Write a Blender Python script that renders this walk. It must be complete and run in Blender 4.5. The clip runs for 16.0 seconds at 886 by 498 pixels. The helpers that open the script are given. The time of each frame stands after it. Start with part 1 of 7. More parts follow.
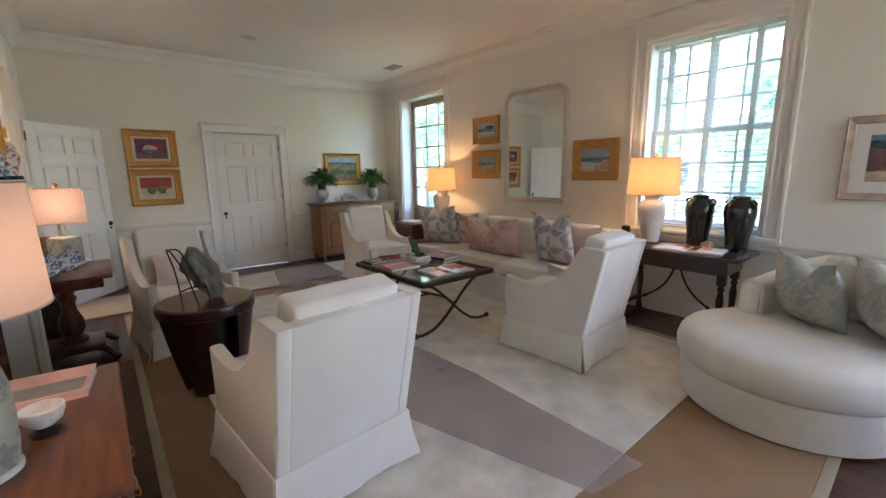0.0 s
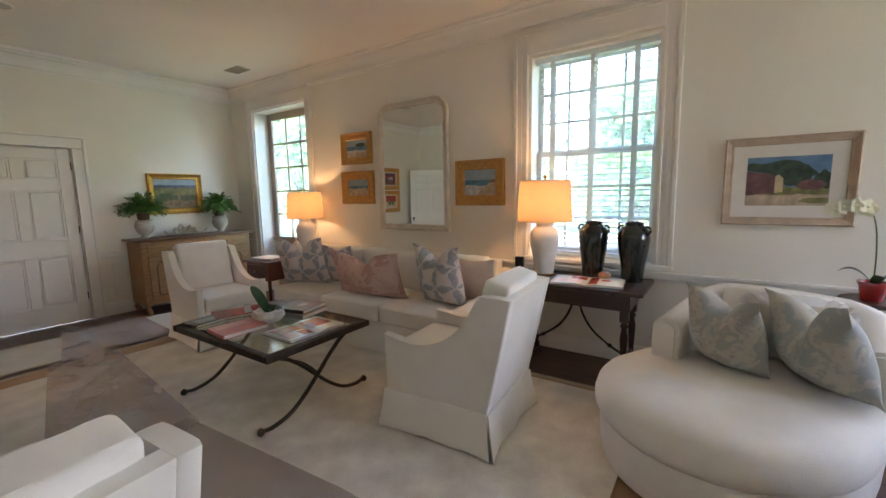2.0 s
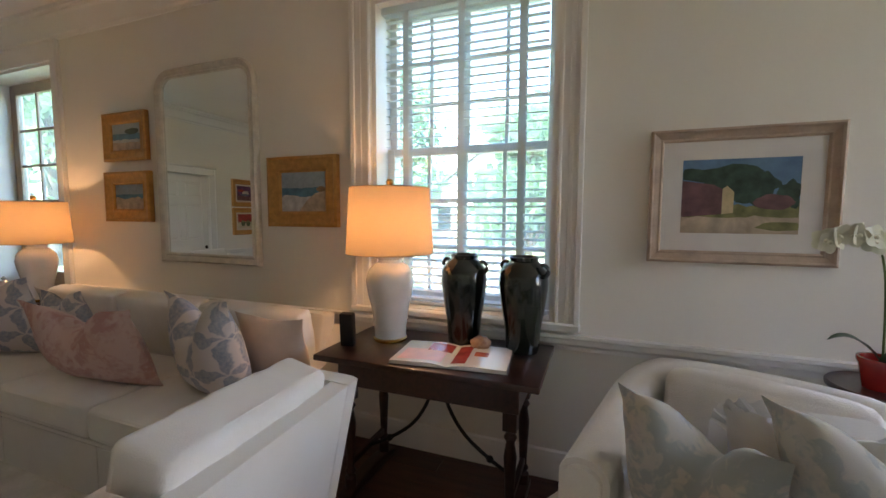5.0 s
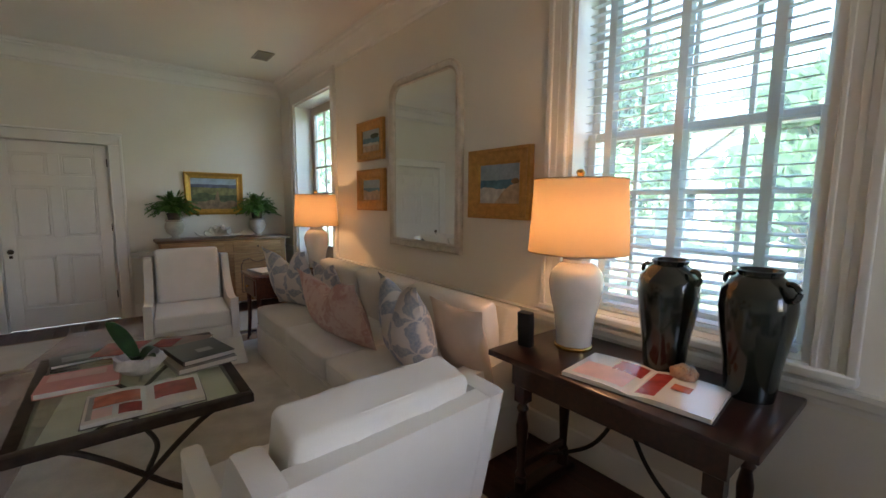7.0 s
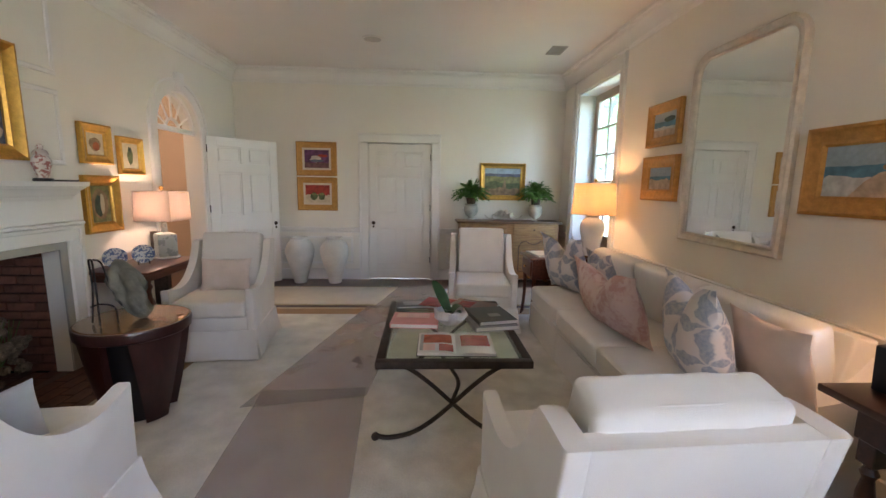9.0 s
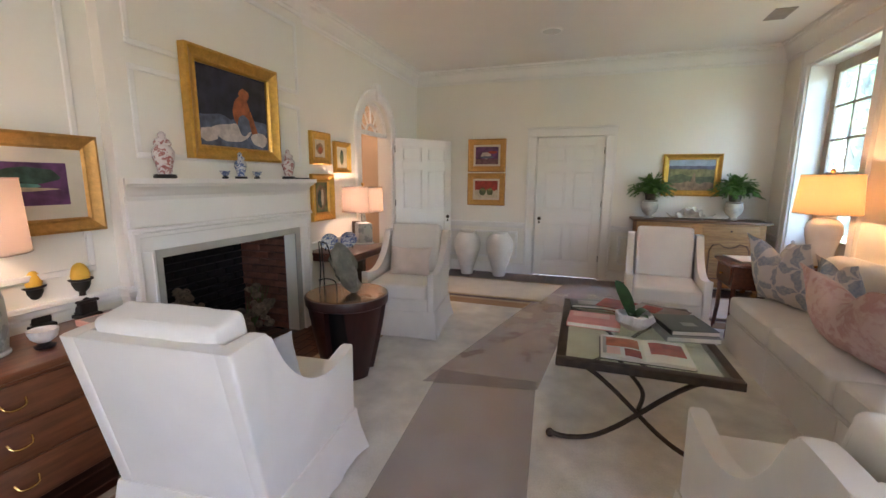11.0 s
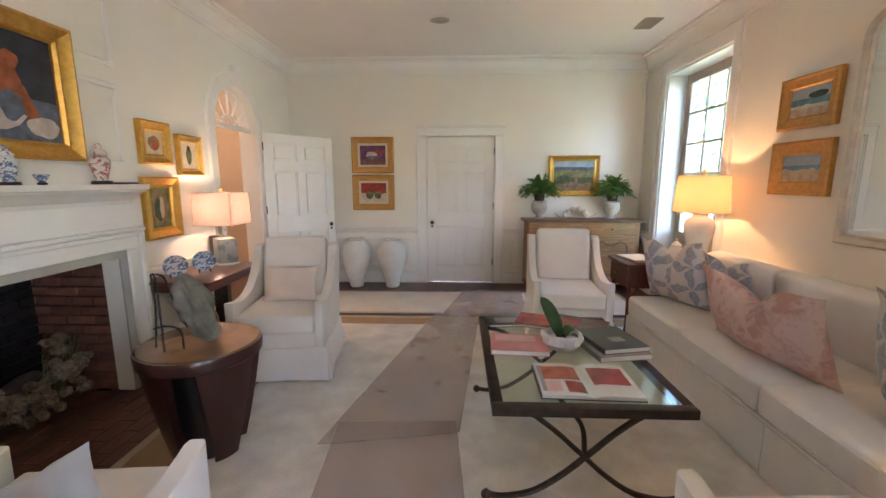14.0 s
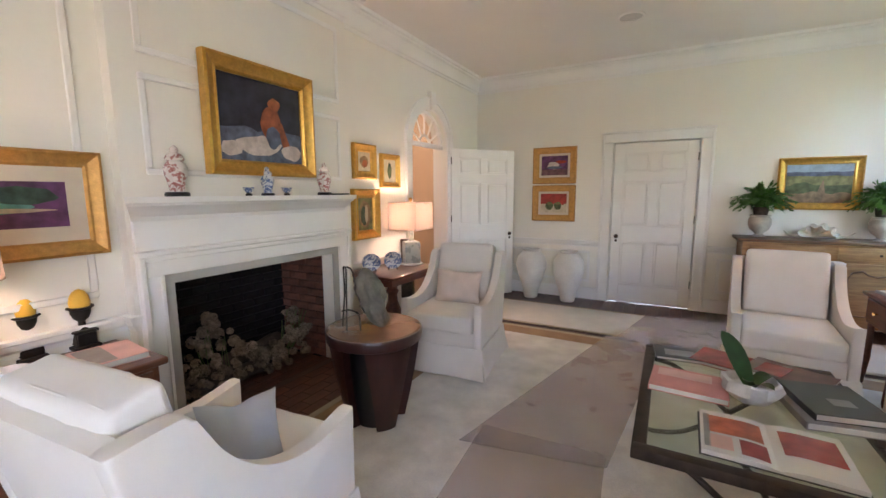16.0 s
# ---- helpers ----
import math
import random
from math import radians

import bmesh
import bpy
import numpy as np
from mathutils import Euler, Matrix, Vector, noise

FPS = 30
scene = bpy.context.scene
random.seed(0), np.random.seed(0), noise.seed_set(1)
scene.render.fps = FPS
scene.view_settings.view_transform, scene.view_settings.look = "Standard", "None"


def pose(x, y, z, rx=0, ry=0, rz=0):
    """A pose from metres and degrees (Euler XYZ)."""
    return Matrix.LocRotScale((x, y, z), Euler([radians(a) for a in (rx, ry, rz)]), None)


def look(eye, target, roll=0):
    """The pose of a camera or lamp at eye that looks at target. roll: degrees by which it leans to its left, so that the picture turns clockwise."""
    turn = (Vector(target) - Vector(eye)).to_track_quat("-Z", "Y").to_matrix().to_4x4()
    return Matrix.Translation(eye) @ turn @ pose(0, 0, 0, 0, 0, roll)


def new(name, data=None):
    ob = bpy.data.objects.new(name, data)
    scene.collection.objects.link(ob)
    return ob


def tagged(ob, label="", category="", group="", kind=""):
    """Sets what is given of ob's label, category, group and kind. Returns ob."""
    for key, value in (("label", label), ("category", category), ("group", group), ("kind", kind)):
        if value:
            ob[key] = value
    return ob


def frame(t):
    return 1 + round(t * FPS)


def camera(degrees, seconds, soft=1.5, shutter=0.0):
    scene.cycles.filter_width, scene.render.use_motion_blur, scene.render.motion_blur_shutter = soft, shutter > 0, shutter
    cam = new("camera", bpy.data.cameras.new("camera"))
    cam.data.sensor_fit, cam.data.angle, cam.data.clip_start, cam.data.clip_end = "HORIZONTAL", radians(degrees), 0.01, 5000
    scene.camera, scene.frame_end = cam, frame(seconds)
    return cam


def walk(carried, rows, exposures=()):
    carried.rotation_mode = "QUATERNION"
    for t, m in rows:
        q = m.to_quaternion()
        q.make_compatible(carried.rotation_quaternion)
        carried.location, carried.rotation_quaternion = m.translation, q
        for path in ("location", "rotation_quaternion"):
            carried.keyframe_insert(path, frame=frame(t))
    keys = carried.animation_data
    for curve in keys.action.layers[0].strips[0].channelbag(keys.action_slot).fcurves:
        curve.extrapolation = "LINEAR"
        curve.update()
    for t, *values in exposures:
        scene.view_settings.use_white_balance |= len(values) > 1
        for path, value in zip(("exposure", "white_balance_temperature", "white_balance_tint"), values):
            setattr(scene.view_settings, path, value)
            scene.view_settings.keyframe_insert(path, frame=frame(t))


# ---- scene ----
cam = camera(94.4, 16.0)
PATH = [
    (0, (0.412, 1.317, 1.438), (1.669, 2.829, 1.072), -0.8),
    (0.5, (0.554, 1.409, 1.43), (1.955, 2.797, 1.099), -0.8),
    (1, (0.739, 1.534, 1.421), (2.255, 2.801, 1.114), -1.0),
    (1.5, (0.896, 1.67, 1.427), (2.49, 2.845, 1.141), -1.1),
    (2, (1.073, 1.823, 1.457), (2.717, 2.93, 1.188), -1.1),
    (2.5, (1.302, 1.908, 1.452), (2.962, 2.991, 1.185), -1.0),
    (3, (1.561, 1.947, 1.447), (3.25, 2.982, 1.175), -0.4),
    (3.5, (1.846, 2.041, 1.396), (3.633, 2.91, 1.168), -0.2),
    (3.7, (1.935, 2.059, 1.396), (3.782, 2.799, 1.193), -0.3),
    (5.8, (2.732, 1.992, 1.419), (4.59, 2.718, 1.282), 0.4),
    (6, (2.737, 1.985, 1.427), (4.524, 2.87, 1.276), 0.3),
    (6.5, (2.756, 1.966, 1.452), (4.297, 3.225, 1.25), 0.4),
    (7, (2.753, 1.942, 1.441), (3.993, 3.495, 1.21), 0.4),
    (7.5, (2.733, 1.933, 1.445), (3.652, 3.69, 1.183), 0.5),
    (8, (2.694, 1.927, 1.446), (3.34, 3.799, 1.168), 0.6),
    (8.5, (2.664, 1.922, 1.448), (3.033, 3.866, 1.156), 0.8),
    (9, (2.615, 1.902, 1.451), (2.713, 3.876, 1.145), 1.0),
    (9.5, (2.547, 1.872, 1.449), (2.386, 3.84, 1.13), 1.2),
    (10, (2.5, 1.854, 1.441), (2.104, 3.786, 1.111), 1.4),
    (10.2, (2.494, 1.856, 1.43), (1.991, 3.764, 1.101), 1.2),
    (12.3, (2.359, 1.867, 1.45), (1.697, 3.724, 1.116), 0.2),
    (12.5, (2.354, 1.933, 1.444), (1.775, 3.819, 1.116), 0.4),
    (13, (2.326, 2.126, 1.449), (1.962, 4.067, 1.129), 0.4),
    (13.5, (2.272, 2.264, 1.44), (2.124, 4.232, 1.113), 0.4),
    (14, (2.223, 2.373, 1.453), (2.152, 4.344, 1.126), 0.0),
    (14.5, (2.284, 2.437, 1.45), (2.046, 4.399, 1.141), 0.3),
    (15, (2.416, 2.465, 1.444), (1.927, 4.382, 1.153), 0.7),
    (15.5, (2.455, 2.447, 1.443), (1.705, 4.28, 1.165), 0.2),
    (16, (2.437, 2.418, 1.444), (1.486, 4.156, 1.173), -0.3),
]
EXPOSURES = [(0, 4.25, 6850, 26), (2.0, 4.15, 7250, 26), (3.5, 4.0, 7000, 27), (5.8, 3.55, 7250, 26), (7.0, 3.55, 7250, 26), (7.5, 3.7, 7100, 27), (9.0, 4.4, 6950, 28), (10.0, 4.5, 7050, 29), (12.5, 4.55, 7150, 31), (14.5, 4.8, 7100, 31), (16.0, 4.8, 6950, 30)]
walk(cam, [(t, look(eye, target, roll)) for t, eye, target, roll in PATH], EXPOSURES)

# ---- world, sun, exposure ----
world = bpy.data.worlds.new("world")
scene.world = world
world.use_nodes = True
wn = world.node_tree
sky = wn.nodes.new("ShaderNodeTexSky")
sky.sky_type = "NISHITA"
sky.sun_disc = False
sky.sun_elevation = radians(49)
sky.sun_rotation = radians(-77)
wn.links.new(sky.outputs[0], wn.nodes["Background"].inputs[0])
wn.nodes["Background"].inputs[1].default_value = 0.15
sun = new("sun", bpy.data.lights.new("sun", "SUN"))
sun.data.energy = 3.4
sun.data.angle = radians(0.5)
sun.data.color = (1.0, 0.95, 0.86)
sun.matrix_world = look((-16, 7.5, 24), (4, 3, 0))


def fill_light(name, eye, target, w, h, power, col=(0.82, 0.91, 1.0)):
    """Area lamp added in an unseen opening behind the walk, as sky-coloured fill."""
    l = new(name, bpy.data.lights.new(name, "AREA"))
    l.data.shape, l.data.size, l.data.size_y, l.data.energy, l.data.color = "RECTANGLE", w, h, power, col
    l.matrix_world = look(eye, target)


fill_light("east_fill", (4.76, 0.08, 1.75), (0, 0.08, 1.75), 1.0, 1.72, 0.75)
fill_light("south_fill", (3.75, -1.64, 1.75), (3.75, 0, 1.75), 1.0, 1.72, 0.32)


def bulb(x, y, z, power, col=(1.0, 0.62, 0.30)):
    l = new("lamp_or_hall_light", bpy.data.lights.new("lamp_or_hall_light", "POINT"))
    l.data.energy, l.data.color, l.data.shadow_soft_size = power, col, 0.035
    l.location = (x, y, z)


bulb(4.45, 3.05, 1.36, 0.70)
bulb(4.40, 6.14, 1.32, 0.72)
bulb(0.15, 5.92, 1.22, 0.50, (1.0, 0.77, 0.56))
# unseen point light, added to brighten the hall beyond the arch
bulb(-1.5, 7.0, 2.6, 2.0, (1.0, 0.86, 0.70))
bulb(0.09, 2.80, 1.26, 0.31, (1.0, 0.77, 0.56))


# ---- materials ----
def mat(name, col, rough=0.6, var=0.06, scale=6.0, fine=0.0, fscale=90.0, bump=0.0, metal=0.0, spec=0.5, col2=None, stretch=(1, 1, 1), rnd=0.0, coat=0.0, sheen=0.0):
    """Base colour varied at two scales, with a fine relief."""
    m = bpy.data.materials.new(name)
    m.use_nodes = True
    nt = m.node_tree
    b = nt.nodes["Principled BSDF"]
    b.inputs["Roughness"].default_value = rough
    b.inputs["Metallic"].default_value = metal
    b.inputs["Specular IOR Level"].default_value = spec
    b.inputs["Coat Weight"].default_value = coat
    b.inputs["Sheen Weight"].default_value = sheen
    tc = nt.nodes.new("ShaderNodeTexCoord")
    mp = nt.nodes.new("ShaderNodeMapping")
    mp.inputs["Scale"].default_value = stretch
    nt.links.new(tc.outputs["Object"], mp.inputs[0])
    n1 = nt.nodes.new("ShaderNodeTexNoise")
    n1.inputs["Scale"].default_value = scale
    n1.inputs["Detail"].default_value = 5
    nt.links.new(mp.outputs[0], n1.inputs["Vector"])
    r = nt.nodes.new("ShaderNodeValToRGB")
    c1 = tuple(max(0, c * (1 - var)) for c in col)
    c2 = col2 or tuple(min(1, c * (1 + var)) for c in col)
    r.color_ramp.elements[0].position, r.color_ramp.elements[1].position = 0.32, 0.68
    r.color_ramp.elements[0].color, r.color_ramp.elements[1].color = (*c1, 1), (*c2, 1)
    nt.links.new(n1.outputs["Fac"], r.inputs[0])
    out = r.outputs[0]
    n2 = nt.nodes.new("ShaderNodeTexNoise")
    n2.inputs["Scale"].default_value = fscale
    n2.inputs["Detail"].default_value = 4
    nt.links.new(mp.outputs[0], n2.inputs["Vector"])
    if fine or rnd:
        h = nt.nodes.new("ShaderNodeHueSaturation")
        ma = nt.nodes.new("ShaderNodeMath")
        ma.operation = "MULTIPLY_ADD"
        ma.inputs[1].default_value, ma.inputs[2].default_value = 2 * fine, 1 - fine
        nt.links.new(n2.outputs["Fac"], ma.inputs[0])
        val = ma.outputs[0]
        if rnd:
            oi = nt.nodes.new("ShaderNodeObjectInfo")
            mb = nt.nodes.new("ShaderNodeMath")
            mb.operation = "MULTIPLY_ADD"
            mb.inputs[1].default_value = 2 * rnd
            nt.links.new(oi.outputs["Random"], mb.inputs[0])
            mc = nt.nodes.new("ShaderNodeMath")
            mc.operation = "SUBTRACT"
            nt.links.new(val, mc.inputs[0])
            mc.inputs[1].default_value = rnd
            nt.links.new(mc.outputs[0], mb.inputs[2])
            val = mb.outputs[0]
        nt.links.new(val, h.inputs["Value"])
        nt.links.new(out, h.inputs["Color"])
        out = h.outputs[0]
    nt.links.new(out, b.inputs["Base Color"])
    if bump:
        bp = nt.nodes.new("ShaderNodeBump")
        bp.inputs["Strength"].default_value, bp.inputs["Distance"].default_value = bump, 0.004
        nt.links.new(n2.outputs["Fac"], bp.inputs["Height"])
        nt.links.new(bp.outputs[0], b.inputs["Normal"])
    return m


def pattern(name, ground, ink, ink2=None, scale=7.0, kind="voronoi", rough=0.85, lo=0.36, hi=0.42):
    """A printed cloth: a motif of one or two inks on a ground."""
    m = bpy.data.materials.new(name)
    m.use_nodes = True
    nt = m.node_tree
    b = nt.nodes["Principled BSDF"]
    b.inputs["Roughness"].default_value = rough
    b.inputs["Sheen Weight"].default_value = 0.2
    tc = nt.nodes.new("ShaderNodeTexCoord")
    ns = nt.nodes.new("ShaderNodeTexNoise")
    ns.inputs["Scale"].default_value = scale * 1.3
    nt.links.new(tc.outputs["Object"], ns.inputs["Vector"])
    mx = nt.nodes.new("ShaderNodeMix")
    mx.data_type = "VECTOR"
    mx.inputs[0].default_value = 0.12 if kind == "voronoi" else 0.25
    nt.links.new(tc.outputs["Object"], mx.inputs[4])
    nt.links.new(ns.outputs["Color"], mx.inputs[5])
    if kind == "voronoi":
        tx = nt.nodes.new("ShaderNodeTexVoronoi")
        tx.inputs["Scale"].default_value = scale
        f = tx.outputs["Distance"]
    else:
        tx = nt.nodes.new("ShaderNodeTexNoise")
        tx.inputs["Scale"].default_value = scale
        tx.inputs["Detail"].default_value = 3
        f = tx.outputs["Fac"]
    nt.links.new(mx.outputs[1], tx.inputs["Vector"])
    r = nt.nodes.new("ShaderNodeValToRGB")
    e = r.color_ramp.elements
    e[0].position, e[0].color = lo, (*ink, 1)
    e[1].position, e[1].color = hi, (*ground, 1)
    if ink2:
        n = e.new(lo * 0.45)
        n.color = (*ink, 1)
        n = e.new(lo * 0.35)
        n.color = (*ink2, 1)
        n = e.new(lo * 0.95)
        n.color = (*ink2, 1)
    nt.links.new(f, r.inputs[0])
    w = nt.nodes.new("ShaderNodeTexNoise")
    w.inputs["Scale"].default_value = 400
    nt.links.new(tc.outputs["Object"], w.inputs["Vector"])
    bp = nt.nodes.new("ShaderNodeBump")
    bp.inputs["Strength"].default_value, bp.inputs["Distance"].default_value = 0.3, 0.002
    nt.links.new(w.outputs["Fac"], bp.inputs["Height"])
    nt.links.new(bp.outputs[0], b.inputs["Normal"])
    nt.links.new(r.outputs[0], b.inputs["Base Color"])
    return m


def petals(name, ground, ink, scale):
    """A printed cloth with a lattice of pointed petals in a broken, faded ink."""
    m = bpy.data.materials.new(name)
    m.use_nodes = True
    nt = m.node_tree
    b = nt.nodes["Principled BSDF"]
    b.inputs["Roughness"].default_value = 0.85
    b.inputs["Sheen Weight"].default_value = 0.2
    tc = nt.nodes.new("ShaderNodeTexCoord")
    sp = nt.nodes.new("ShaderNodeSeparateXYZ")
    cb = nt.nodes.new("ShaderNodeCombineXYZ")
    nt.links.new(tc.outputs["Object"], sp.inputs[0])
    nt.links.new(sp.outputs["X"], cb.inputs["X"])
    nt.links.new(sp.outputs["Z"], cb.inputs["Y"])
    ns = nt.nodes.new("ShaderNodeTexNoise")
    ns.inputs["Scale"].default_value = 14
    nt.links.new(cb.outputs[0], ns.inputs["Vector"])
    mx = nt.nodes.new("ShaderNodeMix")
    mx.data_type = "VECTOR"
    mx.inputs[0].default_value = 0.085
    nt.links.new(cb.outputs[0], mx.inputs[4])
    nt.links.new(ns.outputs["Color"], mx.inputs[5])
    tx = nt.nodes.new("ShaderNodeTexVoronoi")
    tx.voronoi_dimensions, tx.feature = "2D", "F2"
    tx.inputs["Scale"].default_value, tx.inputs["Randomness"].default_value = scale, 0.0
    nt.links.new(mx.outputs[1], tx.inputs["Vector"])
    r = nt.nodes.new("ShaderNodeValToRGB")
    e = r.color_ramp.elements
    e[0].position, e[0].color = 0.665, (1, 1, 1, 1)
    e[1].position, e[1].color = 0.70, (0, 0, 0, 1)
    nt.links.new(tx.outputs["Distance"], r.inputs[0])
    fn = nt.nodes.new("ShaderNodeTexNoise")
    fn.inputs["Scale"].default_value, fn.inputs["Detail"].default_value = 60, 4
    nt.links.new(tc.outputs["Object"], fn.inputs["Vector"])
    fr = nt.nodes.new("ShaderNodeMapRange")
    fr.inputs[1].default_value, fr.inputs[2].default_value, fr.inputs[3].default_value, fr.inputs[4].default_value = 0.3, 0.65, 0.55, 1.0
    nt.links.new(fn.outputs["Fac"], fr.inputs[0])
    mu = nt.nodes.new("ShaderNodeMath")
    mu.operation = "MULTIPLY"
    nt.links.new(r.outputs[0], mu.inputs[0])
    nt.links.new(fr.outputs[0], mu.inputs[1])
    c = nt.nodes.new("ShaderNodeMix")
    c.data_type = "RGBA"
    c.inputs[6].default_value, c.inputs[7].default_value = (*ground, 1), (*ink, 1)
    nt.links.new(mu.outputs[0], c.inputs[0])
    nt.links.new(c.outputs[2], b.inputs["Base Color"])
    bp = nt.nodes.new("ShaderNodeBump")
    bp.inputs["Strength"].default_value, bp.inputs["Distance"].default_value = 0.25, 0.002
    nt.links.new(fn.outputs["Fac"], bp.inputs["Height"])
    nt.links.new(bp.outputs[0], b.inputs["Normal"])
    return m


def shade_mat(name, col, through_col):
    m = bpy.data.materials.new(name)
    m.use_nodes = True
    nt = m.node_tree
    d = nt.nodes.new("ShaderNodeBsdfDiffuse")
    t = nt.nodes.new("ShaderNodeBsdfTranslucent")
    x = nt.nodes.new("ShaderNodeMixShader")
    n = nt.nodes.new("ShaderNodeTexNoise")
    n.inputs["Scale"].default_value = 300
    d.inputs[0].default_value = (*col, 1)
    t.inputs[0].default_value = (*through_col, 1)
    x.inputs[0].default_value = 0.55
    bp = nt.nodes.new("ShaderNodeBump")
    bp.inputs["Strength"].default_value = 0.15
    nt.links.new(n.outputs["Fac"], bp.inputs["Height"])
    nt.links.new(bp.outputs[0], d.inputs["Normal"])
    nt.links.new(d.outputs[0], x.inputs[1])
    nt.links.new(t.outputs[0], x.inputs[2])
    nt.links.new(x.outputs[0], nt.nodes["Material Output"].inputs[0])
    return m


def glass_mat(name, col=(1, 1, 1), rough=0.0, gloss=0.03):
    """A thin pane: mostly clear, with a mirror's gloss at a slant."""
    m = bpy.data.materials.new(name)
    m.use_nodes = True
    nt = m.node_tree
    t = nt.nodes.new("ShaderNodeBsdfTransparent")
    t.inputs[0].default_value = (*col, 1)
    g = nt.nodes.new("ShaderNodeBsdfGlossy")
    g.inputs["Roughness"].default_value = rough
    lw = nt.nodes.new("ShaderNodeLayerWeight")
    lw.inputs[0].default_value = 0.5
    pw = nt.nodes.new("ShaderNodeMath")
    pw.operation = "POWER"
    pw.inputs[1].default_value = 5.0
    nt.links.new(lw.outputs["Facing"], pw.inputs[0])
    f = nt.nodes.new("ShaderNodeMath")
    f.operation = "MULTIPLY_ADD"
    f.inputs[1].default_value, f.inputs[2].default_value = 0.8, gloss
    nt.links.new(pw.outputs[0], f.inputs[0])
    x = nt.nodes.new("ShaderNodeMixShader")
    nt.links.new(f.outputs[0], x.inputs[0])
    nt.links.new(t.outputs[0], x.inputs[1])
    nt.links.new(g.outputs[0], x.inputs[2])
    nt.links.new(x.outputs[0], nt.nodes["Material Output"].inputs[0])
    return m


M_WALL = mat("wall_paint", (0.87, 0.835, 0.755), 0.55, 0.02, 1.5, 0.015, 60, 0.06)
M_TRIM = mat("trim_paint", (0.87, 0.85, 0.81), 0.32, 0.02, 3, 0.01, 80, 0.04)
M_DOOR = mat("door_paint", (0.85, 0.825, 0.775), 0.45, 0.02, 3, 0.01, 50, 0.05)
M_CEIL = mat("ceiling_paint", (0.89, 0.845, 0.80), 0.7, 0.02, 1.2, 0.01, 60, 0.05)
M_HALL = mat("hall_paint", (0.56, 0.42, 0.29), 0.6, 0.03, 2, 0.02, 60, 0.05)
M_FLOOR = mat("dark_floorboards", (0.078, 0.027, 0.015), 0.33, 0.35, 3, 0.12, 40, 0.10, stretch=(9, 1, 9), rnd=0.22, coat=0.2)
M_SISAL = mat("sisal", (0.38, 0.235, 0.13), 0.95, 0.10, 4, 0.18, 260, 0.8)
M_BORDER = mat("sisal_binding", (0.47, 0.385, 0.27), 0.9, 0.06, 8, 0.1, 300, 0.5)
M_RUG = mat("cream_rug", (0.66, 0.61, 0.53), 0.95, 0.10, 4.5, 0.12, 120, 0.8, col2=(0.82, 0.775, 0.695), sheen=0.3)
M_RUNNER = mat("hall_runner", (0.60, 0.54, 0.45), 0.95, 0.06, 4, 0.1, 160, 0.6)
M_FILM = mat("mauve_protective_cloth", (0.60, 0.48, 0.455), 0.30, 0.07, 5, 0.06, 14, 1.0, spec=0.5)
M_FILM.node_tree.nodes.new("ShaderNodeBsdfTransparent")
fm = M_FILM.node_tree.nodes.new("ShaderNodeMixShader")
fm.inputs[0].default_value = 0.36
M_FILM.node_tree.links.new(M_FILM.node_tree.nodes["Transparent BSDF"].outputs[0], fm.inputs[1])
M_FILM.node_tree.links.new(M_FILM.node_tree.nodes["Principled BSDF"].outputs[0], fm.inputs[2])
M_FILM.node_tree.links.new(fm.outputs[0], M_FILM.node_tree.nodes["Material Output"].inputs[0])
M_SLIP = mat("white_slipcover_linen", (0.84, 0.805, 0.755), 0.9, 0.025, 5, 0.03, 350, 0.35, sheen=0.25)
M_SLIP2 = mat("cushion_linen", (0.85, 0.82, 0.775), 0.9, 0.025, 7, 0.03, 350, 0.35, sheen=0.25)
M_GREYLIN = mat("oatmeal_linen", (0.72, 0.665, 0.60), 0.9, 0.03, 6, 0.03, 350, 0.35, sheen=0.2)
M_BLUSH = mat("blush_pillow_cloth", (0.66, 0.53, 0.45), 0.9, 0.06, 9, 0.05, 300, 0.35, sheen=0.2)
M_PALEBLUE = mat("pale_blue_grey_cloth", (0.50, 0.53, 0.57), 0.9, 0.05, 9, 0.05, 300, 0.35, sheen=0.2)
M_BOUCLE = mat("ivory_boucle", (0.83, 0.795, 0.735), 0.95, 0.03, 8, 0.06, 220, 0.7, sheen=0.3)
M_BLUEPRINT = petals("blue_flower_print", (0.66, 0.61, 0.585), (0.28, 0.315, 0.39), 6.2)
M_PINKPRINT = pattern("pink_ikat_print", (0.70, 0.50, 0.45), (0.58, 0.31, 0.27), None, 9, "noise", lo=0.40, hi=0.58)
M_GREYPRINT = pattern("grey_green_damask", (0.50, 0.475, 0.405), (0.35, 0.37, 0.345), None, 10, "noise", lo=0.46, hi=0.54)
M_IRON = mat("dark_iron", (0.055, 0.038, 0.028), 0.5, 0.3, 20, 0.2, 200, 0.3, metal=0.6)
M_BLACKIRON = mat("black_iron", (0.02, 0.018, 0.016), 0.55, 0.2, 30, 0.1, 200, 0.2, metal=0.5)
M_OAKDK = mat("dark_stained_oak", (0.034, 0.011, 0.008), 0.3, 0.35, 5, 0.15, 50, 0.08, stretch=(1, 8, 8), coat=0.3)
M_MAHOG = mat("red_mahogany", (0.12, 0.034, 0.018), 0.28, 0.35, 5, 0.15, 50, 0.06, stretch=(8, 1, 8), coat=0.35)
M_CHEST = mat("polished_walnut", (0.16, 0.054, 0.024), 0.28, 0.30, 5, 0.15, 60, 0.05, stretch=(8, 1, 8), coat=0.35)
M_ESPR = mat("espresso_wood", (0.036, 0.010, 0.008), 0.28, 0.25, 6, 0.1, 60, 0.05, stretch=(6, 6, 1), coat=0.25)
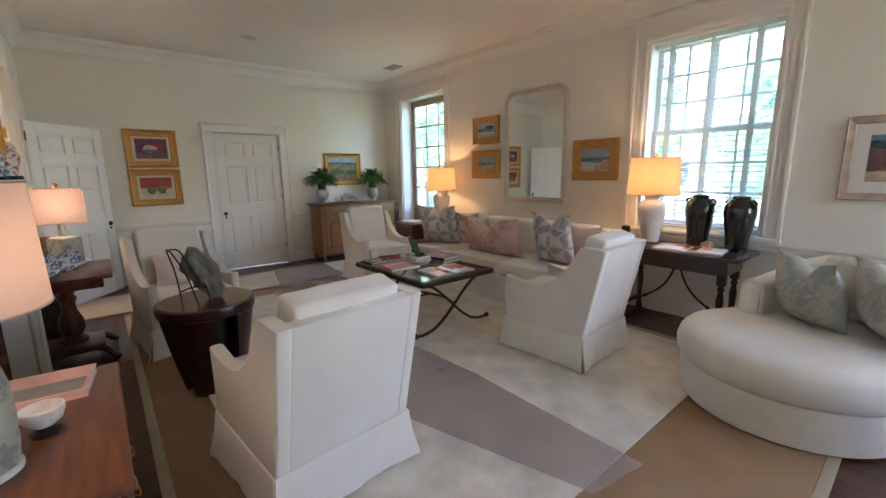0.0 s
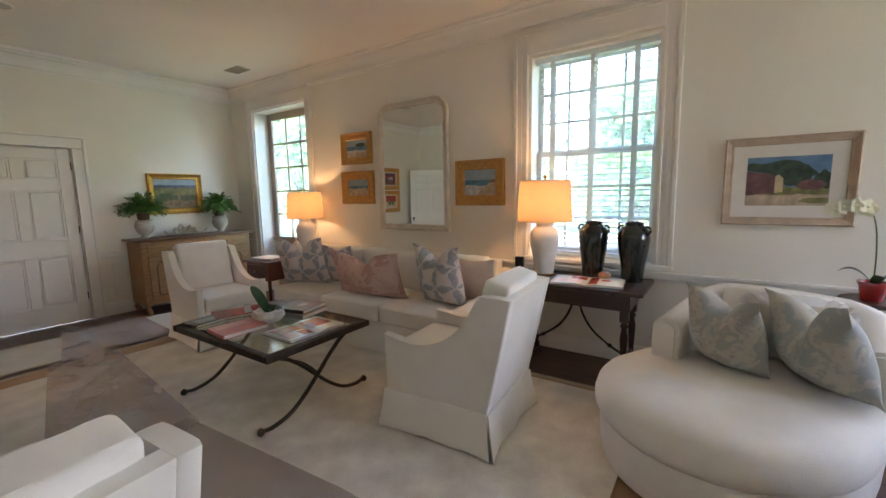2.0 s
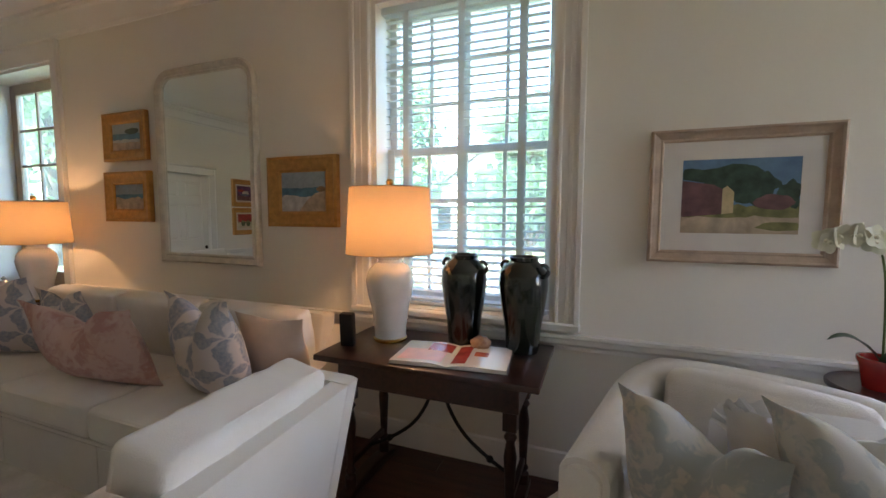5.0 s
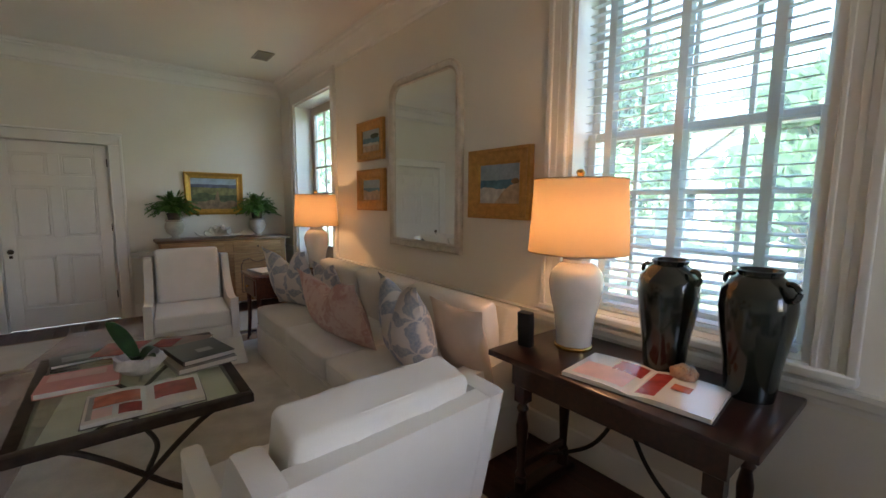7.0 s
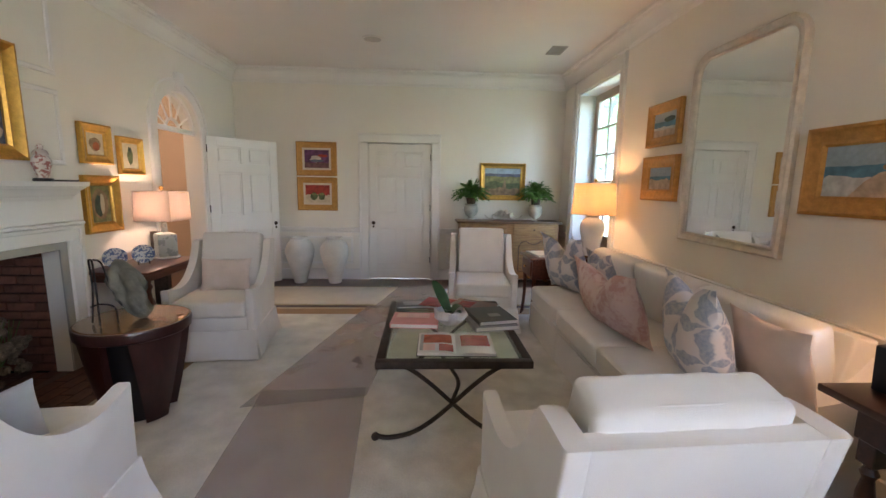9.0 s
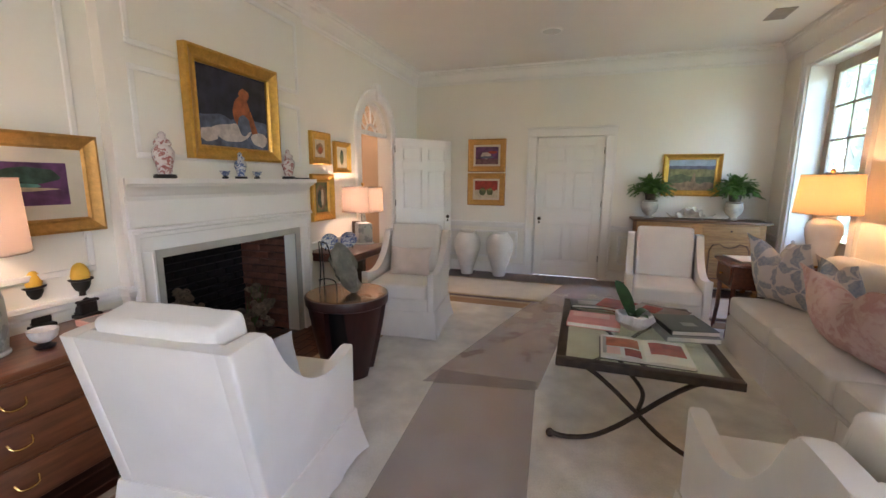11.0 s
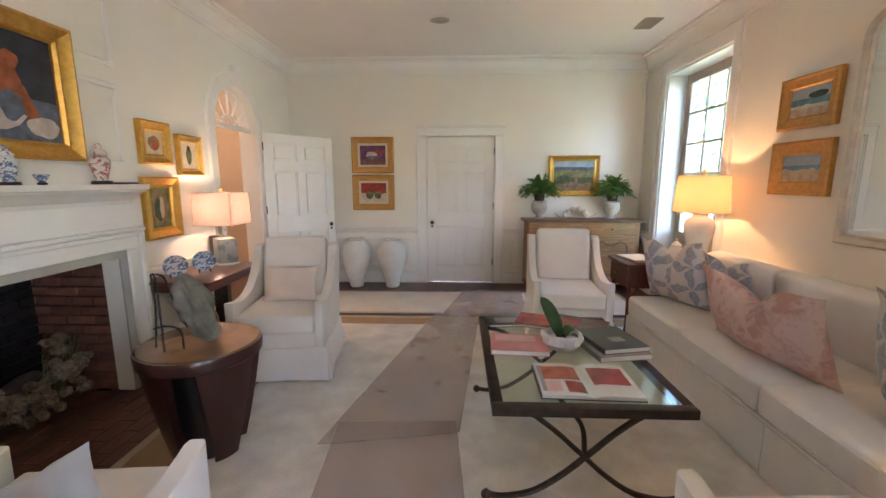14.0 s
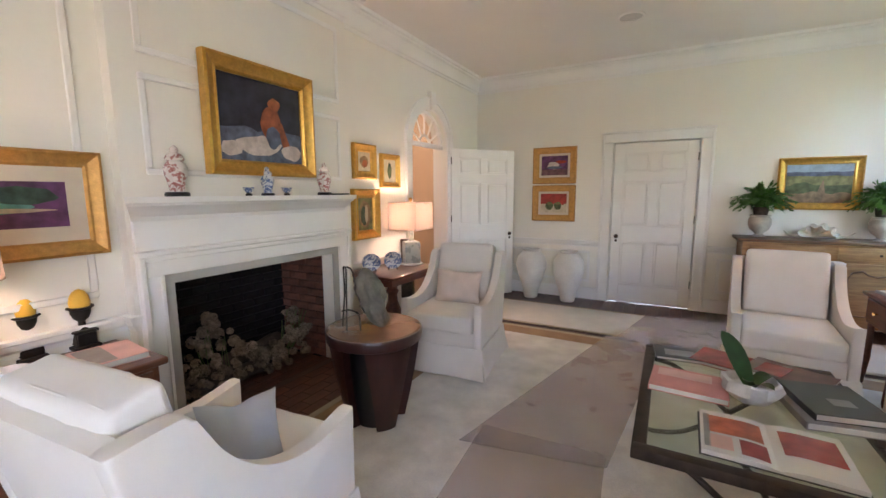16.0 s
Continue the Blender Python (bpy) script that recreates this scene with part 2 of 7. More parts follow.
M_DRUMTOP = mat("bronze_table_top", (0.20, 0.115, 0.065), 0.22, 0.25, 4, 0.1, 60, 0.05, metal=0.3)
M_PINE = mat("pale_stripped_pine", (0.38, 0.205, 0.085), 0.55, 0.22, 6, 0.12, 60, 0.1, stretch=(1, 8, 8))
M_PINEDK = mat("brown_sideboard_top", (0.17, 0.085, 0.04), 0.4, 0.25, 6, 0.12, 60, 0.1, stretch=(1, 8, 8))
M_GILT = mat("gilt_frame", (0.64, 0.36, 0.085), 0.36, 0.12, 30, 0.12, 120, 0.25, metal=0.75)
M_GILT2 = mat("worn_gold_frame", (0.54, 0.285, 0.085), 0.45, 0.13, 30, 0.12, 120, 0.25, metal=0.55)
M_PALEWOOD = mat("limed_wood_frame", (0.50, 0.375, 0.28), 0.5, 0.15, 12, 0.1, 90, 0.2)
M_MATBOARD = mat("cream_liner", (0.66, 0.58, 0.47), 0.8, 0.04, 9, 0.03, 200, 0.1)
M_WHITELINER = mat("white_liner", (0.76, 0.72, 0.67), 0.8, 0.03, 9, 0.03, 200, 0.1)
M_MIRFRAME = mat("silvered_mirror_frame", (0.68, 0.61, 0.52), 0.38, 0.10, 16, 0.08, 120, 0.2, metal=0.2)
M_CERAM = mat("white_crackle_ceramic", (0.72, 0.70, 0.67), 0.18, 0.05, 10, 0.05, 160, 0.08, coat=0.4)
M_GREEN = mat("dark_green_glaze", (0.009, 0.015, 0.013), 0.16, 0.45, 9, 0.2, 60, 0.15, coat=0.5)
M_BRASS = mat("polished_brass", (0.72, 0.46, 0.16), 0.22, 0.1, 10, 0.05, 100, 0.05, metal=1.0)
M_BRONZE = mat("dark_bronze_hardware", (0.06, 0.042, 0.03), 0.4, 0.2, 20, 0.1, 100, 0.1, metal=0.8)
M_SHADE = shade_mat("ivory_lamp_shade", (0.62, 0.51, 0.38), (0.34, 0.235, 0.13))
M_SHADEP = shade_mat("pink_white_lamp_shade", (0.68, 0.58, 0.52), (0.25, 0.19, 0.155))
M_STONE = mat("pale_stone", (0.50, 0.46, 0.40), 0.85, 0.15, 12, 0.15, 80, 0.5)
M_URN = mat("whitewashed_pottery", (0.74, 0.71, 0.66), 0.8, 0.07, 5, 0.1, 50, 0.6)
M_SCULPT = mat("grey_green_carved_stone", (0.13, 0.125, 0.10), 0.75, 0.3, 14, 0.2, 60, 0.6)
M_BRICK = mat("red_brick", (0.17, 0.066, 0.042), 0.85, 0.25, 14, 0.2, 70, 0.6, rnd=0.25)
# near-black base colour for the firebox lining and its back bricks
M_BLACKBRICK = mat("black_brick", (0.009, 0.0075, 0.007), 0.95, 0.3, 8, 0.2, 60, 0.6, rnd=0.2)
M_HEARTH = mat("hearth_brick", (0.13, 0.05, 0.028), 0.5, 0.22, 10, 0.2, 60, 0.3, rnd=0.2)
M_MORTAR = mat("mortar", (0.07, 0.05, 0.04), 0.95, 0.15, 20, 0.15, 100, 0.5)
M_SLATE = mat("grey_fireplace_slip", (0.42, 0.40, 0.36), 0.5, 0.06, 10, 0.05, 80, 0.1)
M_BLACK = mat("black_plastic", (0.012, 0.012, 0.013), 0.35, 0.1, 10, 0.05, 80, 0.05)
M_PAPER = mat("book_paper", (0.76, 0.73, 0.68), 0.6, 0.02, 10, 0.02, 200, 0.05)
M_GLOSSPAGE = mat("glossy_page", (0.78, 0.75, 0.72), 0.22, 0.02, 10, 0.02, 200, 0.02)
M_PINKBK = mat("pink_book_cover", (0.70, 0.27, 0.25), 0.35, 0.10, 9, 0.05, 60, 0.05)
M_PALEPINK = mat("pale_pink_print", (0.76, 0.46, 0.42), 0.35, 0.12, 9, 0.05, 60, 0.05)
M_REDPRINT = mat("red_print", (0.36, 0.055, 0.05), 0.25, 0.3, 14, 0.1, 60, 0.02)
M_RUST = mat("rust_print", (0.50, 0.13, 0.07), 0.25, 0.3, 16, 0.1, 60, 0.02)
M_DKBOOK = mat("charcoal_book_cover", (0.035, 0.032, 0.032), 0.3, 0.15, 9, 0.1, 60, 0.05)
M_BRBOOK = mat("brown_red_book_cover", (0.16, 0.06, 0.05), 0.32, 0.35, 12, 0.1, 60, 0.05)
M_GREYBK = mat("grey_book_cover", (0.30, 0.29, 0.28), 0.4, 0.15, 12, 0.1, 60, 0.05)
M_CANDLE = mat("yellow_beeswax", (0.80, 0.46, 0.06), 0.45, 0.08, 14, 0.06, 120, 0.2)
M_PORCW = mat("white_porcelain", (0.70, 0.68, 0.66), 0.15, 0.04, 12, 0.03, 80, 0.02, coat=0.4)
M_PORCR = pattern("red_flower_porcelain", (0.70, 0.62, 0.58), (0.34, 0.10, 0.09), (0.50, 0.27, 0.25), 22, rough=0.2, lo=0.40, hi=0.46)
M_PORCB = pattern("blue_white_porcelain", (0.62, 0.64, 0.66), (0.05, 0.09, 0.24), (0.20, 0.27, 0.42), 28, rough=0.18, lo=0.44, hi=0.5)
M_LAMPG = pattern("grey_green_faceted_glaze", (0.36, 0.37, 0.33), (0.22, 0.24, 0.22), None, 16, rough=0.3, lo=0.42, hi=0.5)
M_LEAF = mat("fern_leaf", (0.075, 0.19, 0.035), 0.55, 0.35, 20, 0.2, 80, 0.1, rnd=0.1)
M_LEAFD = mat("orchid_leaf", (0.022, 0.075, 0.022), 0.35, 0.3, 14, 0.1, 60, 0.1)
M_STEM = mat("plant_stem", (0.10, 0.15, 0.04), 0.6, 0.2, 20)
M_PETAL = mat("orchid_petal", (0.78, 0.76, 0.58), 0.5, 0.08, 20, 0.03, 100, 0.1)
M_REDPOT = mat("red_glazed_pot", (0.40, 0.03, 0.025), 0.25, 0.12, 12, 0.05, 60, 0.05, coat=0.4)
M_BASKET = mat("dark_plant_pot", (0.09, 0.065, 0.05), 0.8, 0.3, 40, 0.2, 120, 0.6)
M_QUARTZ = mat("white_quartz_bowl", (0.72, 0.71, 0.72), 0.3, 0.12, 14, 0.1, 60, 0.4)
M_SHELL = mat("clam_shell", (0.60, 0.545, 0.46), 0.55, 0.15, 14, 0.1, 60, 0.4)
M_BLOOM = mat("dried_blossom", (0.25, 0.185, 0.13), 0.9, 0.3, 20, 0.15, 90, 0.4, rnd=0.25)
M_LOG = mat("charred_log", (0.10, 0.075, 0.055), 0.95, 0.4, 9, 0.3, 40, 0.9)
M_BLIND = mat("white_blind_slat", (0.82, 0.83, 0.83), 0.45, 0.02, 8, 0.02, 80, 0.04)
nt = M_BLIND.node_tree
lt = nt.nodes.new("ShaderNodeBsdfTranslucent")
lt.inputs[0].default_value = (0.80, 0.84, 0.84, 1)
lx = nt.nodes.new("ShaderNodeMixShader")
lx.inputs[0].default_value = 0.5
nt.links.new(nt.nodes["Principled BSDF"].outputs[0], lx.inputs[1])
nt.links.new(lt.outputs[0], lx.inputs[2])
nt.links.new(lx.outputs[0], nt.nodes["Material Output"].inputs[0])
M_GRILLE = mat("ceiling_grille", (0.40, 0.36, 0.32), 0.6, 0.06, 12, 0.05, 80, 0.1)
M_SPEAKER = mat("ceiling_speaker_mesh", (0.62, 0.585, 0.55), 0.7, 0.03, 12, 0.08, 500, 0.4)
M_GLASS = glass_mat("window_glass", (0.84, 0.97, 1.0))
# pale cyan translucent veil, added to paint haze and glare over the view
nt = M_GLASS.node_tree
lt = nt.nodes.new("ShaderNodeBsdfTranslucent")
lt.inputs[0].default_value = (0.80, 0.95, 1.0, 1)
lx = nt.nodes.new("ShaderNodeMixShader")
lx.inputs[0].default_value = 0.11
nt.links.new(nt.nodes["Mix Shader"].outputs[0], lx.inputs[1])
nt.links.new(lt.outputs[0], lx.inputs[2])
nt.links.new(lx.outputs[0], nt.nodes["Material Output"].inputs[0])
M_FANGLASS = glass_mat("fanlight_glass")
M_TABLEGLASS = glass_mat("table_glass", (0.88, 0.94, 0.88), 0.0, 0.06)
M_MIRROR = mat("mirror_silver", (0.86, 0.88, 0.86), 0.015, 0.01, 3, metal=1.0)
M_GRASS = mat("lawn_grass", (0.125, 0.15, 0.07), 0.9, 0.3, 1.5, 0.3, 40, 0.8)
M_DRIVE = mat("pale_gravel", (0.50, 0.46, 0.40), 0.9, 0.1, 3, 0.2, 60, 0.5)
M_TREELEAF = mat("tree_leaves", (0.22, 0.36, 0.21), 0.6, 0.4, 2.5, 0.3, 12, 0.0, rnd=0.2)
nt = M_TREELEAF.node_tree
lt = nt.nodes.new("ShaderNodeBsdfTranslucent")
lt.inputs[0].default_value = (0.34, 0.54, 0.30, 1)
lx = nt.nodes.new("ShaderNodeMixShader")
lx.inputs[0].default_value = 0.45
nt.links.new(nt.nodes["Principled BSDF"].outputs[0], lx.inputs[1])
nt.links.new(lt.outputs[0], lx.inputs[2])
nt.links.new(lx.outputs[0], nt.nodes["Material Output"].inputs[0])
M_BARK = mat("tree_bark", (0.12, 0.09, 0.065), 0.9, 0.3, 6, 0.2, 30, 0.8)
M_SIDING = mat("white_clapboard", (0.78, 0.78, 0.76), 0.6, 0.04, 2, 0.03, 40, 0.1)
M_ROOF = mat("grey_shingle_roof", (0.16, 0.15, 0.15), 0.9, 0.2, 4, 0.15, 30, 0.5)
M_WINDK = mat("dark_window_glass", (0.03, 0.04, 0.05), 0.1, 0.1, 4)


# ---- mesh helpers ----
def part(name, bm, material, parent=None, label="", smooth=40.0):
    """Links a bmesh as one mesh object, under a thing or a part."""
    me = bpy.data.meshes.new(name)
    bmesh.ops.recalc_face_normals(bm, faces=bm.faces[:])
    bm.to_mesh(me)
    bm.free()
    for m in material if isinstance(material, (list, tuple)) else [material]:
        me.materials.append(m)
    if smooth:
        for p in me.polygons:
            p.use_smooth = True
        me.set_sharp_from_angle(angle=radians(smooth))
    ob = new(name, me)
    if parent:
        ob.parent = parent
    if label:
        ob["label"] = label
    return ob


def thing(name, m, label, category, group="", kind=""):
    ob = new(name)
    ob.empty_display_size = 0.1
    ob.matrix_world = m
    return tagged(ob, label, category, group, kind)


def solid(name, bm, material, label, category, group="", kind="", smooth=40.0):
    return tagged(part(name, bm, material, None, "", smooth), label, category, group, kind)


def B():
    return bmesh.new()


def box(bm, x0, x1, y0, y1, z0, z1, bev=0.0, seg=1, m=None):
    vs = [bm.verts.new((x, y, z)) for x in (x0, x1) for y in (y0, y1) for z in (z0, z1)]
    fs = [bm.faces.new([vs[i] for i in q]) for q in ((0, 1, 3, 2), (4, 6, 7, 5), (0, 4, 5, 1), (2, 3, 7, 6), (0, 2, 6, 4), (1, 5, 7, 3))]
    if bev:
        es = list({e for f in fs for e in f.edges})
        r = bmesh.ops.bevel(bm, geom=es, offset=bev, segments=seg, affect="EDGES", profile=0.5)
        vs = list({v for f in r["faces"] for v in f.verts} | {v for v in vs if v.is_valid})
    if m:
        for v in vs:
            v.co = m @ v.co
    return bm


def lathe(bm, prof, n=32, m=None, cap=True):
    """Turns a profile of (radius, height) about z."""
    rings = []
    for r, z in prof:
        ring = []
        for i in range(n):
            a = 2 * math.pi * i / n
            p = Vector((r * math.cos(a), r * math.sin(a), z))
            ring.append(bm.verts.new(m @ p if m else p))
        rings.append(ring)
    for a, b in zip(rings, rings[1:]):
        for i in range(n):
            bm.faces.new((a[i], a[(i + 1) % n], b[(i + 1) % n], b[i]))
    if cap:
        bm.faces.new(rings[0][::-1])
        bm.faces.new(rings[-1])
    return bm


def smoothed(pts, k=6):
    """A smooth line through points (Catmull-Rom)."""
    P = [Vector(p) for p in pts]
    P = [2 * P[0] - P[1]] + P + [2 * P[-1] - P[-2]]
    out = []
    for i in range(1, len(P) - 2):
        for j in range(k):
            t = j / k
            a, b, c, d = P[i - 1:i + 3]
            out.append(0.5 * (2 * b + (c - a) * t + (2 * a - 5 * b + 4 * c - d) * t * t + (3 * b - a - 3 * c + d) * t ** 3))
    return out + [P[-2]]


def tube(bm, pts, r, n=8, flat=1.0, taper=None):
    """A rod along points; flat squeezes it, taper gives the end's share of r."""
    pts = [Vector(p) for p in pts]
    prev = None
    for i, p in enumerate(pts):
        d = (pts[min(i + 1, len(pts) - 1)] - pts[max(i - 1, 0)]).normalized()
        up = Vector((0, 0, 1)) if abs(d.z) < 0.95 else Vector((1, 0, 0))
        s = d.cross(up).normalized()
        u = s.cross(d)
        k = r * (1 + ((taper or 1) - 1) * i / max(1, len(pts) - 1))
        ring = [bm.verts.new(p + s * math.cos(2 * math.pi * j / n) * k + u * math.sin(2 * math.pi * j / n) * k * flat) for j in range(n)]
        if prev:
            for j in range(n):
                bm.faces.new((prev[j], prev[(j + 1) % n], ring[(j + 1) % n], ring[j]))
        else:
            bm.faces.new(ring[::-1])
        prev = ring
    bm.faces.new(prev)
    return bm


def prism(bm, pts, axis, a, b, bev=0.0, seg=2):
    """A flat outline pushed along an axis from a to b. pts are the other two coordinates in order."""
    def at(p, v):
        return {"x": (v, p[0], p[1]), "y": (p[0], v, p[1]), "z": (p[0], p[1], v)}[axis]
    lo = [bm.verts.new(at(p, a)) for p in pts]
    hi = [bm.verts.new(at(p, b)) for p in pts]
    f1, f2 = bm.faces.new(lo), bm.faces.new(hi[::-1])
    n = len(pts)
    for i in range(n):
        bm.faces.new((lo[i], hi[i], hi[(i + 1) % n], lo[(i + 1) % n]))
    if bev:
        bmesh.ops.bevel(bm, geom=list(f1.edges) + list(f2.edges), offset=bev, segments=seg, affect="EDGES", profile=0.5)
    return bm


def sweep(bm, prof, path, closed=False):
    """Runs a profile (out from the wall, height) along a level path; the room lies to the left of the path's way."""
    P = [Vector((p[0], p[1])) for p in path]
    n = len(P)
    rings = []
    for i, p in enumerate(P):
        if closed or 0 < i < n - 1:
            d0, d1 = (p - P[i - 1]).normalized(), (P[(i + 1) % n] - p).normalized()
        else:
            d0 = d1 = (P[1] - P[0]).normalized() if i == 0 else (P[-1] - P[-2]).normalized()
        n0, n1 = Vector((-d0.y, d0.x)), Vector((-d1.y, d1.x))
        s = n0 + n1
        s = s / max(0.2, s.dot(n0))
        rings.append([bm.verts.new((p.x + s.x * o, p.y + s.y * o, z)) for o, z in prof])
    m = len(prof)
    for i in range(n if closed else n - 1):
        a, b = rings[i], rings[(i + 1) % n]
        for j in range(m - 1):
            bm.faces.new((a[j], b[j], b[j + 1], a[j + 1]))
    if not closed:
        for r in (rings[0], rings[-1]):
            bm.faces.new(r)
    return bm


def soft_box(bm, w, d, h, k=8, puff=0.15, cuts=9, seed=0, wrinkle=0.004, m=None):
    """A stuffed block: rounded edges, swollen faces, slight wrinkles; stands on z = 0."""
    t = bmesh.new()
    bmesh.ops.create_cube(t, size=2)
    bmesh.ops.subdivide_edges(t, edges=t.edges[:], cuts=cuts, use_grid_fill=True)
    for v in t.verts:
        x, y, z = v.co
        x, y, z = (math.sin(c * math.pi / 2) for c in (x, y, z))
        z *= 1 + puff * max(0, 1 - x * x) * max(0, 1 - y * y)
        half = Vector((w / 2, d / 2, h / 2))
        r = min(half) * 4.2 / k
        q = Vector((x * half.x, y * half.y, z * half.z))
        core = Vector([max(-c + r, min(c - r, a)) for a, c in zip(q, half)])
        off = q - core
        q = core + off.normalized() * min(off.length, max(r, abs(off.x), abs(off.y), abs(off.z)) if abs(z) > 1 else r) if off.length > 1e-6 else q
        q += Vector((0, 0, half.z))
        g = noise.noise(q * 9 + Vector((seed * 7.3, seed, 0)))
        q += v.co.normalized() * g * wrinkle
        v.co = m @ q if m else q
    add(bm, t)
    return bm


def add(bm, t):
    me = bpy.data.meshes.new("joined")
    t.to_mesh(me)
    t.free()
    bm.from_mesh(me)
    bpy.data.meshes.remove(me)
    return bm


def throw_pillow(bm, w, h, t, chop=0.25, seed=0):
    """A filled square cushion standing on its edge, x across and z up, dented from above, with pulled corners."""
    N = 22
    grid = {}
    for side in (1, -1):
        for i in range(N + 1):
            for j in range(N + 1):
                u, v = 2 * i / N - 1, 2 * j / N - 1
                if side < 0 and (i in (0, N) or j in (0, N)):
                    grid[side, i, j] = grid[1, i, j]
                    continue
                e = max(0, (1 - abs(u) ** 2.2) * (1 - abs(v) ** 2.0)) ** 0.72
                pin = 1 - 0.12 * (1 - abs(u) ** 2) * (abs(v) ** 4)
                pinu = 1 - 0.10 * (1 - abs(v) ** 2) * (abs(u) ** 4)
                x, z = u * w / 2 * pinu, (v * pin + 1) * h / 2
                dent = math.exp(-((u - 0.06 * math.sin(seed)) / 0.30) ** 2) * max(0, (v + 0.35) / 1.35) ** 1.5
                z -= chop * h * dent
                y = side * t / 2 * e * (1 - 0.45 * dent * (chop > 0)) * (1.12 - 0.2 * v)
                q = Vector((x, y, z))
                y += 0.008 * noise.noise(q * 10 + Vector((seed * 3.1, 0, side)))
                z += 0.006 * noise.noise(q * 8 + Vector((0, seed * 2.7, 0))) * (v > -0.9)
                grid[side, i, j] = bm.verts.new((x, y, z))
    for side in (1, -1):
        for i in range(N):
            for j in range(N):
                q = (grid[side, i, j], grid[side, i + 1, j], grid[side, i + 1, j + 1], grid[side, i, j + 1])
                bm.faces.new(q if side < 0 else q[::-1])
    return bm


# ---- the room: walls, ceiling, trim ----
XW, XE, YS, YN, ZC = -0.12, 4.72, -1.6, 8.17, 3.06
XB = -0.04          # face of the chimney breast
T = 0.32            # thickness of the outer walls


def structure(name, bm, material, label, category, smooth=40.0):
    return solid(name, bm, material, label, category, "", "structure", smooth)


# east wall: a sash window, a glazed door, and an added unseen opening for fill light (y -0.44 to 0.60)
W1 = (2.23, 3.315, 0.86, 2.66)
W2 = (6.41, 7.62, 0.0, 2.70)
bm = B()
for y0, y1, z0, z1 in ((YS - T, -0.44, 0, ZC), (-0.44, 0.60, 0, 0.87), (-0.44, 0.60, 2.63, ZC), (0.60, W1[0], 0, ZC), (W1[0], W1[1], 0, W1[2]), (W1[0], W1[1], W1[3], ZC), (W1[1], W2[0], 0, ZC), (W2[0], W2[1], W2[3], ZC), (W2[1], YN + T, 0, ZC)):
    box(bm, XE, XE + T, y0, y1, z0, z1)
structure("wall_east", bm, M_WALL, "white painted plaster wall with two windows", "wall", 0)

# north wall with a closed door
D1 = (1.79, 2.73, 2.06)
bm = B()
for x0, x1, z0, z1 in ((XW - T, D1[0], 0, ZC), (D1[0], D1[1], D1[2], ZC), (D1[1], XE, 0, ZC)):
    box(bm, x0, x1, YN, YN + 0.2, z0, z1)
structure("wall_north", bm, M_WALL, "cream white painted plaster wall around a door", "wall", 0)

# south wall, behind the walk's start, with one added unseen opening for fill light
bm = B()
for x0, x1, z0, z1 in ((XW - T, 3.25, 0, ZC), (3.25, 4.25, 0, 0.87), (3.25, 4.25, 2.63, ZC), (4.25, XE, 0, ZC)):
    box(bm, x0, x1, YS - 0.2, YS, z0, z1)
structure("wall_south", bm, M_WALL, "plain white painted plaster wall", "wall", 0)

# west wall: niche, chimney breast with the firebox, wall with the arched doorway
NX = -0.12
FY0, FY1, FZ = 3.705, 4.985, 0.94
BY0, BY1 = 3.50, 5.24      # ends of the chimney breast
AY, AZ, AR = 6.78, 2.0, 0.42
bm = B()
box(bm, NX - 0.2, NX, YS, BY0, 0, ZC)
structure("wall_west_niche", bm, M_WALL, "white panelled wall of a shallow recess", "wall", 0)
bm = B()
for y0, y1, z0, z1 in ((BY0, FY0, 0, ZC), (FY1, BY1, 0, ZC), (FY0, FY1, FZ, ZC)):
    box(bm, XB - 0.12, XB, y0, y1, z0, z1)
box(bm, XB - 0.50, XB - 0.12, BY0, BY0 + 0.02, 0, ZC)
box(bm, XB - 0.50, XB - 0.12, BY1, BY1 + 0.02, 0, ZC)
structure("wall_chimney_breast", bm, M_WALL, "white panelled chimney breast above the fireplace", "wall", 0)
bm = B()
box(bm, XW - 0.2, XW, BY1, AY - AR, 0, ZC)
box(bm, XW - 0.2, XW, AY + AR, YN, 0, ZC)
arch = [(AY + AR * math.cos(a), AZ + AR * math.sin(a)) for a in np.linspace(0, math.pi, 25)]
for (ya, za), (yb, zb) in zip(arch, arch[1:]):
    prism(bm, [(ya, za), (ya, ZC), (yb, ZC), (yb, zb)], "x", XW - 0.2, XW)
structure("wall_west", bm, M_WALL, "white painted wall with an arched doorway", "wall", 0)

bm = B()
box(bm, XW - 3.4, XE + T, YS - T, YN + T + 0.9, ZC, ZC + 0.12)
structure("ceiling", bm, M_CEIL, "smooth warm white painted plaster ceiling", "ceiling", 0)

# hall beyond the arched doorway
bm = B()
HX = XW - 2.2
box(bm, HX - 0.1, HX, 5.5, 9.0, 0, ZC)
box(bm, HX, XW - 0.2, 5.4, 5.5, 0, ZC)
box(bm, HX, XW - 0.2, 8.9, 9.0, 0, ZC)
box(bm, XW - 0.2, XW - 0.15, YN, 8.9, 0, ZC)
structure("wall_hall", bm, M_HALL, "tan painted wall of the hall beyond", "wall", 0)

# crown moulding
CROWN = [(0, ZC - 0.20), (0.012, ZC - 0.20), (0.016, ZC - 0.175), (0.03, ZC - 0.165), (0.034, ZC - 0.14), (0.045, ZC - 0.10), (0.075, ZC - 0.062), (0.10, ZC - 0.05), (0.102, ZC - 0.035), (0.125, ZC - 0.028), (0.13, ZC)]
bm = B()
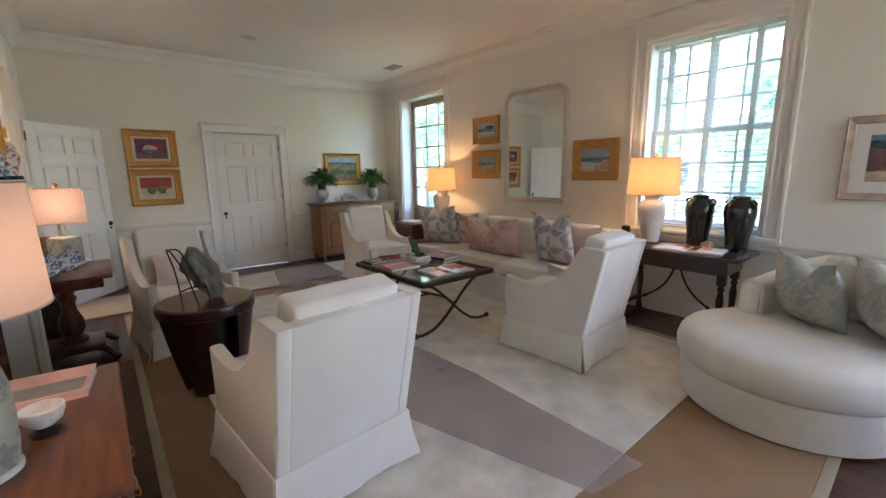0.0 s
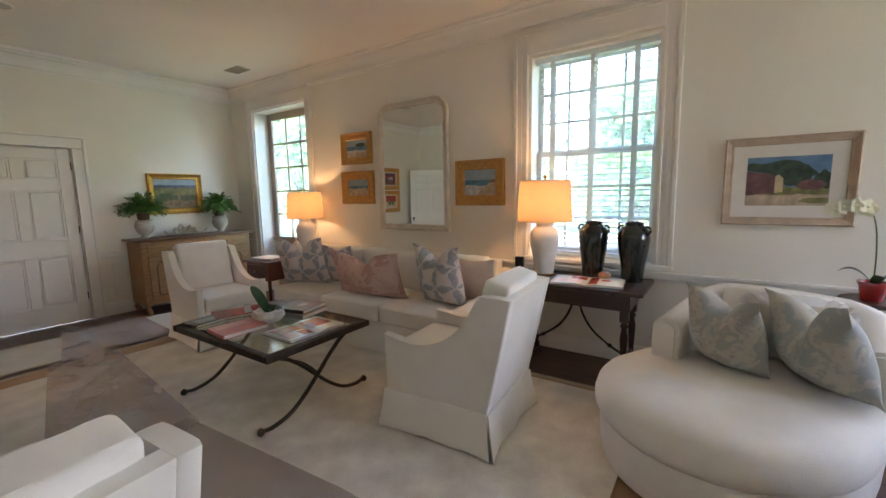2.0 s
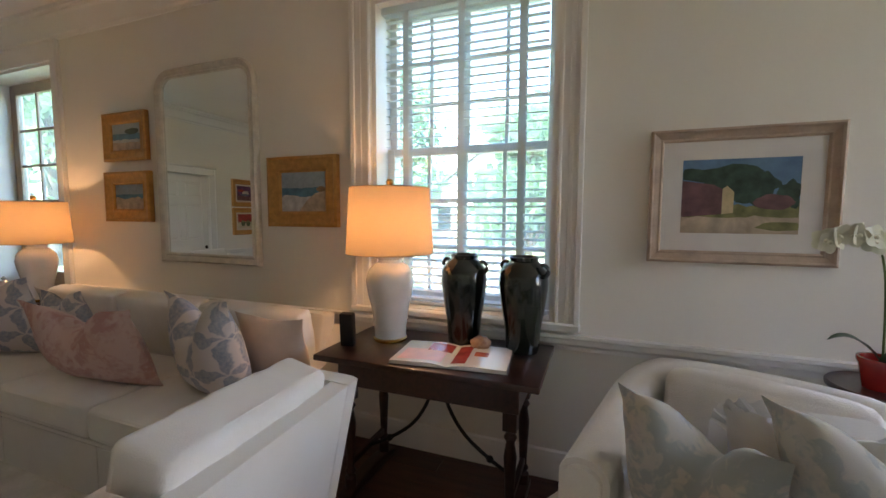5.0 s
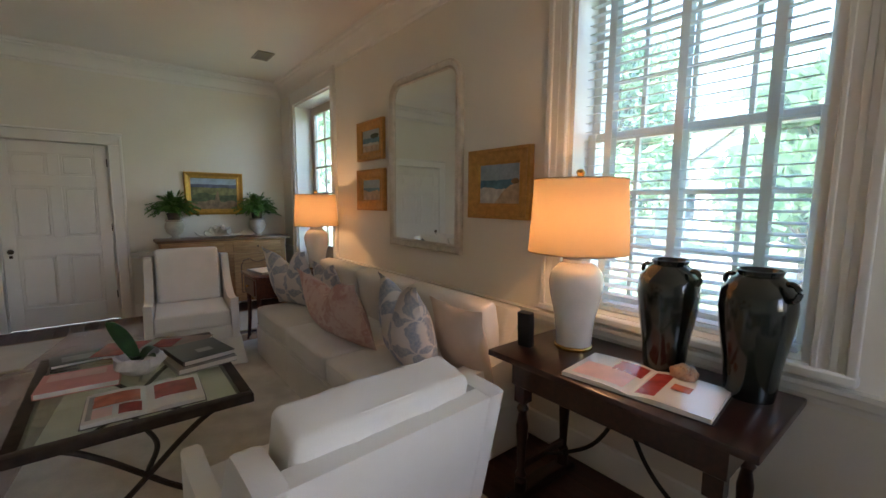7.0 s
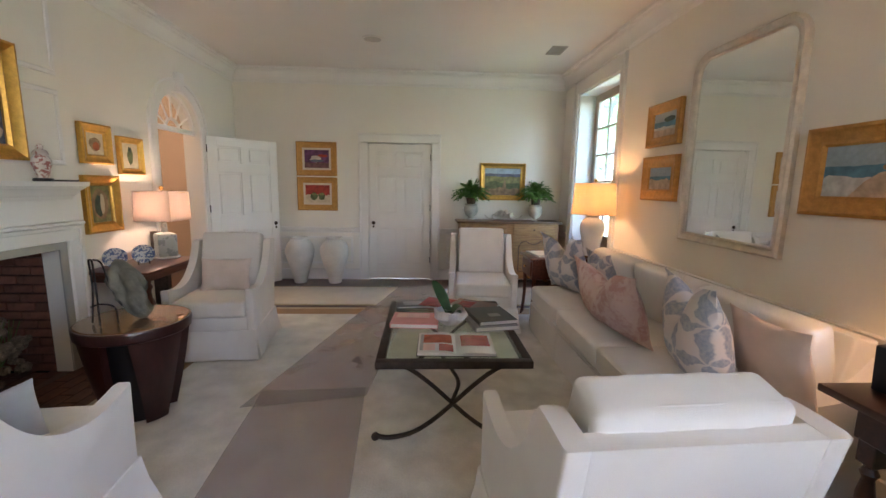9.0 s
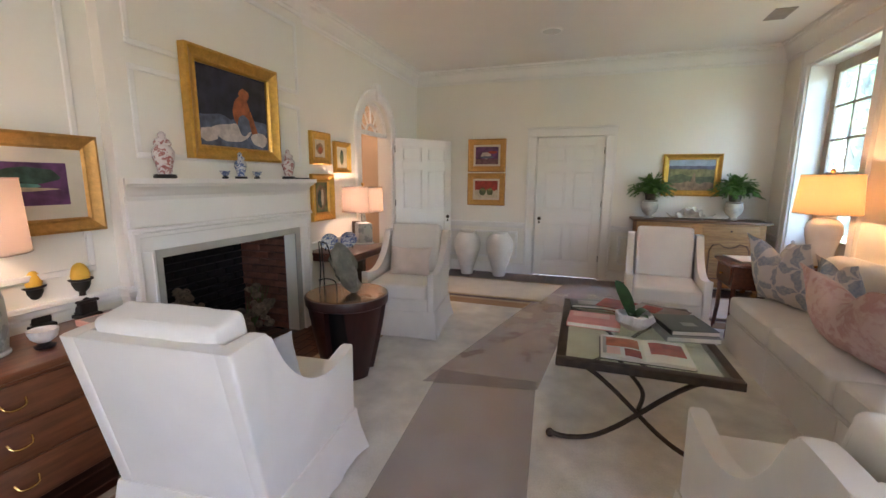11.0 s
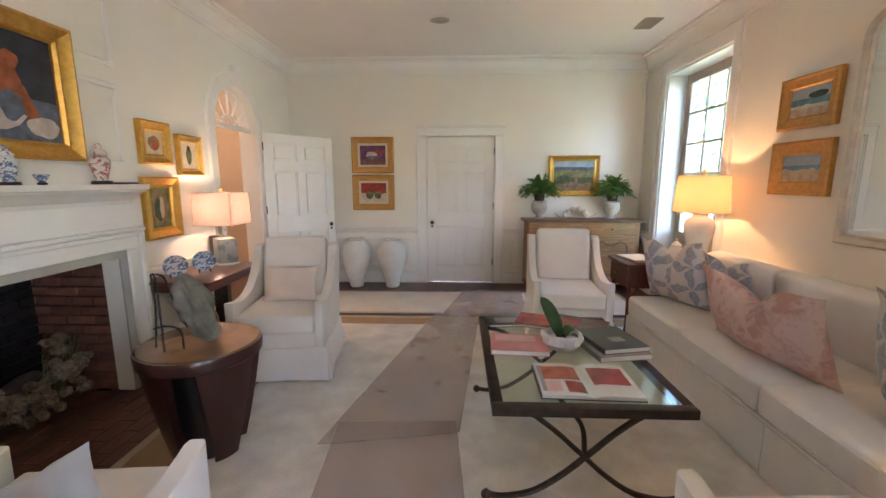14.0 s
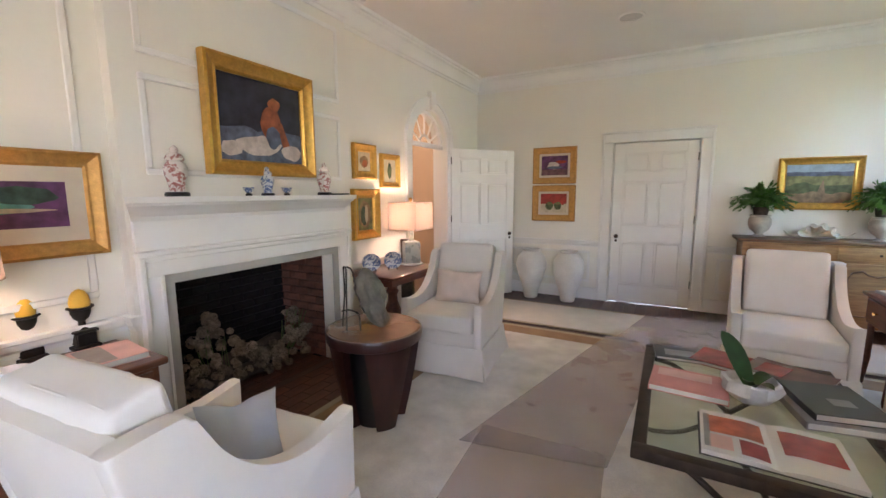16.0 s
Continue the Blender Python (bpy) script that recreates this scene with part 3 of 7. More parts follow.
sweep(bm, CROWN, [(XE, YS), (XE, YN), (XW, YN), (XW, BY1), (XB, BY1), (XB, BY0), (NX, BY0), (NX, YS)], True)
structure("trim_crown", bm, M_TRIM, "cream white stepped crown moulding under the ceiling", "moulding", 25)

# chair rail and baseboard, between the openings
RAIL = [(0, 0.715), (0.012, 0.715), (0.016, 0.735), (0.03, 0.75), (0.034, 0.775), (0.042, 0.782), (0.042, 0.80), (0, 0.80)]
BASE = [(0, 0), (0.022, 0), (0.022, 0.12), (0.016, 0.135), (0.012, 0.15), (0, 0.158)]
RUNS = [[(XE, YS), (XE, 6.30)], [(XE, 7.73), (XE, YN), (2.86, YN)], [(1.66, YN), (XW, YN), (XW, AY + AR + 0.16)],
        [(XW, AY - AR - 0.16), (XW, BY1)], [(XB, 3.515), (XB, BY0), (NX, BY0), (NX, YS)]]
bm, bb = B(), B()
for run in RUNS:
    sweep(bm, RAIL, run)
    sweep(bb, BASE, run)
structure("trim_chair_rail", bm, M_TRIM, "white painted chair rail round the room", "moulding", 25)
structure("baseboard", bb, M_TRIM, "white painted baseboard with a moulded top", "baseboard", 25)

# raised panel mouldings


def panel_frame(bm, wall, pos, a0, a1, z0, z1, w=0.034, d=0.014):
    """A picture-frame moulding on a wall: x-facing at x = pos, or y-facing at y = pos with sign."""
    for lo, hi, q0, q1 in ((a0, a1, z0, z0 + w), (a0, a1, z1 - w, z1), (a0, a0 + w, z0 + w, z1 - w), (a1 - w, a1, z0 + w, z1 - w)):
        if wall == "W":
            box(bm, pos, pos + d, lo, hi, q0, q1, 0.005)
        elif wall == "E":
            box(bm, pos - d, pos, lo, hi, q0, q1, 0.005)
        else:
            box(bm, lo, hi, pos - d, pos, q0, q1, 0.005)


bm = B()
for a0, a1, z0, z1 in ((3.62, 5.13, 1.55, 2.08), (3.62, 5.13, 2.18, 2.78)):
    panel_frame(bm, "W", XB, a0, a1, z0, z1)
for a0, a1, z0, z1 in ((1.9, 3.38, 0.92, 2.76), (-0.4, 1.5, 0.92, 2.76)):
    panel_frame(bm, "W", NX, a0, a1, z0, z1)
for a0, a1 in ((2.0, 3.4), (-0.4, 1.5)):
    panel_frame(bm, "W", NX, a0, a1, 0.24, 0.66)
structure("trim_wall_panels", bm, M_TRIM, "white painted raised panel mouldings on the fireplace wall", "moulding")
bm = B()
panel_frame(bm, "N", YN, 0.45, 1.55, 0.24, 0.66)
panel_frame(bm, "N", YN, 2.98, 3.28, 0.24, 0.66)
structure("trim_wainscot_panels", bm, M_TRIM, "white painted wainscot panel mouldings below the rail", "moulding")


# ---- doors ----
def six_panel_door(name, w, h, m, label, knob_side=1):
    """A panelled door leaf; x across, hinge at x = 0, face towards -y."""
    d = thing(name, m, label, "door", "", "structure")
    t, f = 0.044, 0.014
    bm = B()
    box(bm, 0, w, -t / 2 + f, t / 2 - f, 0, h)
    part("core", bm, M_DOOR, d)
    s, mid = 0.115, 0.10
    pw = (w - 2 * s - mid) / 2
    zs = [(0.23, 0.80), (1.00, 1.56), (1.68, h - 0.115)]
    bm = B()
    for y0, y1 in ((-t / 2, -t / 2 + f), (t / 2 - f, t / 2)):
        box(bm, 0, s, y0, y1, 0, h, 0.003)
        box(bm, w - s, w, y0, y1, 0, h, 0.003)
        for za, zb in zs:
            box(bm, s + pw, s + pw + mid, y0, y1, za, zb, 0.003)
        for z0, z1 in ((0, 0.23), (0.80, 1.00), (1.56, 1.68), (h - 0.115, h)):
            box(bm, s, w - s, y0, y1, z0, z1, 0.003)
    part("door_frame", bm, M_DOOR, d)
    for z0, z1 in zs:
        for x0 in (s, s + pw + mid):
            bm = B()
            for y0, y1 in ((-t / 2 + 0.002, -t / 2 + f), (t / 2 - f, t / 2 - 0.002)):
                box(bm, x0 + 0.022, x0 + pw - 0.022, y0, y1, z0 + 0.022, z1 - 0.022, 0.011)
            part("door_panel", bm, M_DOOR, d)
    kx = w - 0.06 if knob_side > 0 else 0.06
    bm = B()
    for sg in (-1, 1):
        mm = pose(kx, sg * t / 2, 0.86, -90 * sg * -1, 0, 0)
        lathe(bm, [(0.028, 0), (0.028, 0.006), (0.010, 0.010), (0.009, 0.03), (0.022, 0.036), (0.027, 0.05), (0.02, 0.062), (0.004, 0.065)], 20, mm)
    box(bm, kx - 0.014, kx + 0.014, -t / 2 - 0.003, -t / 2, 0.79, 0.82, 0.003)
    part("door_handle", bm, M_BRONZE, d, "dark bronze door knob")
    for z in (0.25, 1.05, 1.8):
        bm = B()
        hx = 0.0 if knob_side > 0 else w
        lathe(bm, [(0.006, 0), (0.006, 0.09)], 10, pose(hx, -t / 2, z))
        part("hinge", bm, M_BRONZE, d)
    return d


six_panel_door("door_north", 0.92, 2.03, pose(1.80, YN + 0.03, 0.012), "closed white six panel interior door", -1)
six_panel_door("door_arch", 0.95, 2.0, pose(XW + 0.03, AY + AR + 0.06, 0.012, 0, 0, 51), "white six panel door standing open")


def casing(name, bm_fn, label):
    bm = B()
    bm_fn(bm)
    return structure(name, bm, M_TRIM, label, "door casing")


def north_casing(bm):
    for x0, x1 in ((1.65, 1.785), (2.735, 2.87)):
        box(bm, x0, x1, YN - 0.022, YN, 0, 2.06, 0.005)
        xa = x0 if x0 < 2 else x1 - 0.03
        box(bm, xa, xa + 0.03, YN - 0.034, YN - 0.022, 0, 2.17, 0.004)
        xb = x1 - 0.014 if x0 < 2 else x0
        box(bm, xb, xb + 0.014, YN - 0.028, YN - 0.022, 0, 2.06, 0.003)
    box(bm, 1.65, 2.87, YN - 0.022, YN, 2.06, 2.17, 0.005)
    box(bm, 1.64, 2.88, YN - 0.04, YN, 2.17, 2.195, 0.006)
    for x0, x1 in ((1.785, 1.797), (2.723, 2.735)):
        box(bm, x0, x1, YN, YN + 0.2, 0, 2.06)
    box(bm, 1.78, 2.74, YN + 0.06, YN + 0.2, 0, 2.06)


casing("trim_north_door", north_casing, "white moulded casing round the closed door")


def arch_casing(bm):
    for y0, y1 in ((AY - AR - 0.13, AY - AR), (AY + AR, AY + AR + 0.13)):
        box(bm, XW, XW + 0.022, y0, y1, 0, AZ, 0.005)
        ya = y0 if y0 < AY else y1 - 0.03
        box(bm, XW + 0.022, XW + 0.034, ya, ya + 0.03, 0, AZ, 0.004)
    n = 28
    for k in range(n):
        a, b = math.pi * k / n, math.pi * (k + 1) / n
        for r0, r1, d in ((AR, AR + 0.10, 0.022), (AR + 0.10, AR + 0.135, 0.036)):
            pts = [(AY + r * math.cos(q), AZ + r * math.sin(q)) for r, q in ((r0, a), (r1, a), (r1, b), (r0, b))]
            prism(bm, pts, "x", XW, XW + d)
    prism(bm, [(AY - 0.04, AZ + AR - 0.01), (AY + 0.04, AZ + AR - 0.01), (AY + 0.06, AZ + AR + 0.20), (AY - 0.06, AZ + AR + 0.20)], "x", XW, XW + 0.06, 0.006)


casing("trim_arch", arch_casing, "white arched door casing with a keystone")
fan = thing("window_fanlight", pose(XW - 0.08, AY, AZ), "white half-round fanlight with radiating glazing bars", "window", "", "structure")
bm = B()
box(bm, -0.03, 0.03, -AR, AR, -0.005, 0.045, 0.004)
for k in range(24):
    a, b = math.pi * k / 24, math.pi * (k + 1) / 24
    prism(bm, [(r * math.cos(q), r * math.sin(q)) for r, q in ((AR - 0.035, a), (AR, a), (AR, b), (AR - 0.035, b))], "x", -0.02, 0.02)
    prism(bm, [(r * math.cos(q), r * math.sin(q)) for r, q in ((0.12, a), (0.145, a), (0.145, b), (0.12, b))], "x", -0.012, 0.012)
part("window_frame", bm, M_TRIM, fan)
for k in range(1, 6):
    bm = B()
    a = math.pi * k / 6
    tube(bm, [(0, 0.14 * math.cos(a), 0.14 * math.sin(a)), (0, (AR - 0.03) * math.cos(a), (AR - 0.03) * math.sin(a))], 0.011, 6)
    part("glazing_bar", bm, M_TRIM, fan)
bm = B()
prism(bm, [(0.40 * math.cos(a), 0.40 * math.sin(a)) for a in np.linspace(0, math.pi, 24)], "x", -0.003, 0.001)
pane = part("pane", bm, M_FANGLASS, fan, "clear glass")
pane.visible_shadow = False

# ---- east windows ----
win = thing("window_sash", pose(XE, 0, 0), "tall white sash window with many small panes", "window", "", "structure")
y0, y1, z0, z1 = W1
bm = B()
for a, b in ((y0 - 0.125, y0), (y1, y1 + 0.125)):
    box(bm, -0.024, 0, a, b, z0 - 0.02, 2.85, 0.004)
    e = a if a < y0 else b - 0.03
    box(bm, -0.04, -0.024, e, e + 0.03, z0 - 0.02, 2.85, 0.004)
    e = b - 0.02 if a < y0 else a
    box(bm, -0.032, -0.024, e, e + 0.02, z0 - 0.02, z1, 0.004)
    e = (a + b) / 2
    box(bm, -0.03, -0.024, e - 0.012, e + 0.012, z0 - 0.02, z1, 0.003)
box(bm, -0.024, 0, y0, y1, z1, 2.85, 0.004)
box(bm, -0.032, -0.024, y0, y1, z1, z1 + 0.02, 0.004)
box(bm, -0.04, -0.024, y0 - 0.095, y1 + 0.095, 2.82, 2.85, 0.004)
part("window_casing", bm, M_TRIM, win)
bm = B()
box(bm, -0.045, 0.12, y0 - 0.13, y1 + 0.13, z0 - 0.045, z0 - 0.005, 0.008)
part("window_sill", bm, M_TRIM, win)
bm = B()
for a, b in ((y0 + 0.003, y0 + 0.03), (y1 - 0.03, y1 - 0.003)):
    box(bm, 0.005, T, a, b, z0, z1)
box(bm, 0.005, T, y0 + 0.03, y1 - 0.03, z1 - 0.03, z1 - 0.003)
box(bm, 0.12, T + 0.05, y0 + 0.03, y1 - 0.03, z0 - 0.005, z0 + 0.02)
part("window_frame", bm, M_TRIM, win)
zm = 1.79


def sash(x, za, zb):
    s = B()
    ya, yb = y0 + 0.03, y1 - 0.03
    box(s, x, x + 0.035, ya, ya + 0.045, za, zb, 0.003)
    box(s, x, x + 0.035, yb - 0.045, yb, za, zb, 0.003)
    box(s, x, x + 0.035, ya + 0.045, yb - 0.045, za, za + 0.055, 0.003)
    box(s, x, x + 0.035, ya + 0.045, yb - 0.045, zb - 0.045, zb, 0.003)
    sh = part("sash", s, M_TRIM, win)
    w, h = (yb - ya - 0.09) / 4, (zb - za - 0.10) / 3
    for i in (1, 2, 3):
        g = B()
        box(g, x + 0.004, x + 0.03, ya + 0.045 + i * w - 0.010, ya + 0.045 + i * w + 0.010, za + 0.05, zb - 0.04)
        part("glazing_bar", g, M_TRIM, sh)
    for j in (1, 2):
        g = B()
        box(g, x + 0.006, x + 0.028, ya + 0.045, yb - 0.045, za + 0.055 + j * h - 0.010, za + 0.055 + j * h + 0.010)
        part("glazing_bar", g, M_TRIM, sh)
    for i in range(4):
        for j in range(3):
            g = B()
            box(g, x + 0.015, x + 0.018, ya + 0.046 + i * w, ya + 0.044 + (i + 1) * w, za + 0.056 + j * h, za + 0.054 + (j + 1) * h)
            p = part("pane", g, M_GLASS, sh)
            p.visible_shadow = False


sash(0.15, z0 + 0.02, zm + 0.025)
sash(0.19, zm - 0.02, z1 - 0.03)
# wooden blind, slats open
blind = thing("window_blind", pose(XE + 0.085, 0, 0), "white wooden venetian blind with open slats", "blind")
bm = B()
box(bm, -0.03, 0.03, y0 + 0.04, y1 - 0.04, z1 - 0.075, z1 - 0.031, 0.004)
part("head_rail", bm, M_BLIND, blind)
bm = B()
box(bm, -0.025, 0.025, -0.475, 0.475, -0.0015, 0.0015)
for v in bm.verts:
    v.co.z += 0.004 * (1 - (v.co.x / 0.025) ** 2)
slat_mesh = None
k = 0
z = z0 + 0.05
while z < z1 - 0.09:
    if slat_mesh is None:
        s = part("slat", bm, M_BLIND, blind, "", 0)
        slat_mesh = s.data
    else:
        s = new("slat", slat_mesh)
        s.parent = blind
    s.matrix_local = pose(0, (y0 + y1) / 2, z, 0, -9 + random.uniform(-1.5, 1.5), 0)
    z += 0.0455
bm = B()
box(bm, -0.024, 0.024, y0 + 0.05, y1 - 0.05, z0 + 0.006, z0 + 0.028, 0.004)
part("bottom_rail", bm, M_BLIND, blind)
for y in (y0 + 0.2, (y0 + y1) / 2, y1 - 0.2):
    for sx in (-0.027, 0.026):
        bm = B()
        box(bm, sx, sx + 0.0015, y - 0.019, y + 0.019, z0 + 0.02, z1 - 0.06)
        part("tape", bm, M_BLIND, blind)

# glazed door in a deep reveal
gd = thing("window_garden_door", pose(XE, 0, 0), "white framed glazed garden door in a deep reveal", "glazed door", "", "structure")
y0, y1, z0, z1 = W2
bm = B()
for a, b in ((y0 - 0.115, y0), (y1, y1 + 0.115)):
    box(bm, -0.024, 0, a, b, 0, 2.86, 0.004)
    e = a if a < y0 else b - 0.028
    box(bm, -0.038, -0.024, e, e + 0.028, 0, 2.86, 0.004)
box(bm, -0.024, 0, y0, y1, z1, 2.86, 0.004)
box(bm, -0.05, 0, y0 - 0.13, y1 + 0.13, 2.86, 2.885, 0.005)
part("door_casing", bm, M_TRIM, gd)
bm = B()
for a, b in ((y0, y0 + 0.02), (y1 - 0.02, y1)):
    box(bm, 0.003, T, a, b, 0, z1)
box(bm, 0.003, T, y0 + 0.02, y1 - 0.02, z1 - 0.02, z1 - 0.002)
part("reveal", bm, M_TRIM, gd)
dx = 0.22
ya, yb, zb = y0 + 0.02, y1 - 0.02, z1 - 0.02
bm = B()
for a, b in ((ya, ya + 0.10), (yb - 0.10, yb)):
    box(bm, dx, dx + 0.045, a, b, 0.02, zb, 0.003)
for a, b in ((0.02, 0.24), (0.70, 0.84), (zb - 0.10, zb)):
    box(bm, dx, dx + 0.045, ya + 0.10, yb - 0.10, a, b, 0.003)
box(bm, dx + 0.01, dx + 0.035, ya + 0.10, yb - 0.10, 0.24, 0.70)
# flat brown base colour for the leaf and its glazing bars
M_BROWNSASH = mat("brown_sash", (0.44, 0.36, 0.28), 0.5, 0.08, 10, 0.05, 60, 0.1)
leaf = part("door_leaf", bm, M_BROWNSASH, gd)
w, h = (yb - ya - 0.20) / 3, (zb - 0.10 - 0.84) / 5
for i in (1, 2):
    g = B()
    box(g, dx + 0.01, dx + 0.035, ya + 0.10 + i * w - 0.012, ya + 0.10 + i * w + 0.012, 0.84, zb - 0.10)
    part("glazing_bar", g, M_BROWNSASH, leaf)
for j in range(1, 5):
    g = B()
    box(g, dx + 0.012, dx + 0.033, ya + 0.10, yb - 0.10, 0.84 + j * h - 0.012, 0.84 + j * h + 0.012)
    part("glazing_bar", g, M_BROWNSASH, leaf)
for i in range(3):
    for j in range(5):
        g = B()
        box(g, dx + 0.02, dx + 0.023, ya + 0.10 + i * w, ya + 0.10 + (i + 1) * w, 0.84 + j * h, 0.84 + (j + 1) * h)
        p = part("pane", g, M_GLASS, leaf)
        p.visible_shadow = False

# ---- ceiling fixtures ----
sp = thing("ceiling_speaker", pose(2.03, 6.83, ZC), "round white mesh ceiling speaker", "speaker")
bm = B()
lathe(bm, [(0.118, 0), (0.118, -0.008), (0.100, -0.012), (0.100, -0.004)], 36, cap=False)
part("rim", bm, M_CEIL, sp)
bm = B()
lathe(bm, [(0.10, -0.005), (0.05, -0.010), (0.002, -0.011)], 36)
part("grille", bm, M_SPEAKER, sp)
vent = thing("ceiling_vent", pose(4.175, 7.0, ZC), "small grey metal ceiling air vent", "air vent")
bm = B()
for a, b, c, d in ((-0.09, 0.09, -0.15, -0.125), (-0.09, 0.09, 0.125, 0.15), (-0.09, -0.07, -0.125, 0.125), (0.07, 0.09, -0.125, 0.125)):
    box(bm, a, b, c, d, -0.012, 0, 0.003)
part("frame", bm, M_GRILLE, vent)
# black sheet whose colour stands for the shade behind the slats
bm = B()
box(bm, -0.07, 0.07, -0.125, 0.125, -0.003, -0.001)
part("dark_backing", bm, M_BLACK, vent)
for i in range(6):
    bm = B()
    box(bm, -0.012, 0.012, -0.125, 0.125, -0.001, 0.001, m=pose(-0.058 + i * 0.023, 0, -0.009, 0, 35, 0))
    part("slat", bm, M_GRILLE, vent)
bm = B()
box(bm, 4.66, 4.70, YN - 0.03, YN, 2.62, 2.73, 0.008, 2)
solid("alarm_sensor", bm, M_TRIM, "small white alarm sensor high on the wall", "sensor")

# ---- fireplace ----
fp = thing("fireplace_surround", pose(XB, 0, 0), "white painted fireplace mantel with stepped mouldings", "fireplace mantel")
bm = B()
for a, b in ((FY0 - 0.06, FY0), (FY1, FY1 + 0.06)):
    box(bm, 0, 0.014, a, b, 0, FZ + 0.055)
box(bm, 0, 0.014, FY0, FY1, FZ, FZ + 0.055)
part("slip", bm, M_SLATE, fp, "grey stone slip round the opening")
bm = B()
ya, yb = FY0 - 0.06, FY1 + 0.06
for a, b in ((ya - 0.125, ya), (yb, yb + 0.125)):
    bm = B()
    box(bm, 0, 0.03, a, b, 0, FZ + 0.055, 0.004)
    e = a if a < ya else b - 0.035
    box(bm, 0.03, 0.05, e, e + 0.035, 0, FZ + 0.17, 0.006)
    e = b - 0.02 if a < ya else a
    box(bm, 0.03, 0.038, e, e + 0.02, 0, FZ + 0.055, 0.003)
    part("jamb", bm, M_TRIM, fp)
bm = B()
box(bm, 0, 0.03, ya - 0.125, yb + 0.125, FZ + 0.055, FZ + 0.17, 0.004)
box(bm, 0.03, 0.05, ya - 0.10, yb + 0.10, FZ + 0.14, FZ + 0.17, 0.006)
box(bm, 0.03, 0.065, ya - 0.145, yb + 0.135, FZ + 0.17, FZ + 0.20, 0.008)
part("architrave", bm, M_TRIM, fp)
bm = B()
box(bm, 0, 0.025, ya - 0.125, yb + 0.125, FZ + 0.20, 1.33, 0.003)
part("frieze", bm, M_TRIM, fp)
bm = B()
SH = [(0, 1.30), (0.03, 1.30), (0.04, 1.325), (0.07, 1.345), (0.085, 1.365), (0.12, 1.385), (0.125, 1.395), (0.145, 1.40), (0.15, 1.432), (0, 1.432)]
n = len(SH)
L = [bm.verts.new((o, ya - 0.115 - 0.6 * o, z)) for o, z in SH]
R = [bm.verts.new((o, yb + 0.075 + 0.2 * o, z)) for o, z in SH]
bm.faces.new(L)
bm.faces.new(R[::-1])
for i in range(n):
    bm.faces.new((L[i], R[i], R[(i + 1) % n], L[(i + 1) % n]))
part("mantel_shelf", bm, M_TRIM, fp, "", 25)

FBX = -0.68
bm = B()
box(bm, FBX - 0.3, FBX - 0.05, FY0 - 0.2, FY1 + 0.2, -0.05, 1.6)
box(bm, FBX - 0.05, XB - 0.121, FY0 - 0.2, FY0 - 0.055, -0.05, 1.6)
box(bm, FBX - 0.05, XB - 0.121, FY1 + 0.055, FY1 + 0.25, -0.05, 1.6)
box(bm, FBX - 0.05, XB - 0.121, FY0 - 0.055, FY1 + 0.055, 1.30, 1.6)
box(bm, FBX - 0.05, XB, FY0 - 0.055, FY1 + 0.055, -0.06, -0.008)
firebox = structure("fireplace_box", bm, M_BLACKBRICK, "brick lined firebox with near-black masonry", "firebox", 0)
hearth = thing("hearth", pose(0, 0, 0), "red brown brick hearth before the fireplace", "hearth", "", "structure")
bm = B()
box(bm, XB, 0.46, 3.50, 5.24, -0.03, 0.004)
part("bed", bm, M_MORTAR, hearth)


# ---- rugs ----
def rug(name, x0, x1, y0, y1, z, t, material, label, border=None, bw=0.05):
    r = thing(name, pose((x0 + x1) / 2, (y0 + y1) / 2, z), label, "rug")
    w, d = (x1 - x0) / 2, (y1 - y0) / 2
    bm = B()
    i = bw if border else 0
    soft = 0.004
    box(bm, -w + i, w - i, -d + i, d - i, 0, t, soft, 2)
    part("field", bm, material, r)
    if border:
        for a, b, c, e in ((-w, w, -d, -d + i), (-w, w, d - i, d), (-w, -w + i, -d + i, d - i), (w - i, w, -d + i, d - i)):
            bm = B()
            box(bm, a, b, c, e, 0, t + 0.002, soft, 2)
            part("binding", bm, border, r)
    return r


rug("sisal_rug", 0.46, 4.08, 1.45, 6.62, 0.004, 0.008, M_SISAL, "large natural tan sisal rug with bound edge", M_BORDER)
rug("cream_rug", 0.80, 3.98, 2.17, 6.33, 0.014, 0.012, M_RUG, "cream wool rug laid over sisal")
rug("hall_rug", 0.0, 4.3, 6.72, 7.62, 0.004, 0.009, M_RUNNER, "long pale beige rug before the far doors", M_BORDER, 0.04)
# two overlapping lengths of mauve floor protection


def strip(name, pts, z, label):
    """A thin sheet laid flat, with slight creases and lifted edges."""
    bm = B()
    bm.faces.new([bm.verts.new((x, y, z)) for x, y in pts])
    bmesh.ops.triangulate(bm, faces=bm.faces[:])
    for k in range(5):
        bmesh.ops.subdivide_edges(bm, edges=[e for e in bm.edges if e.calc_length() > 0.045], cuts=1, use_grid_fill=True)
        bmesh.ops.triangulate(bm, faces=[f for f in bm.faces if len(f.verts) > 4])
    for v in bm.verts:
        p = v.co.copy()
        crease = abs(noise.noise(Vector((p.x * 5.0 + 3, p.y * 2.2, z * 90)))) * 0.006 + abs(noise.noise(Vector((p.x * 15, p.y * 15, z * 70)))) * 0.0025
        v.co.z += 0.0012 + crease
    bmesh.ops.solidify(bm, geom=bm.faces[:], thickness=0.0012)
    return solid(name, bm, M_FILM, label, "floor cloth", "floor protection strips", "", 60)


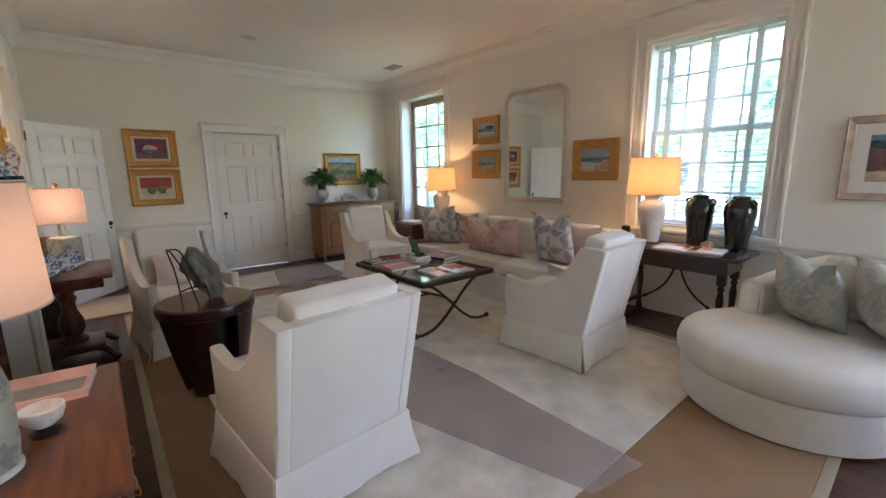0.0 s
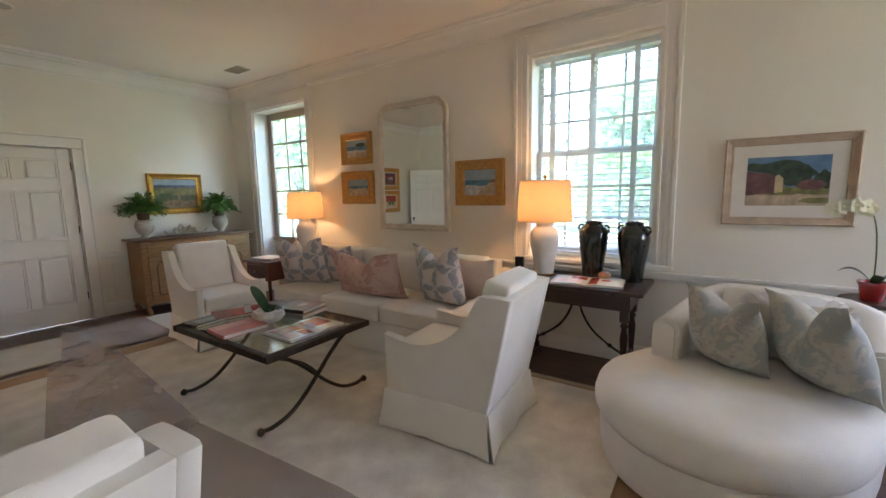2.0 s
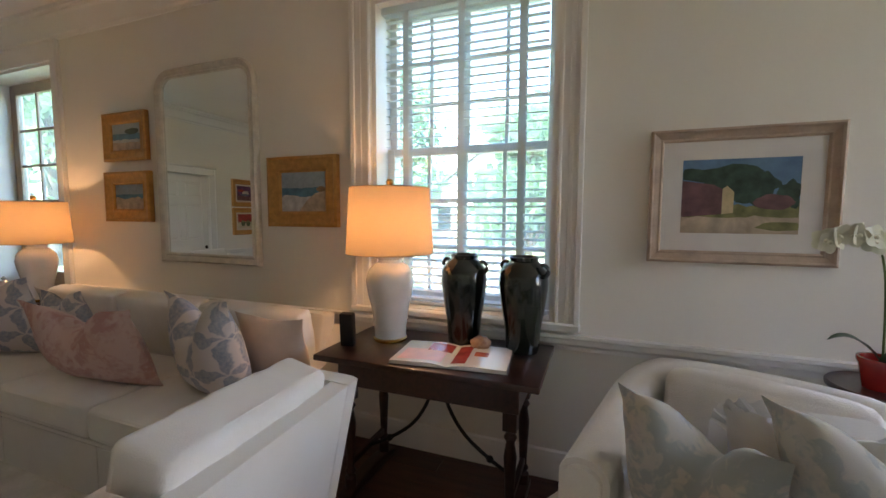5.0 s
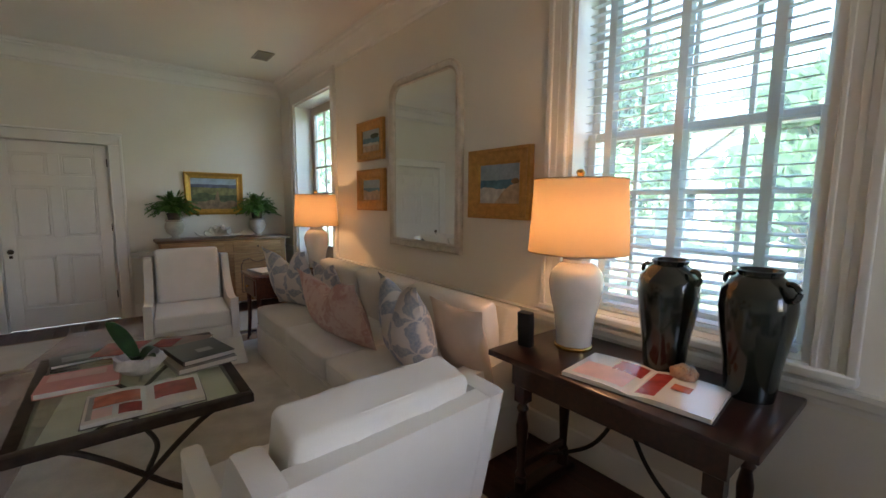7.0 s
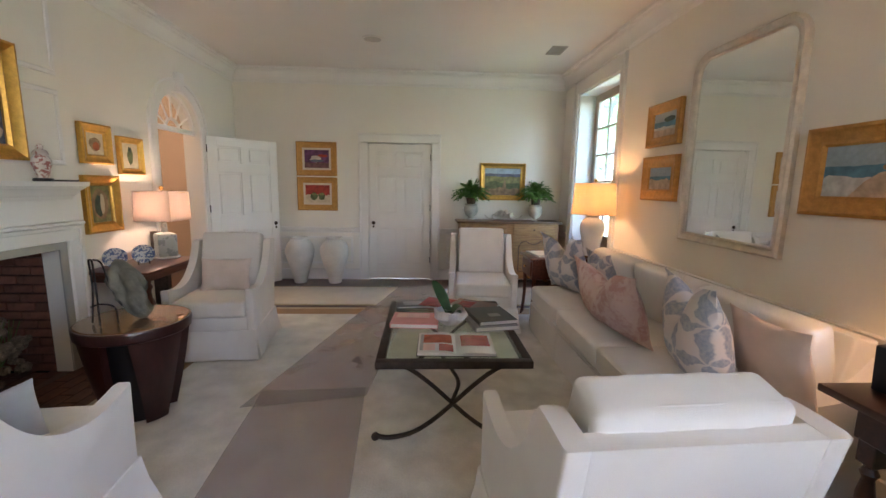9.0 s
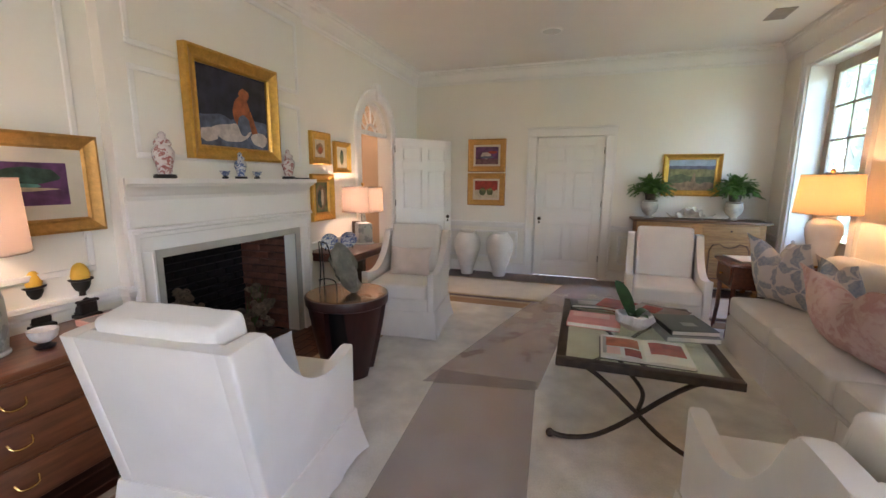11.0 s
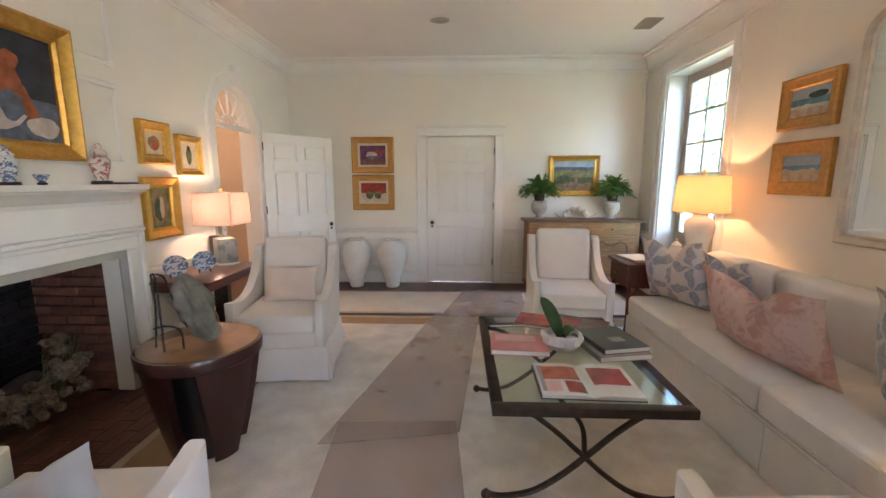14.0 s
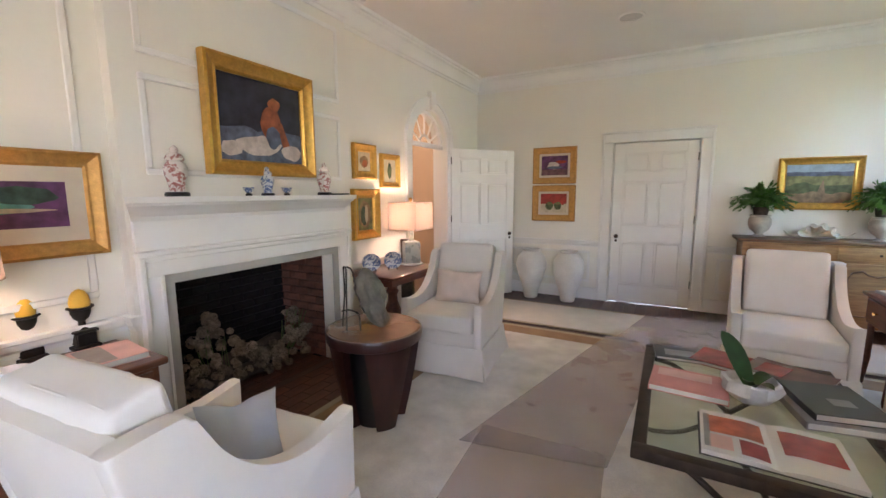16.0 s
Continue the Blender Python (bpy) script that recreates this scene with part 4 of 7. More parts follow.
strip("floor_protector", [(1.93, 2.12), (2.28, 2.06), (2.31, 3.3), (2.22, 4.64), (1.52, 4.60), (1.62, 3.2)], 0.028, "mauve cloth strip protecting the rug")
strip("floor_protector", [(1.46, 4.38), (2.24, 4.52), (2.44, 6.4), (2.40, 6.62), (1.98, 6.62), (1.90, 6.3)], 0.0325, "mauve cloth strip overlapping the next length")
strip("floor_protector", [(2.05, 6.55), (2.98, 6.60), (3.05, 7.6), (2.30, 7.6)], 0.037, "mauve cloth strip leading to the far door")


# ---- upholstery ----
def armchair(m, label, front=M_SLIP):
    """A slipcovered club chair with a raked box back, swooping arms and a skirt; faces +y."""
    c = thing("armchair", m, label, "armchair", "slipcovered armchairs")
    w = 0.335
    th = 0.062
    # arms: side panels that fall from a level wing at the back to a low dip and lift to the front corner
    side = smoothed([Vector((a, b, 0)) for a, b in ((0.325, 0.588), (0.24, 0.572), (0.15, 0.560), (0.06, 0.563), (-0.03, 0.585), (-0.11, 0.625), (-0.18, 0.68), (-0.24, 0.75), (-0.28, 0.82), (-0.315, 0.882), (-0.345, 0.893), (-0.42, 0.893), (-0.505, 0.887))], 4)
    outline = [(p.x, p.y) for p in side] + [(-0.367, 0.235), (0.318, 0.235)]
    for a, b in ((-w, -w + th), (w - th, w)):
        bm = B()
        prism(bm, outline, "x", a, b, 0.013, 3)
        part("arm", bm, front, c)
    # back
    bm = B()
    prism(bm, [(-0.503, 0.886), (-0.448, 0.892), (-0.285, 0.26), (-0.365, 0.235)], "x", -w + th - 0.008, w - th + 0.008, 0.012, 2)
    part("backrest", bm, front, c)
    bm = B()
    box(bm, -w + th - 0.006, w - th + 0.006, -0.30, 0.312, 0.235, 0.36, 0.015, 2)
    part("seat_frame", bm, front, c)
    # skirt: four flared panels with split, folded corners
    for k, (half, dist) in enumerate(((w, 0.318), (w, 0.367), (0.340, w), (0.340, w))):
        bm = B()
        n = 18
        fl = 0.052
        for i in range(n + 1):
            u = -1 + 2 * i / n
            ends = 0.45 + 0.55 * abs(u) ** 5
            wob = 0.005 * math.sin(u * 7 + k * 2) + 0.003 * math.sin(u * 17 + k)
            for z, o in ((0.245, 0.003), (0.238, 0.007), (0.14, 0.020 + wob * 0.5), (0.010, fl * ends + wob)):
                for dd in (0.0, 0.008):
                    x = u * (half + o * 0.7)
                    q = {0: (x, dist + o + dd - 0.004), 1: (x, -dist - o - dd + 0.004), 2: (-dist - o - dd + 0.004, x - 0.025), 3: (dist + o + dd - 0.004, x - 0.025)}[k]
                    bm.verts.new((q[0], q[1], z))
        bm.verts.ensure_lookup_table()
        V = bm.verts
        for i in range(n):
            a, b = i * 8, (i + 1) * 8
            for j in (0, 2, 4):
                bm.faces.new((V[a + j], V[b + j], V[b + j + 2], V[a + j + 2]))
                bm.faces.new((V[a + j + 1], V[a + j + 3], V[b + j + 3], V[b + j + 1]))
            bm.faces.new((V[a + 6], V[b + 6], V[b + 7], V[a + 7]))
            bm.faces.new((V[a], V[a + 1], V[b + 1], V[b]))
        for a in (0, n * 8):
            for j in (0, 2, 4):
                bm.faces.new((V[a + j], V[a + j + 2], V[a + j + 3], V[a + j + 1]))
        part("skirt", bm, front, c, "", 60)
    # cushions
    cm = M_SLIP2 if front is M_SLIP else front
    iw = 2 * (w - th)
    bm = B()
    soft_box(bm, iw - 0.008, 0.60, 0.135, 12, 0.10, 9, 2, 0.004, pose(0, 0.045, 0.355))
    sc = part("seat_cushion", bm, cm, c, "", 180)
    bm = B()
    for z in (0.380, 0.468):
        loop = [Vector(((iw / 2 - 0.012) * math.copysign(abs(math.cos(a)) ** 0.16, math.cos(a)), 0.045 + 0.294 * math.copysign(abs(math.sin(a)) ** 0.16, math.sin(a)), z)) for a in np.linspace(0, 2 * math.pi, 61)]
        tube(bm, loop, 0.005, 6)
    part("piping", bm, cm, sc)
    at = pose(0, -0.225, 0.485, 103, 0, 0) @ pose(0, 0.245, -0.02)
    bm = B()
    t = bmesh.new()
    soft_box(t, iw - 0.045, 0.50, 0.150, 11, 0.10, 21, 5, 0.006)
    # creases gathered along the top and bottom edges of the cushion
    for v in t.verts:
        e = max(0.0, abs(v.co.y) / 0.25 - 0.55) / 0.45
        v.co.z += 0.010 * e * noise.noise(Vector((v.co.x * 16, 2.0 if v.co.y > 0 else 5.0, 0))) * (1 if v.co.z > 0.075 else -1)
        v.co = at @ v.co
    add(bm, t)
    bc = part("back_cushion", bm, cm, c, "", 180)
    bm = B()
    for d in (0.026, 0.124):
        loop = [at @ Vector(((iw / 2 - 0.027) * math.copysign(abs(math.cos(a)) ** 0.14, math.cos(a)), 0.246 * math.copysign(abs(math.sin(a)) ** 0.14, math.sin(a)), d)) for a in np.linspace(0, 2 * math.pi, 61)]
        tube(bm, loop, 0.005, 6)
    part("piping", bm, cm, bc)
    return c


RZ = 0.026
armchair(pose(1.098, 3.222, RZ, 0, 0, 5.5), "white linen slipcovered armchair seen beside the hearth")
armchair(pose(3.22, 3.178, RZ, 0, 0, 3), "white linen slipcovered armchair near the window console")
armchair(pose(0.895, 5.42, RZ, 0, 0, 187), "oatmeal linen slipcovered armchair by the pedestal table", M_GREYLIN)
armchair(pose(3.23, 6.08, RZ, 0, 0, 175), "white linen slipcovered armchair before the sideboard")


def pillow(name, m, w, h, t, material, label, chop=0.22, seed=0, group=""):
    bm = B()
    throw_pillow(bm, w, h, t, chop, seed)
    ob = solid(name, bm, material, label, "pillow", group, "", 60)
    ob.matrix_world = m
    return ob


pillow("lumbar_pillow", pose(0.90, 5.46, 0.50, 16, 0, 187), 0.42, 0.30, 0.14, M_BLUSH, "blush pink lumbar pillow on the oatmeal armchair", 0, 1)
pillow("throw_pillow", pose(1.235, 3.215, 0.486, 30, 0, -118), 0.27, 0.275, 0.13, M_PALEBLUE, "pale blue grey pillow on the armchair by the hearth", 0.06, 2)


def sofa():
    """Three-seat sofa with its back to the east wall; x runs along its length, front towards -y in its own axes."""
    s = thing("sofa", pose(4.16, 4.66, RZ - 0.02, 0, 0, -90), "long white linen three seat sofa with skirt", "sofa")
    L, D = 1.24, 0.44
    bm = B()
    box(bm, -L, L, -D, D, 0.02, 0.30, 0.012, 2)
    part("base", bm, M_SLIP, s)
    for i in range(3):
        bm = B()
        x0 = -L + i * (2 * L) / 3
        box(bm, x0 + 0.004, x0 + 2 * L / 3 - 0.004, -D - 0.010, -D, 0.02, 0.285, 0.003)
        part("skirt", bm, M_SLIP, s)
    out = smoothed([Vector((a, b, 0)) for a, b in ((-D, 0.50), (-D + 0.10, 0.525), (-0.1, 0.54), (0.2, 0.57), (0.36, 0.64), (D, 0.74))], 4)
    for a, b in ((L - 0.12, L),):
        bm = B()
        prism(bm, [(p.x, p.y) for p in out] + [(D, 0.28), (-D, 0.28)], "x", a, b, 0.03, 3)
        part("arm", bm, M_SLIP, s)
    bm = B()
    prism(bm, [(D, 0.28), (D + 0.03, 0.80), (D - 0.10, 0.82), (D - 0.20, 0.28)], "x", -L, L - 0.10, 0.03, 3)
    part("backrest", bm, M_SLIP, s)
    cw = (2 * L - 0.125) / 3
    for i in range(3):
        x = -L + 0.002 + (i + 0.5) * cw
        bm = B()
        soft_box(bm, cw - 0.006, 0.72, 0.17, 10, 0.10, 9, 10 + i, 0.004, pose(x, -0.09, 0.295))
        c = part("seat_cushion", bm, M_SLIP2, s, "", 180)
        bm = B()
        for z in (0.325, 0.44):
            tube(bm, [Vector((x + (cw / 2 - 0.006) * math.copysign(abs(math.cos(a)) ** 0.2, math.cos(a)), -0.09 + 0.356 * math.copysign(abs(math.sin(a)) ** 0.2, math.sin(a)), z)) for a in np.linspace(0, 2 * math.pi, 41)], 0.006, 6)
        part("piping", bm, M_SLIP, c)
        bm = B()
        soft_box(bm, cw - 0.01, 0.44, 0.14, 7, 0.16, 9, 20 + i, 0.006, pose(x, 0.30, 0.45, 100, 0, 0) @ pose(0, 0.20, -0.06))
        part("back_cushion", bm, M_SLIP2, s, "", 180)
    return s


sofa()
PG = "sofa pillows"
pillow("throw_pillow", pose(4.05, 5.71, 0.455, 17, 0, -70), 0.60, 0.58, 0.21, M_BLUEPRINT, "blue flower print square pillow on the sofa", 0.32, 3, PG)
pillow("throw_pillow", pose(4.00, 4.64, 0.455, 19, 0, -86), 0.87, 0.50, 0.21, M_PINKPRINT, "faded pink ikat long pillow on the sofa", 0.26, 4, PG)
pillow("throw_pillow", pose(4.06, 3.82, 0.465, 13, 0, -100), 0.54, 0.57, 0.23, M_BLUEPRINT, "blue flower print pillow near the sofa arm", 0.30, 5, PG)
pillow("throw_pillow", pose(4.22, 5.28, 0.465, 15, 0, -90), 0.50, 0.48, 0.15, M_BLUEPRINT, "blue flower print pillow tucked behind the pink pillow", 0.12, 6, PG)
pillow("throw_pillow", pose(4.27, 3.61, 0.465, 14, 0, -92), 0.46, 0.44, 0.15, M_BLUSH, "plain blush pillow in the sofa corner", 0, 7, PG)


def chaise():
    c = thing("round_chaise", pose(3.53, 1.77, 0.004, 0, 0, -17), "ivory boucle round fronted lounge chair with curved back", "lounge chair")
    RX, RY, XBK = 0.60, 0.58, 1.0

    def outline(k, n=28):
        """Half-round front towards -x, straight sides to the back."""
        pts = [(-k * RX * math.cos(a), k * RY * math.sin(a)) for a in np.linspace(-math.pi / 2, math.pi / 2, n)]
        return pts + [(0.22, 0.53 * k), (0.5, 0.455 * k), (XBK - 0.16, 0.40 * k), (XBK, 0.24 * k), (XBK, -0.36 * k), (XBK - 0.16, -0.55 * k), (0.5, -0.61 * k), (0.22, -0.61 * k)]

    def loft(rings):
        bm = B()
        R = [[bm.verts.new((x, y, z)) for x, y in outline(k)] for k, z in rings]
        n = len(R[0])
        for a, b in zip(R, R[1:]):
            for i in range(n):
                bm.faces.new((a[i], a[(i + 1) % n], b[(i + 1) % n], b[i]))
        bm.faces.new(R[0])
        bm.faces.new(R[-1][::-1])
        return bm

    part("base", loft([(0.90, 0.0), (0.945, 0.02), (0.965, 0.10), (0.975, 0.20), (0.955, 0.245), (0.93, 0.25)]), M_BOUCLE, c)
    bm = loft([(0.93, 0.25), (0.985, 0.262), (1.02, 0.30), (1.025, 0.345), (1.0, 0.395), (0.95, 0.428), (0.85, 0.447), (0.65, 0.457), (0.35, 0.46)])
    part("seat_cushion", bm, M_BOUCLE, c, "", 70)
    # wrap-around back and arms
    bm = B()
    cen = [(0.30, -0.545), (0.50, -0.535), (0.78, -0.47), (0.88, -0.28), (0.91, -0.04), (0.88, 0.20), (0.76, 0.31), (0.45, 0.33), (0.12, 0.33)]
    P = smoothed([Vector((x, y, 0)) for x, y in cen], 6)
    prof_n = 14
    prev = None
    for i, p in enumerate(P):
        d = (P[min(i + 1, len(P) - 1)] - P[max(i - 1, 0)]).normalized()
        nrm = Vector((-d.y, d.x, 0))
        s = math.sin(math.pi * i / (len(P) - 1))
        top = 0.69 + 0.12 * min(1, s * 1.15) ** 1.4
        th = 0.075
        ring = []
        for j in range(prof_n):
            if j == 0:
                ring.append(bm.verts.new(p + nrm * th + Vector((0, 0, 0.20))))
            elif j == prof_n - 1:
                ring.append(bm.verts.new(p - nrm * th + Vector((0, 0, 0.20))))
            else:
                a = math.pi * (j - 1) / (prof_n - 3)
                ring.append(bm.verts.new(p + nrm * th * math.cos(a) + Vector((0, 0, top - 0.06 + 0.06 * math.sin(a)))))
        if prev:
            for j in range(prof_n - 1):
                bm.faces.new((prev[j], prev[j + 1], ring[j + 1], ring[j]))
            bm.faces.new((prev[-1], prev[0], ring[0], ring[-1]))
        else:
            bm.faces.new(ring)
        prev = ring
    bm.faces.new(prev[::-1])
    ends = [e for f in bm.faces if len(f.verts) == prof_n for e in f.edges]
    bmesh.ops.bevel(bm, geom=ends, offset=0.02, segments=2, affect="EDGES")
    part("backrest", bm, M_BOUCLE, c, "", 60)
    bm = B()
    soft_box(bm, 0.16, 0.60, 0.36, 6, 0.1, 8, 31, 0.008, pose(0.72, -0.08, 0.455, 0, 8, 0))
    part("back_cushion", bm, M_BOUCLE, c)
    return c


chaise()
CG = "lounge chair pillows"
pillow("throw_pillow", pose(3.83, 1.71, 0.462, 20, 3, -130), 0.43, 0.47, 0.27, M_GREYPRINT, "grey green damask pillow slumped on the lounge chair", 0.26, 8, CG)
pillow("throw_pillow", pose(3.74, 1.29, 0.462, 22, -3, -150), 0.50, 0.50, 0.27, M_GREYPRINT, "grey green damask pillow leaning in the lounge chair", 0.30, 9, CG)

rp = pillow("ruffled_pillow", pose(4.02, 1.42, 0.462, 20, 0, -104), 0.44, 0.42, 0.16, M_SLIP2, "white pillow with a ruffled edge on the lounge chair", 0.12, 12, CG)
bm = B()
ring = []
for k in range(97):
    a = 2 * math.pi * k / 96
    cx, cz = math.copysign(abs(math.cos(a)) ** 0.4, math.cos(a)), math.copysign(abs(math.sin(a)) ** 0.4, math.sin(a))
    w = 0.014 * math.sin(k * 1.7)
    ring.append((bm.verts.new((cx * 0.20, 0.0, 0.21 + cz * 0.19)), bm.verts.new((cx * 0.25, w, 0.21 + cz * 0.24))))
for a, b in zip(ring, ring[1:]):
    bm.faces.new((a[0], b[0], b[1], a[1]))
bmesh.ops.solidify(bm, geom=bm.faces[:], thickness=0.003)
part("ruffle", bm, M_SLIP2, rp)

# ---- coffee table ----
ct = thing("coffee_table", pose(2.79, 4.515, 0.0), "glass topped coffee table on dark iron crossed legs", "coffee table")
hx, hy, zt = 0.42, 0.58, 0.536
bm = B()
for a, b, c, d in ((-hx, hx, -hy, -hy + 0.05), (-hx, hx, hy - 0.05, hy), (-hx, -hx + 0.05, -hy + 0.05, hy - 0.05), (hx - 0.05, hx, -hy + 0.05, hy - 0.05)):
    box(bm, a, b, c, d, zt - 0.042, zt, 0.004, 2)
part("top_frame", bm, M_IRON, ct)
bm = B()
box(bm, -hx + 0.046, hx - 0.046, -hy + 0.046, hy - 0.046, zt - 0.012, zt - 0.001)
part("glass_top", bm, M_TABLEGLASS, ct, "green tinted glass").visible_shadow = False
for y in (-hy + 0.10, hy - 0.10):
    for sg in (1, -1):
        bm = B()
        pts = [(sg * -0.39, y, zt - 0.045), (sg * -0.26, y, zt - 0.075), (sg * -0.14, y, zt - 0.16), (sg * -0.02, y + 0.001 * sg, 0.265), (sg * 0.10, y, 0.155), (sg * 0.22, y, 0.075), (sg * 0.34, y, 0.045), (sg * 0.41, y, 0.05), (sg * 0.435, y, 0.068)]
        tube(bm, smoothed(pts, 6), 0.016, 8, 0.75)
        bmesh.ops.create_icosphere(bm, subdivisions=2, radius=0.024, matrix=pose(sg * 0.432, y, 0.050))
        part("leg", bm, M_IRON, ct)
for pts in ([(0, -hy + 0.10, 0.262), (0.05, -0.25, 0.262), (0, 0, 0.262), (-0.05, 0.25, 0.262), (0, hy - 0.10, 0.262)],):
    bm = B()
    tube(bm, smoothed(pts, 6), 0.012, 8)
    part("stretcher", bm, M_IRON, ct)
ZT = zt


def closed_book(m, w, d, h, cover, label, extra=None, extra_mat=None):
    b = thing("book", m, label, "book")
    bm = B()
    box(bm, -w / 2 + 0.004, w / 2 - 0.004, -d / 2 + 0.004, d / 2 - 0.004, 0.003, h - 0.003)
    part("page_block", bm, M_PAPER, b)
    bm = B()
    box(bm, -w / 2, w / 2, -d / 2, d / 2, 0, 0.003, 0.001)
    box(bm, -w / 2, w / 2, -d / 2, d / 2, h - 0.003, h, 0.001)
    box(bm, -w / 2 - 0.002, -w / 2 + 0.003, -d / 2, d / 2, 0.0005, h - 0.0005)
    part("cover", bm, cover, b)
    for i, (a, c, e, f) in enumerate(extra or ()):
        bm = B()
        box(bm, a * w, c * w, e * d, f * d, h, h + 0.0008)
        part("print", bm, extra_mat, b)
    return b


def open_book(m, w, d, pics, label):
    """An open picture book: two curved stacks of pages with printed areas."""
    b = thing("open_book", m, label, "book")

    def page_z(u):
        return 0.010 + 0.014 * math.sin(min(1, abs(u) * 2.4) * math.pi * 0.5) * (1 - 0.45 * abs(u))

    for sg, nm in ((-1, "page_block"), (1, "page_block")):
        bm = B()
        n = 12
        for i in range(n + 1):
            u = i / n
            for y in (-d / 2, d / 2):
                bm.verts.new((sg * u * w / 2, y, 0.002))
                bm.verts.new((sg * u * w / 2, y, page_z(u)))
        bm.verts.ensure_lookup_table()
        V = bm.verts
        for i in range(n):
            a, c = i * 4, i * 4 + 4
            bm.faces.new((V[a], V[c], V[c + 2], V[a + 2]))
            bm.faces.new((V[a + 1], V[a + 3], V[c + 3], V[c + 1]))
            bm.faces.new((V[a], V[a + 1], V[c + 1], V[c]))
            bm.faces.new((V[a + 2], V[c + 2], V[c + 3], V[a + 3]))
        bm.faces.new((V[0], V[2], V[3], V[1]))
        bm.faces.new((V[n * 4], V[n * 4 + 1], V[n * 4 + 3], V[n * 4 + 2]))
        part(nm, bm, M_GLOSSPAGE, b)
    bm = B()
    box(bm, -w / 2 - 0.006, w / 2 + 0.006, -d / 2 - 0.005, d / 2 + 0.005, 0, 0.003)
    part("cover", bm, M_DKBOOK, b)
    for u0, u1, v0, v1, mt in pics:
        bm = B()
        n = 8
        vs = []
        for i in range(n + 1):
            u = u0 + (u1 - u0) * i / n
            vs.append([bm.verts.new((u * w / 2, v * d / 2, page_z(u) + 0.0012)) for v in (v0, v1)])
        for a, c in zip(vs, vs[1:]):
            bm.faces.new((a[0], c[0], c[1], a[1]))
        part("print", bm, mt, b)
    return b


open_book(pose(2.81, 4.16, ZT, 0, 0, -2), 0.43, 0.31, [(-0.88, -0.10, -0.1, 0.75, M_RUST), (-0.88, -0.55, -0.80, -0.2, M_PALEPINK), (-0.45, -0.08, -0.85, -0.2, M_REDPRINT), (0.14, 0.90, -0.35, 0.72, M_REDPRINT), (-0.95, -0.86, -0.8, 0.8, M_GREYBK)], "open picture book with red photographs on the glass table")
closed_book(pose(2.57, 4.57, ZT, 0, 0, -4), 0.31, 0.25, 0.028, M_PINKBK, "pink covered book on the coffee table", [(-0.42, 0.30, 0.05, 0.40)], M_PALEPINK)
closed_book(pose(3.07, 4.56, ZT, 0, 0, 10), 0.29, 0.33, 0.03, M_GREYBK, "grey picture book under a darker one")
closed_book(pose(3.08, 4.58, ZT + 0.03, 0, 0, 12), 0.26, 0.31, 0.028, M_DKBOOK, "charcoal picture book stacked on the glass table", [(-0.1, 0.2, -0.2, 0.0)], M_GREYBK)
closed_book(pose(3.00, 4.90, ZT, 0, 0, -28), 0.33, 0.26, 0.022, M_BRBOOK, "brown patterned picture book on the coffee table", [(-0.35, 0.0, -0.3, 0.3)], M_REDPRINT)
closed_book(pose(2.77, 4.97, ZT, 0, 0, -20), 0.30, 0.24, 0.02, M_REDPRINT, "dark red magazine on the coffee table")
closed_book(pose(2.54, 4.97, ZT, 0, 0, 6), 0.24, 0.18, 0.018, M_DKBOOK, "small dark book at the table end", [(-0.3, 0.3, -0.3, 0.2)], M_GREYBK)


def rough_bowl(bm, r, h, seed):
    t = bmesh.new()
    lathe(t, [(r * 0.45, 0), (r * 0.75, h * 0.12), (r, h * 0.5), (r * 0.95, h * 0.95), (r * 0.82, h), (r * 0.75, h * 0.7), (0.01, h * 0.55)], 22)
    for v in t.verts:
        n = noise.noise(Vector(v.co) * 22 + Vector((seed, 0, 0)))
        v.co.x *= 1 + 0.28 * n
        v.co.y *= 1 + 0.28 * n
        if v.co.z > h * 0.4:
            v.co.z += 0.018 * n
    add(bm, t)


pl = thing("potted_orchid", pose(2.80, 4.55, ZT), "broad orchid leaf in a rough white quartz bowl", "plant")
bm = B()
rough_bowl(bm, 0.108, 0.095, 3)
part("bowl", bm, M_QUARTZ, pl)


def strap_leaf(bm, base, tip, sag, w, fold=0.25, n=10, side=None):
    base, tip = Vector(base), Vector(tip)
    d = (tip - base)
    s = d.cross(Vector((0, 0, 1)))
    s = side or (s.normalized() if s.length > 1e-4 else Vector((1, 0, 0)))
    prev = None
    for i in range(n + 1):
        t = i / n
        p = base + d * t + Vector((0, 0, sag * 4 * t * (1 - t)))
        k = w * (math.sin(math.pi * min(1, 0.08 + t * 0.92)) ** 0.6) * (1 if t < 0.99 else 0.05)
        row = [bm.verts.new(p - s * k + Vector((0, 0, fold * k))), bm.verts.new(p), bm.verts.new(p + s * k + Vector((0, 0, fold * k)))]
        if prev:
            bm.faces.new((prev[0], prev[1], row[1], row[0]))
            bm.faces.new((prev[1], prev[2], row[2], row[1]))
        prev = row


for tip, sag, w in (((-0.12, 0.02, 0.29), 0.02, 0.036), ((0.09, 0.05, 0.10), 0.03, 0.034), ((0.07, -0.07, 0.09), 0.02, 0.03), ((-0.03, -0.06, 0.10), 0.02, 0.022)):
    bm = B()
    strap_leaf(bm, (0, 0, 0.05), tip, sag, w, 0.25, 10, Vector((0.85, -0.1, 0.5)) if tip[2] > 0.2 else None)
    part("leaf", bm, M_LEAFD, pl)


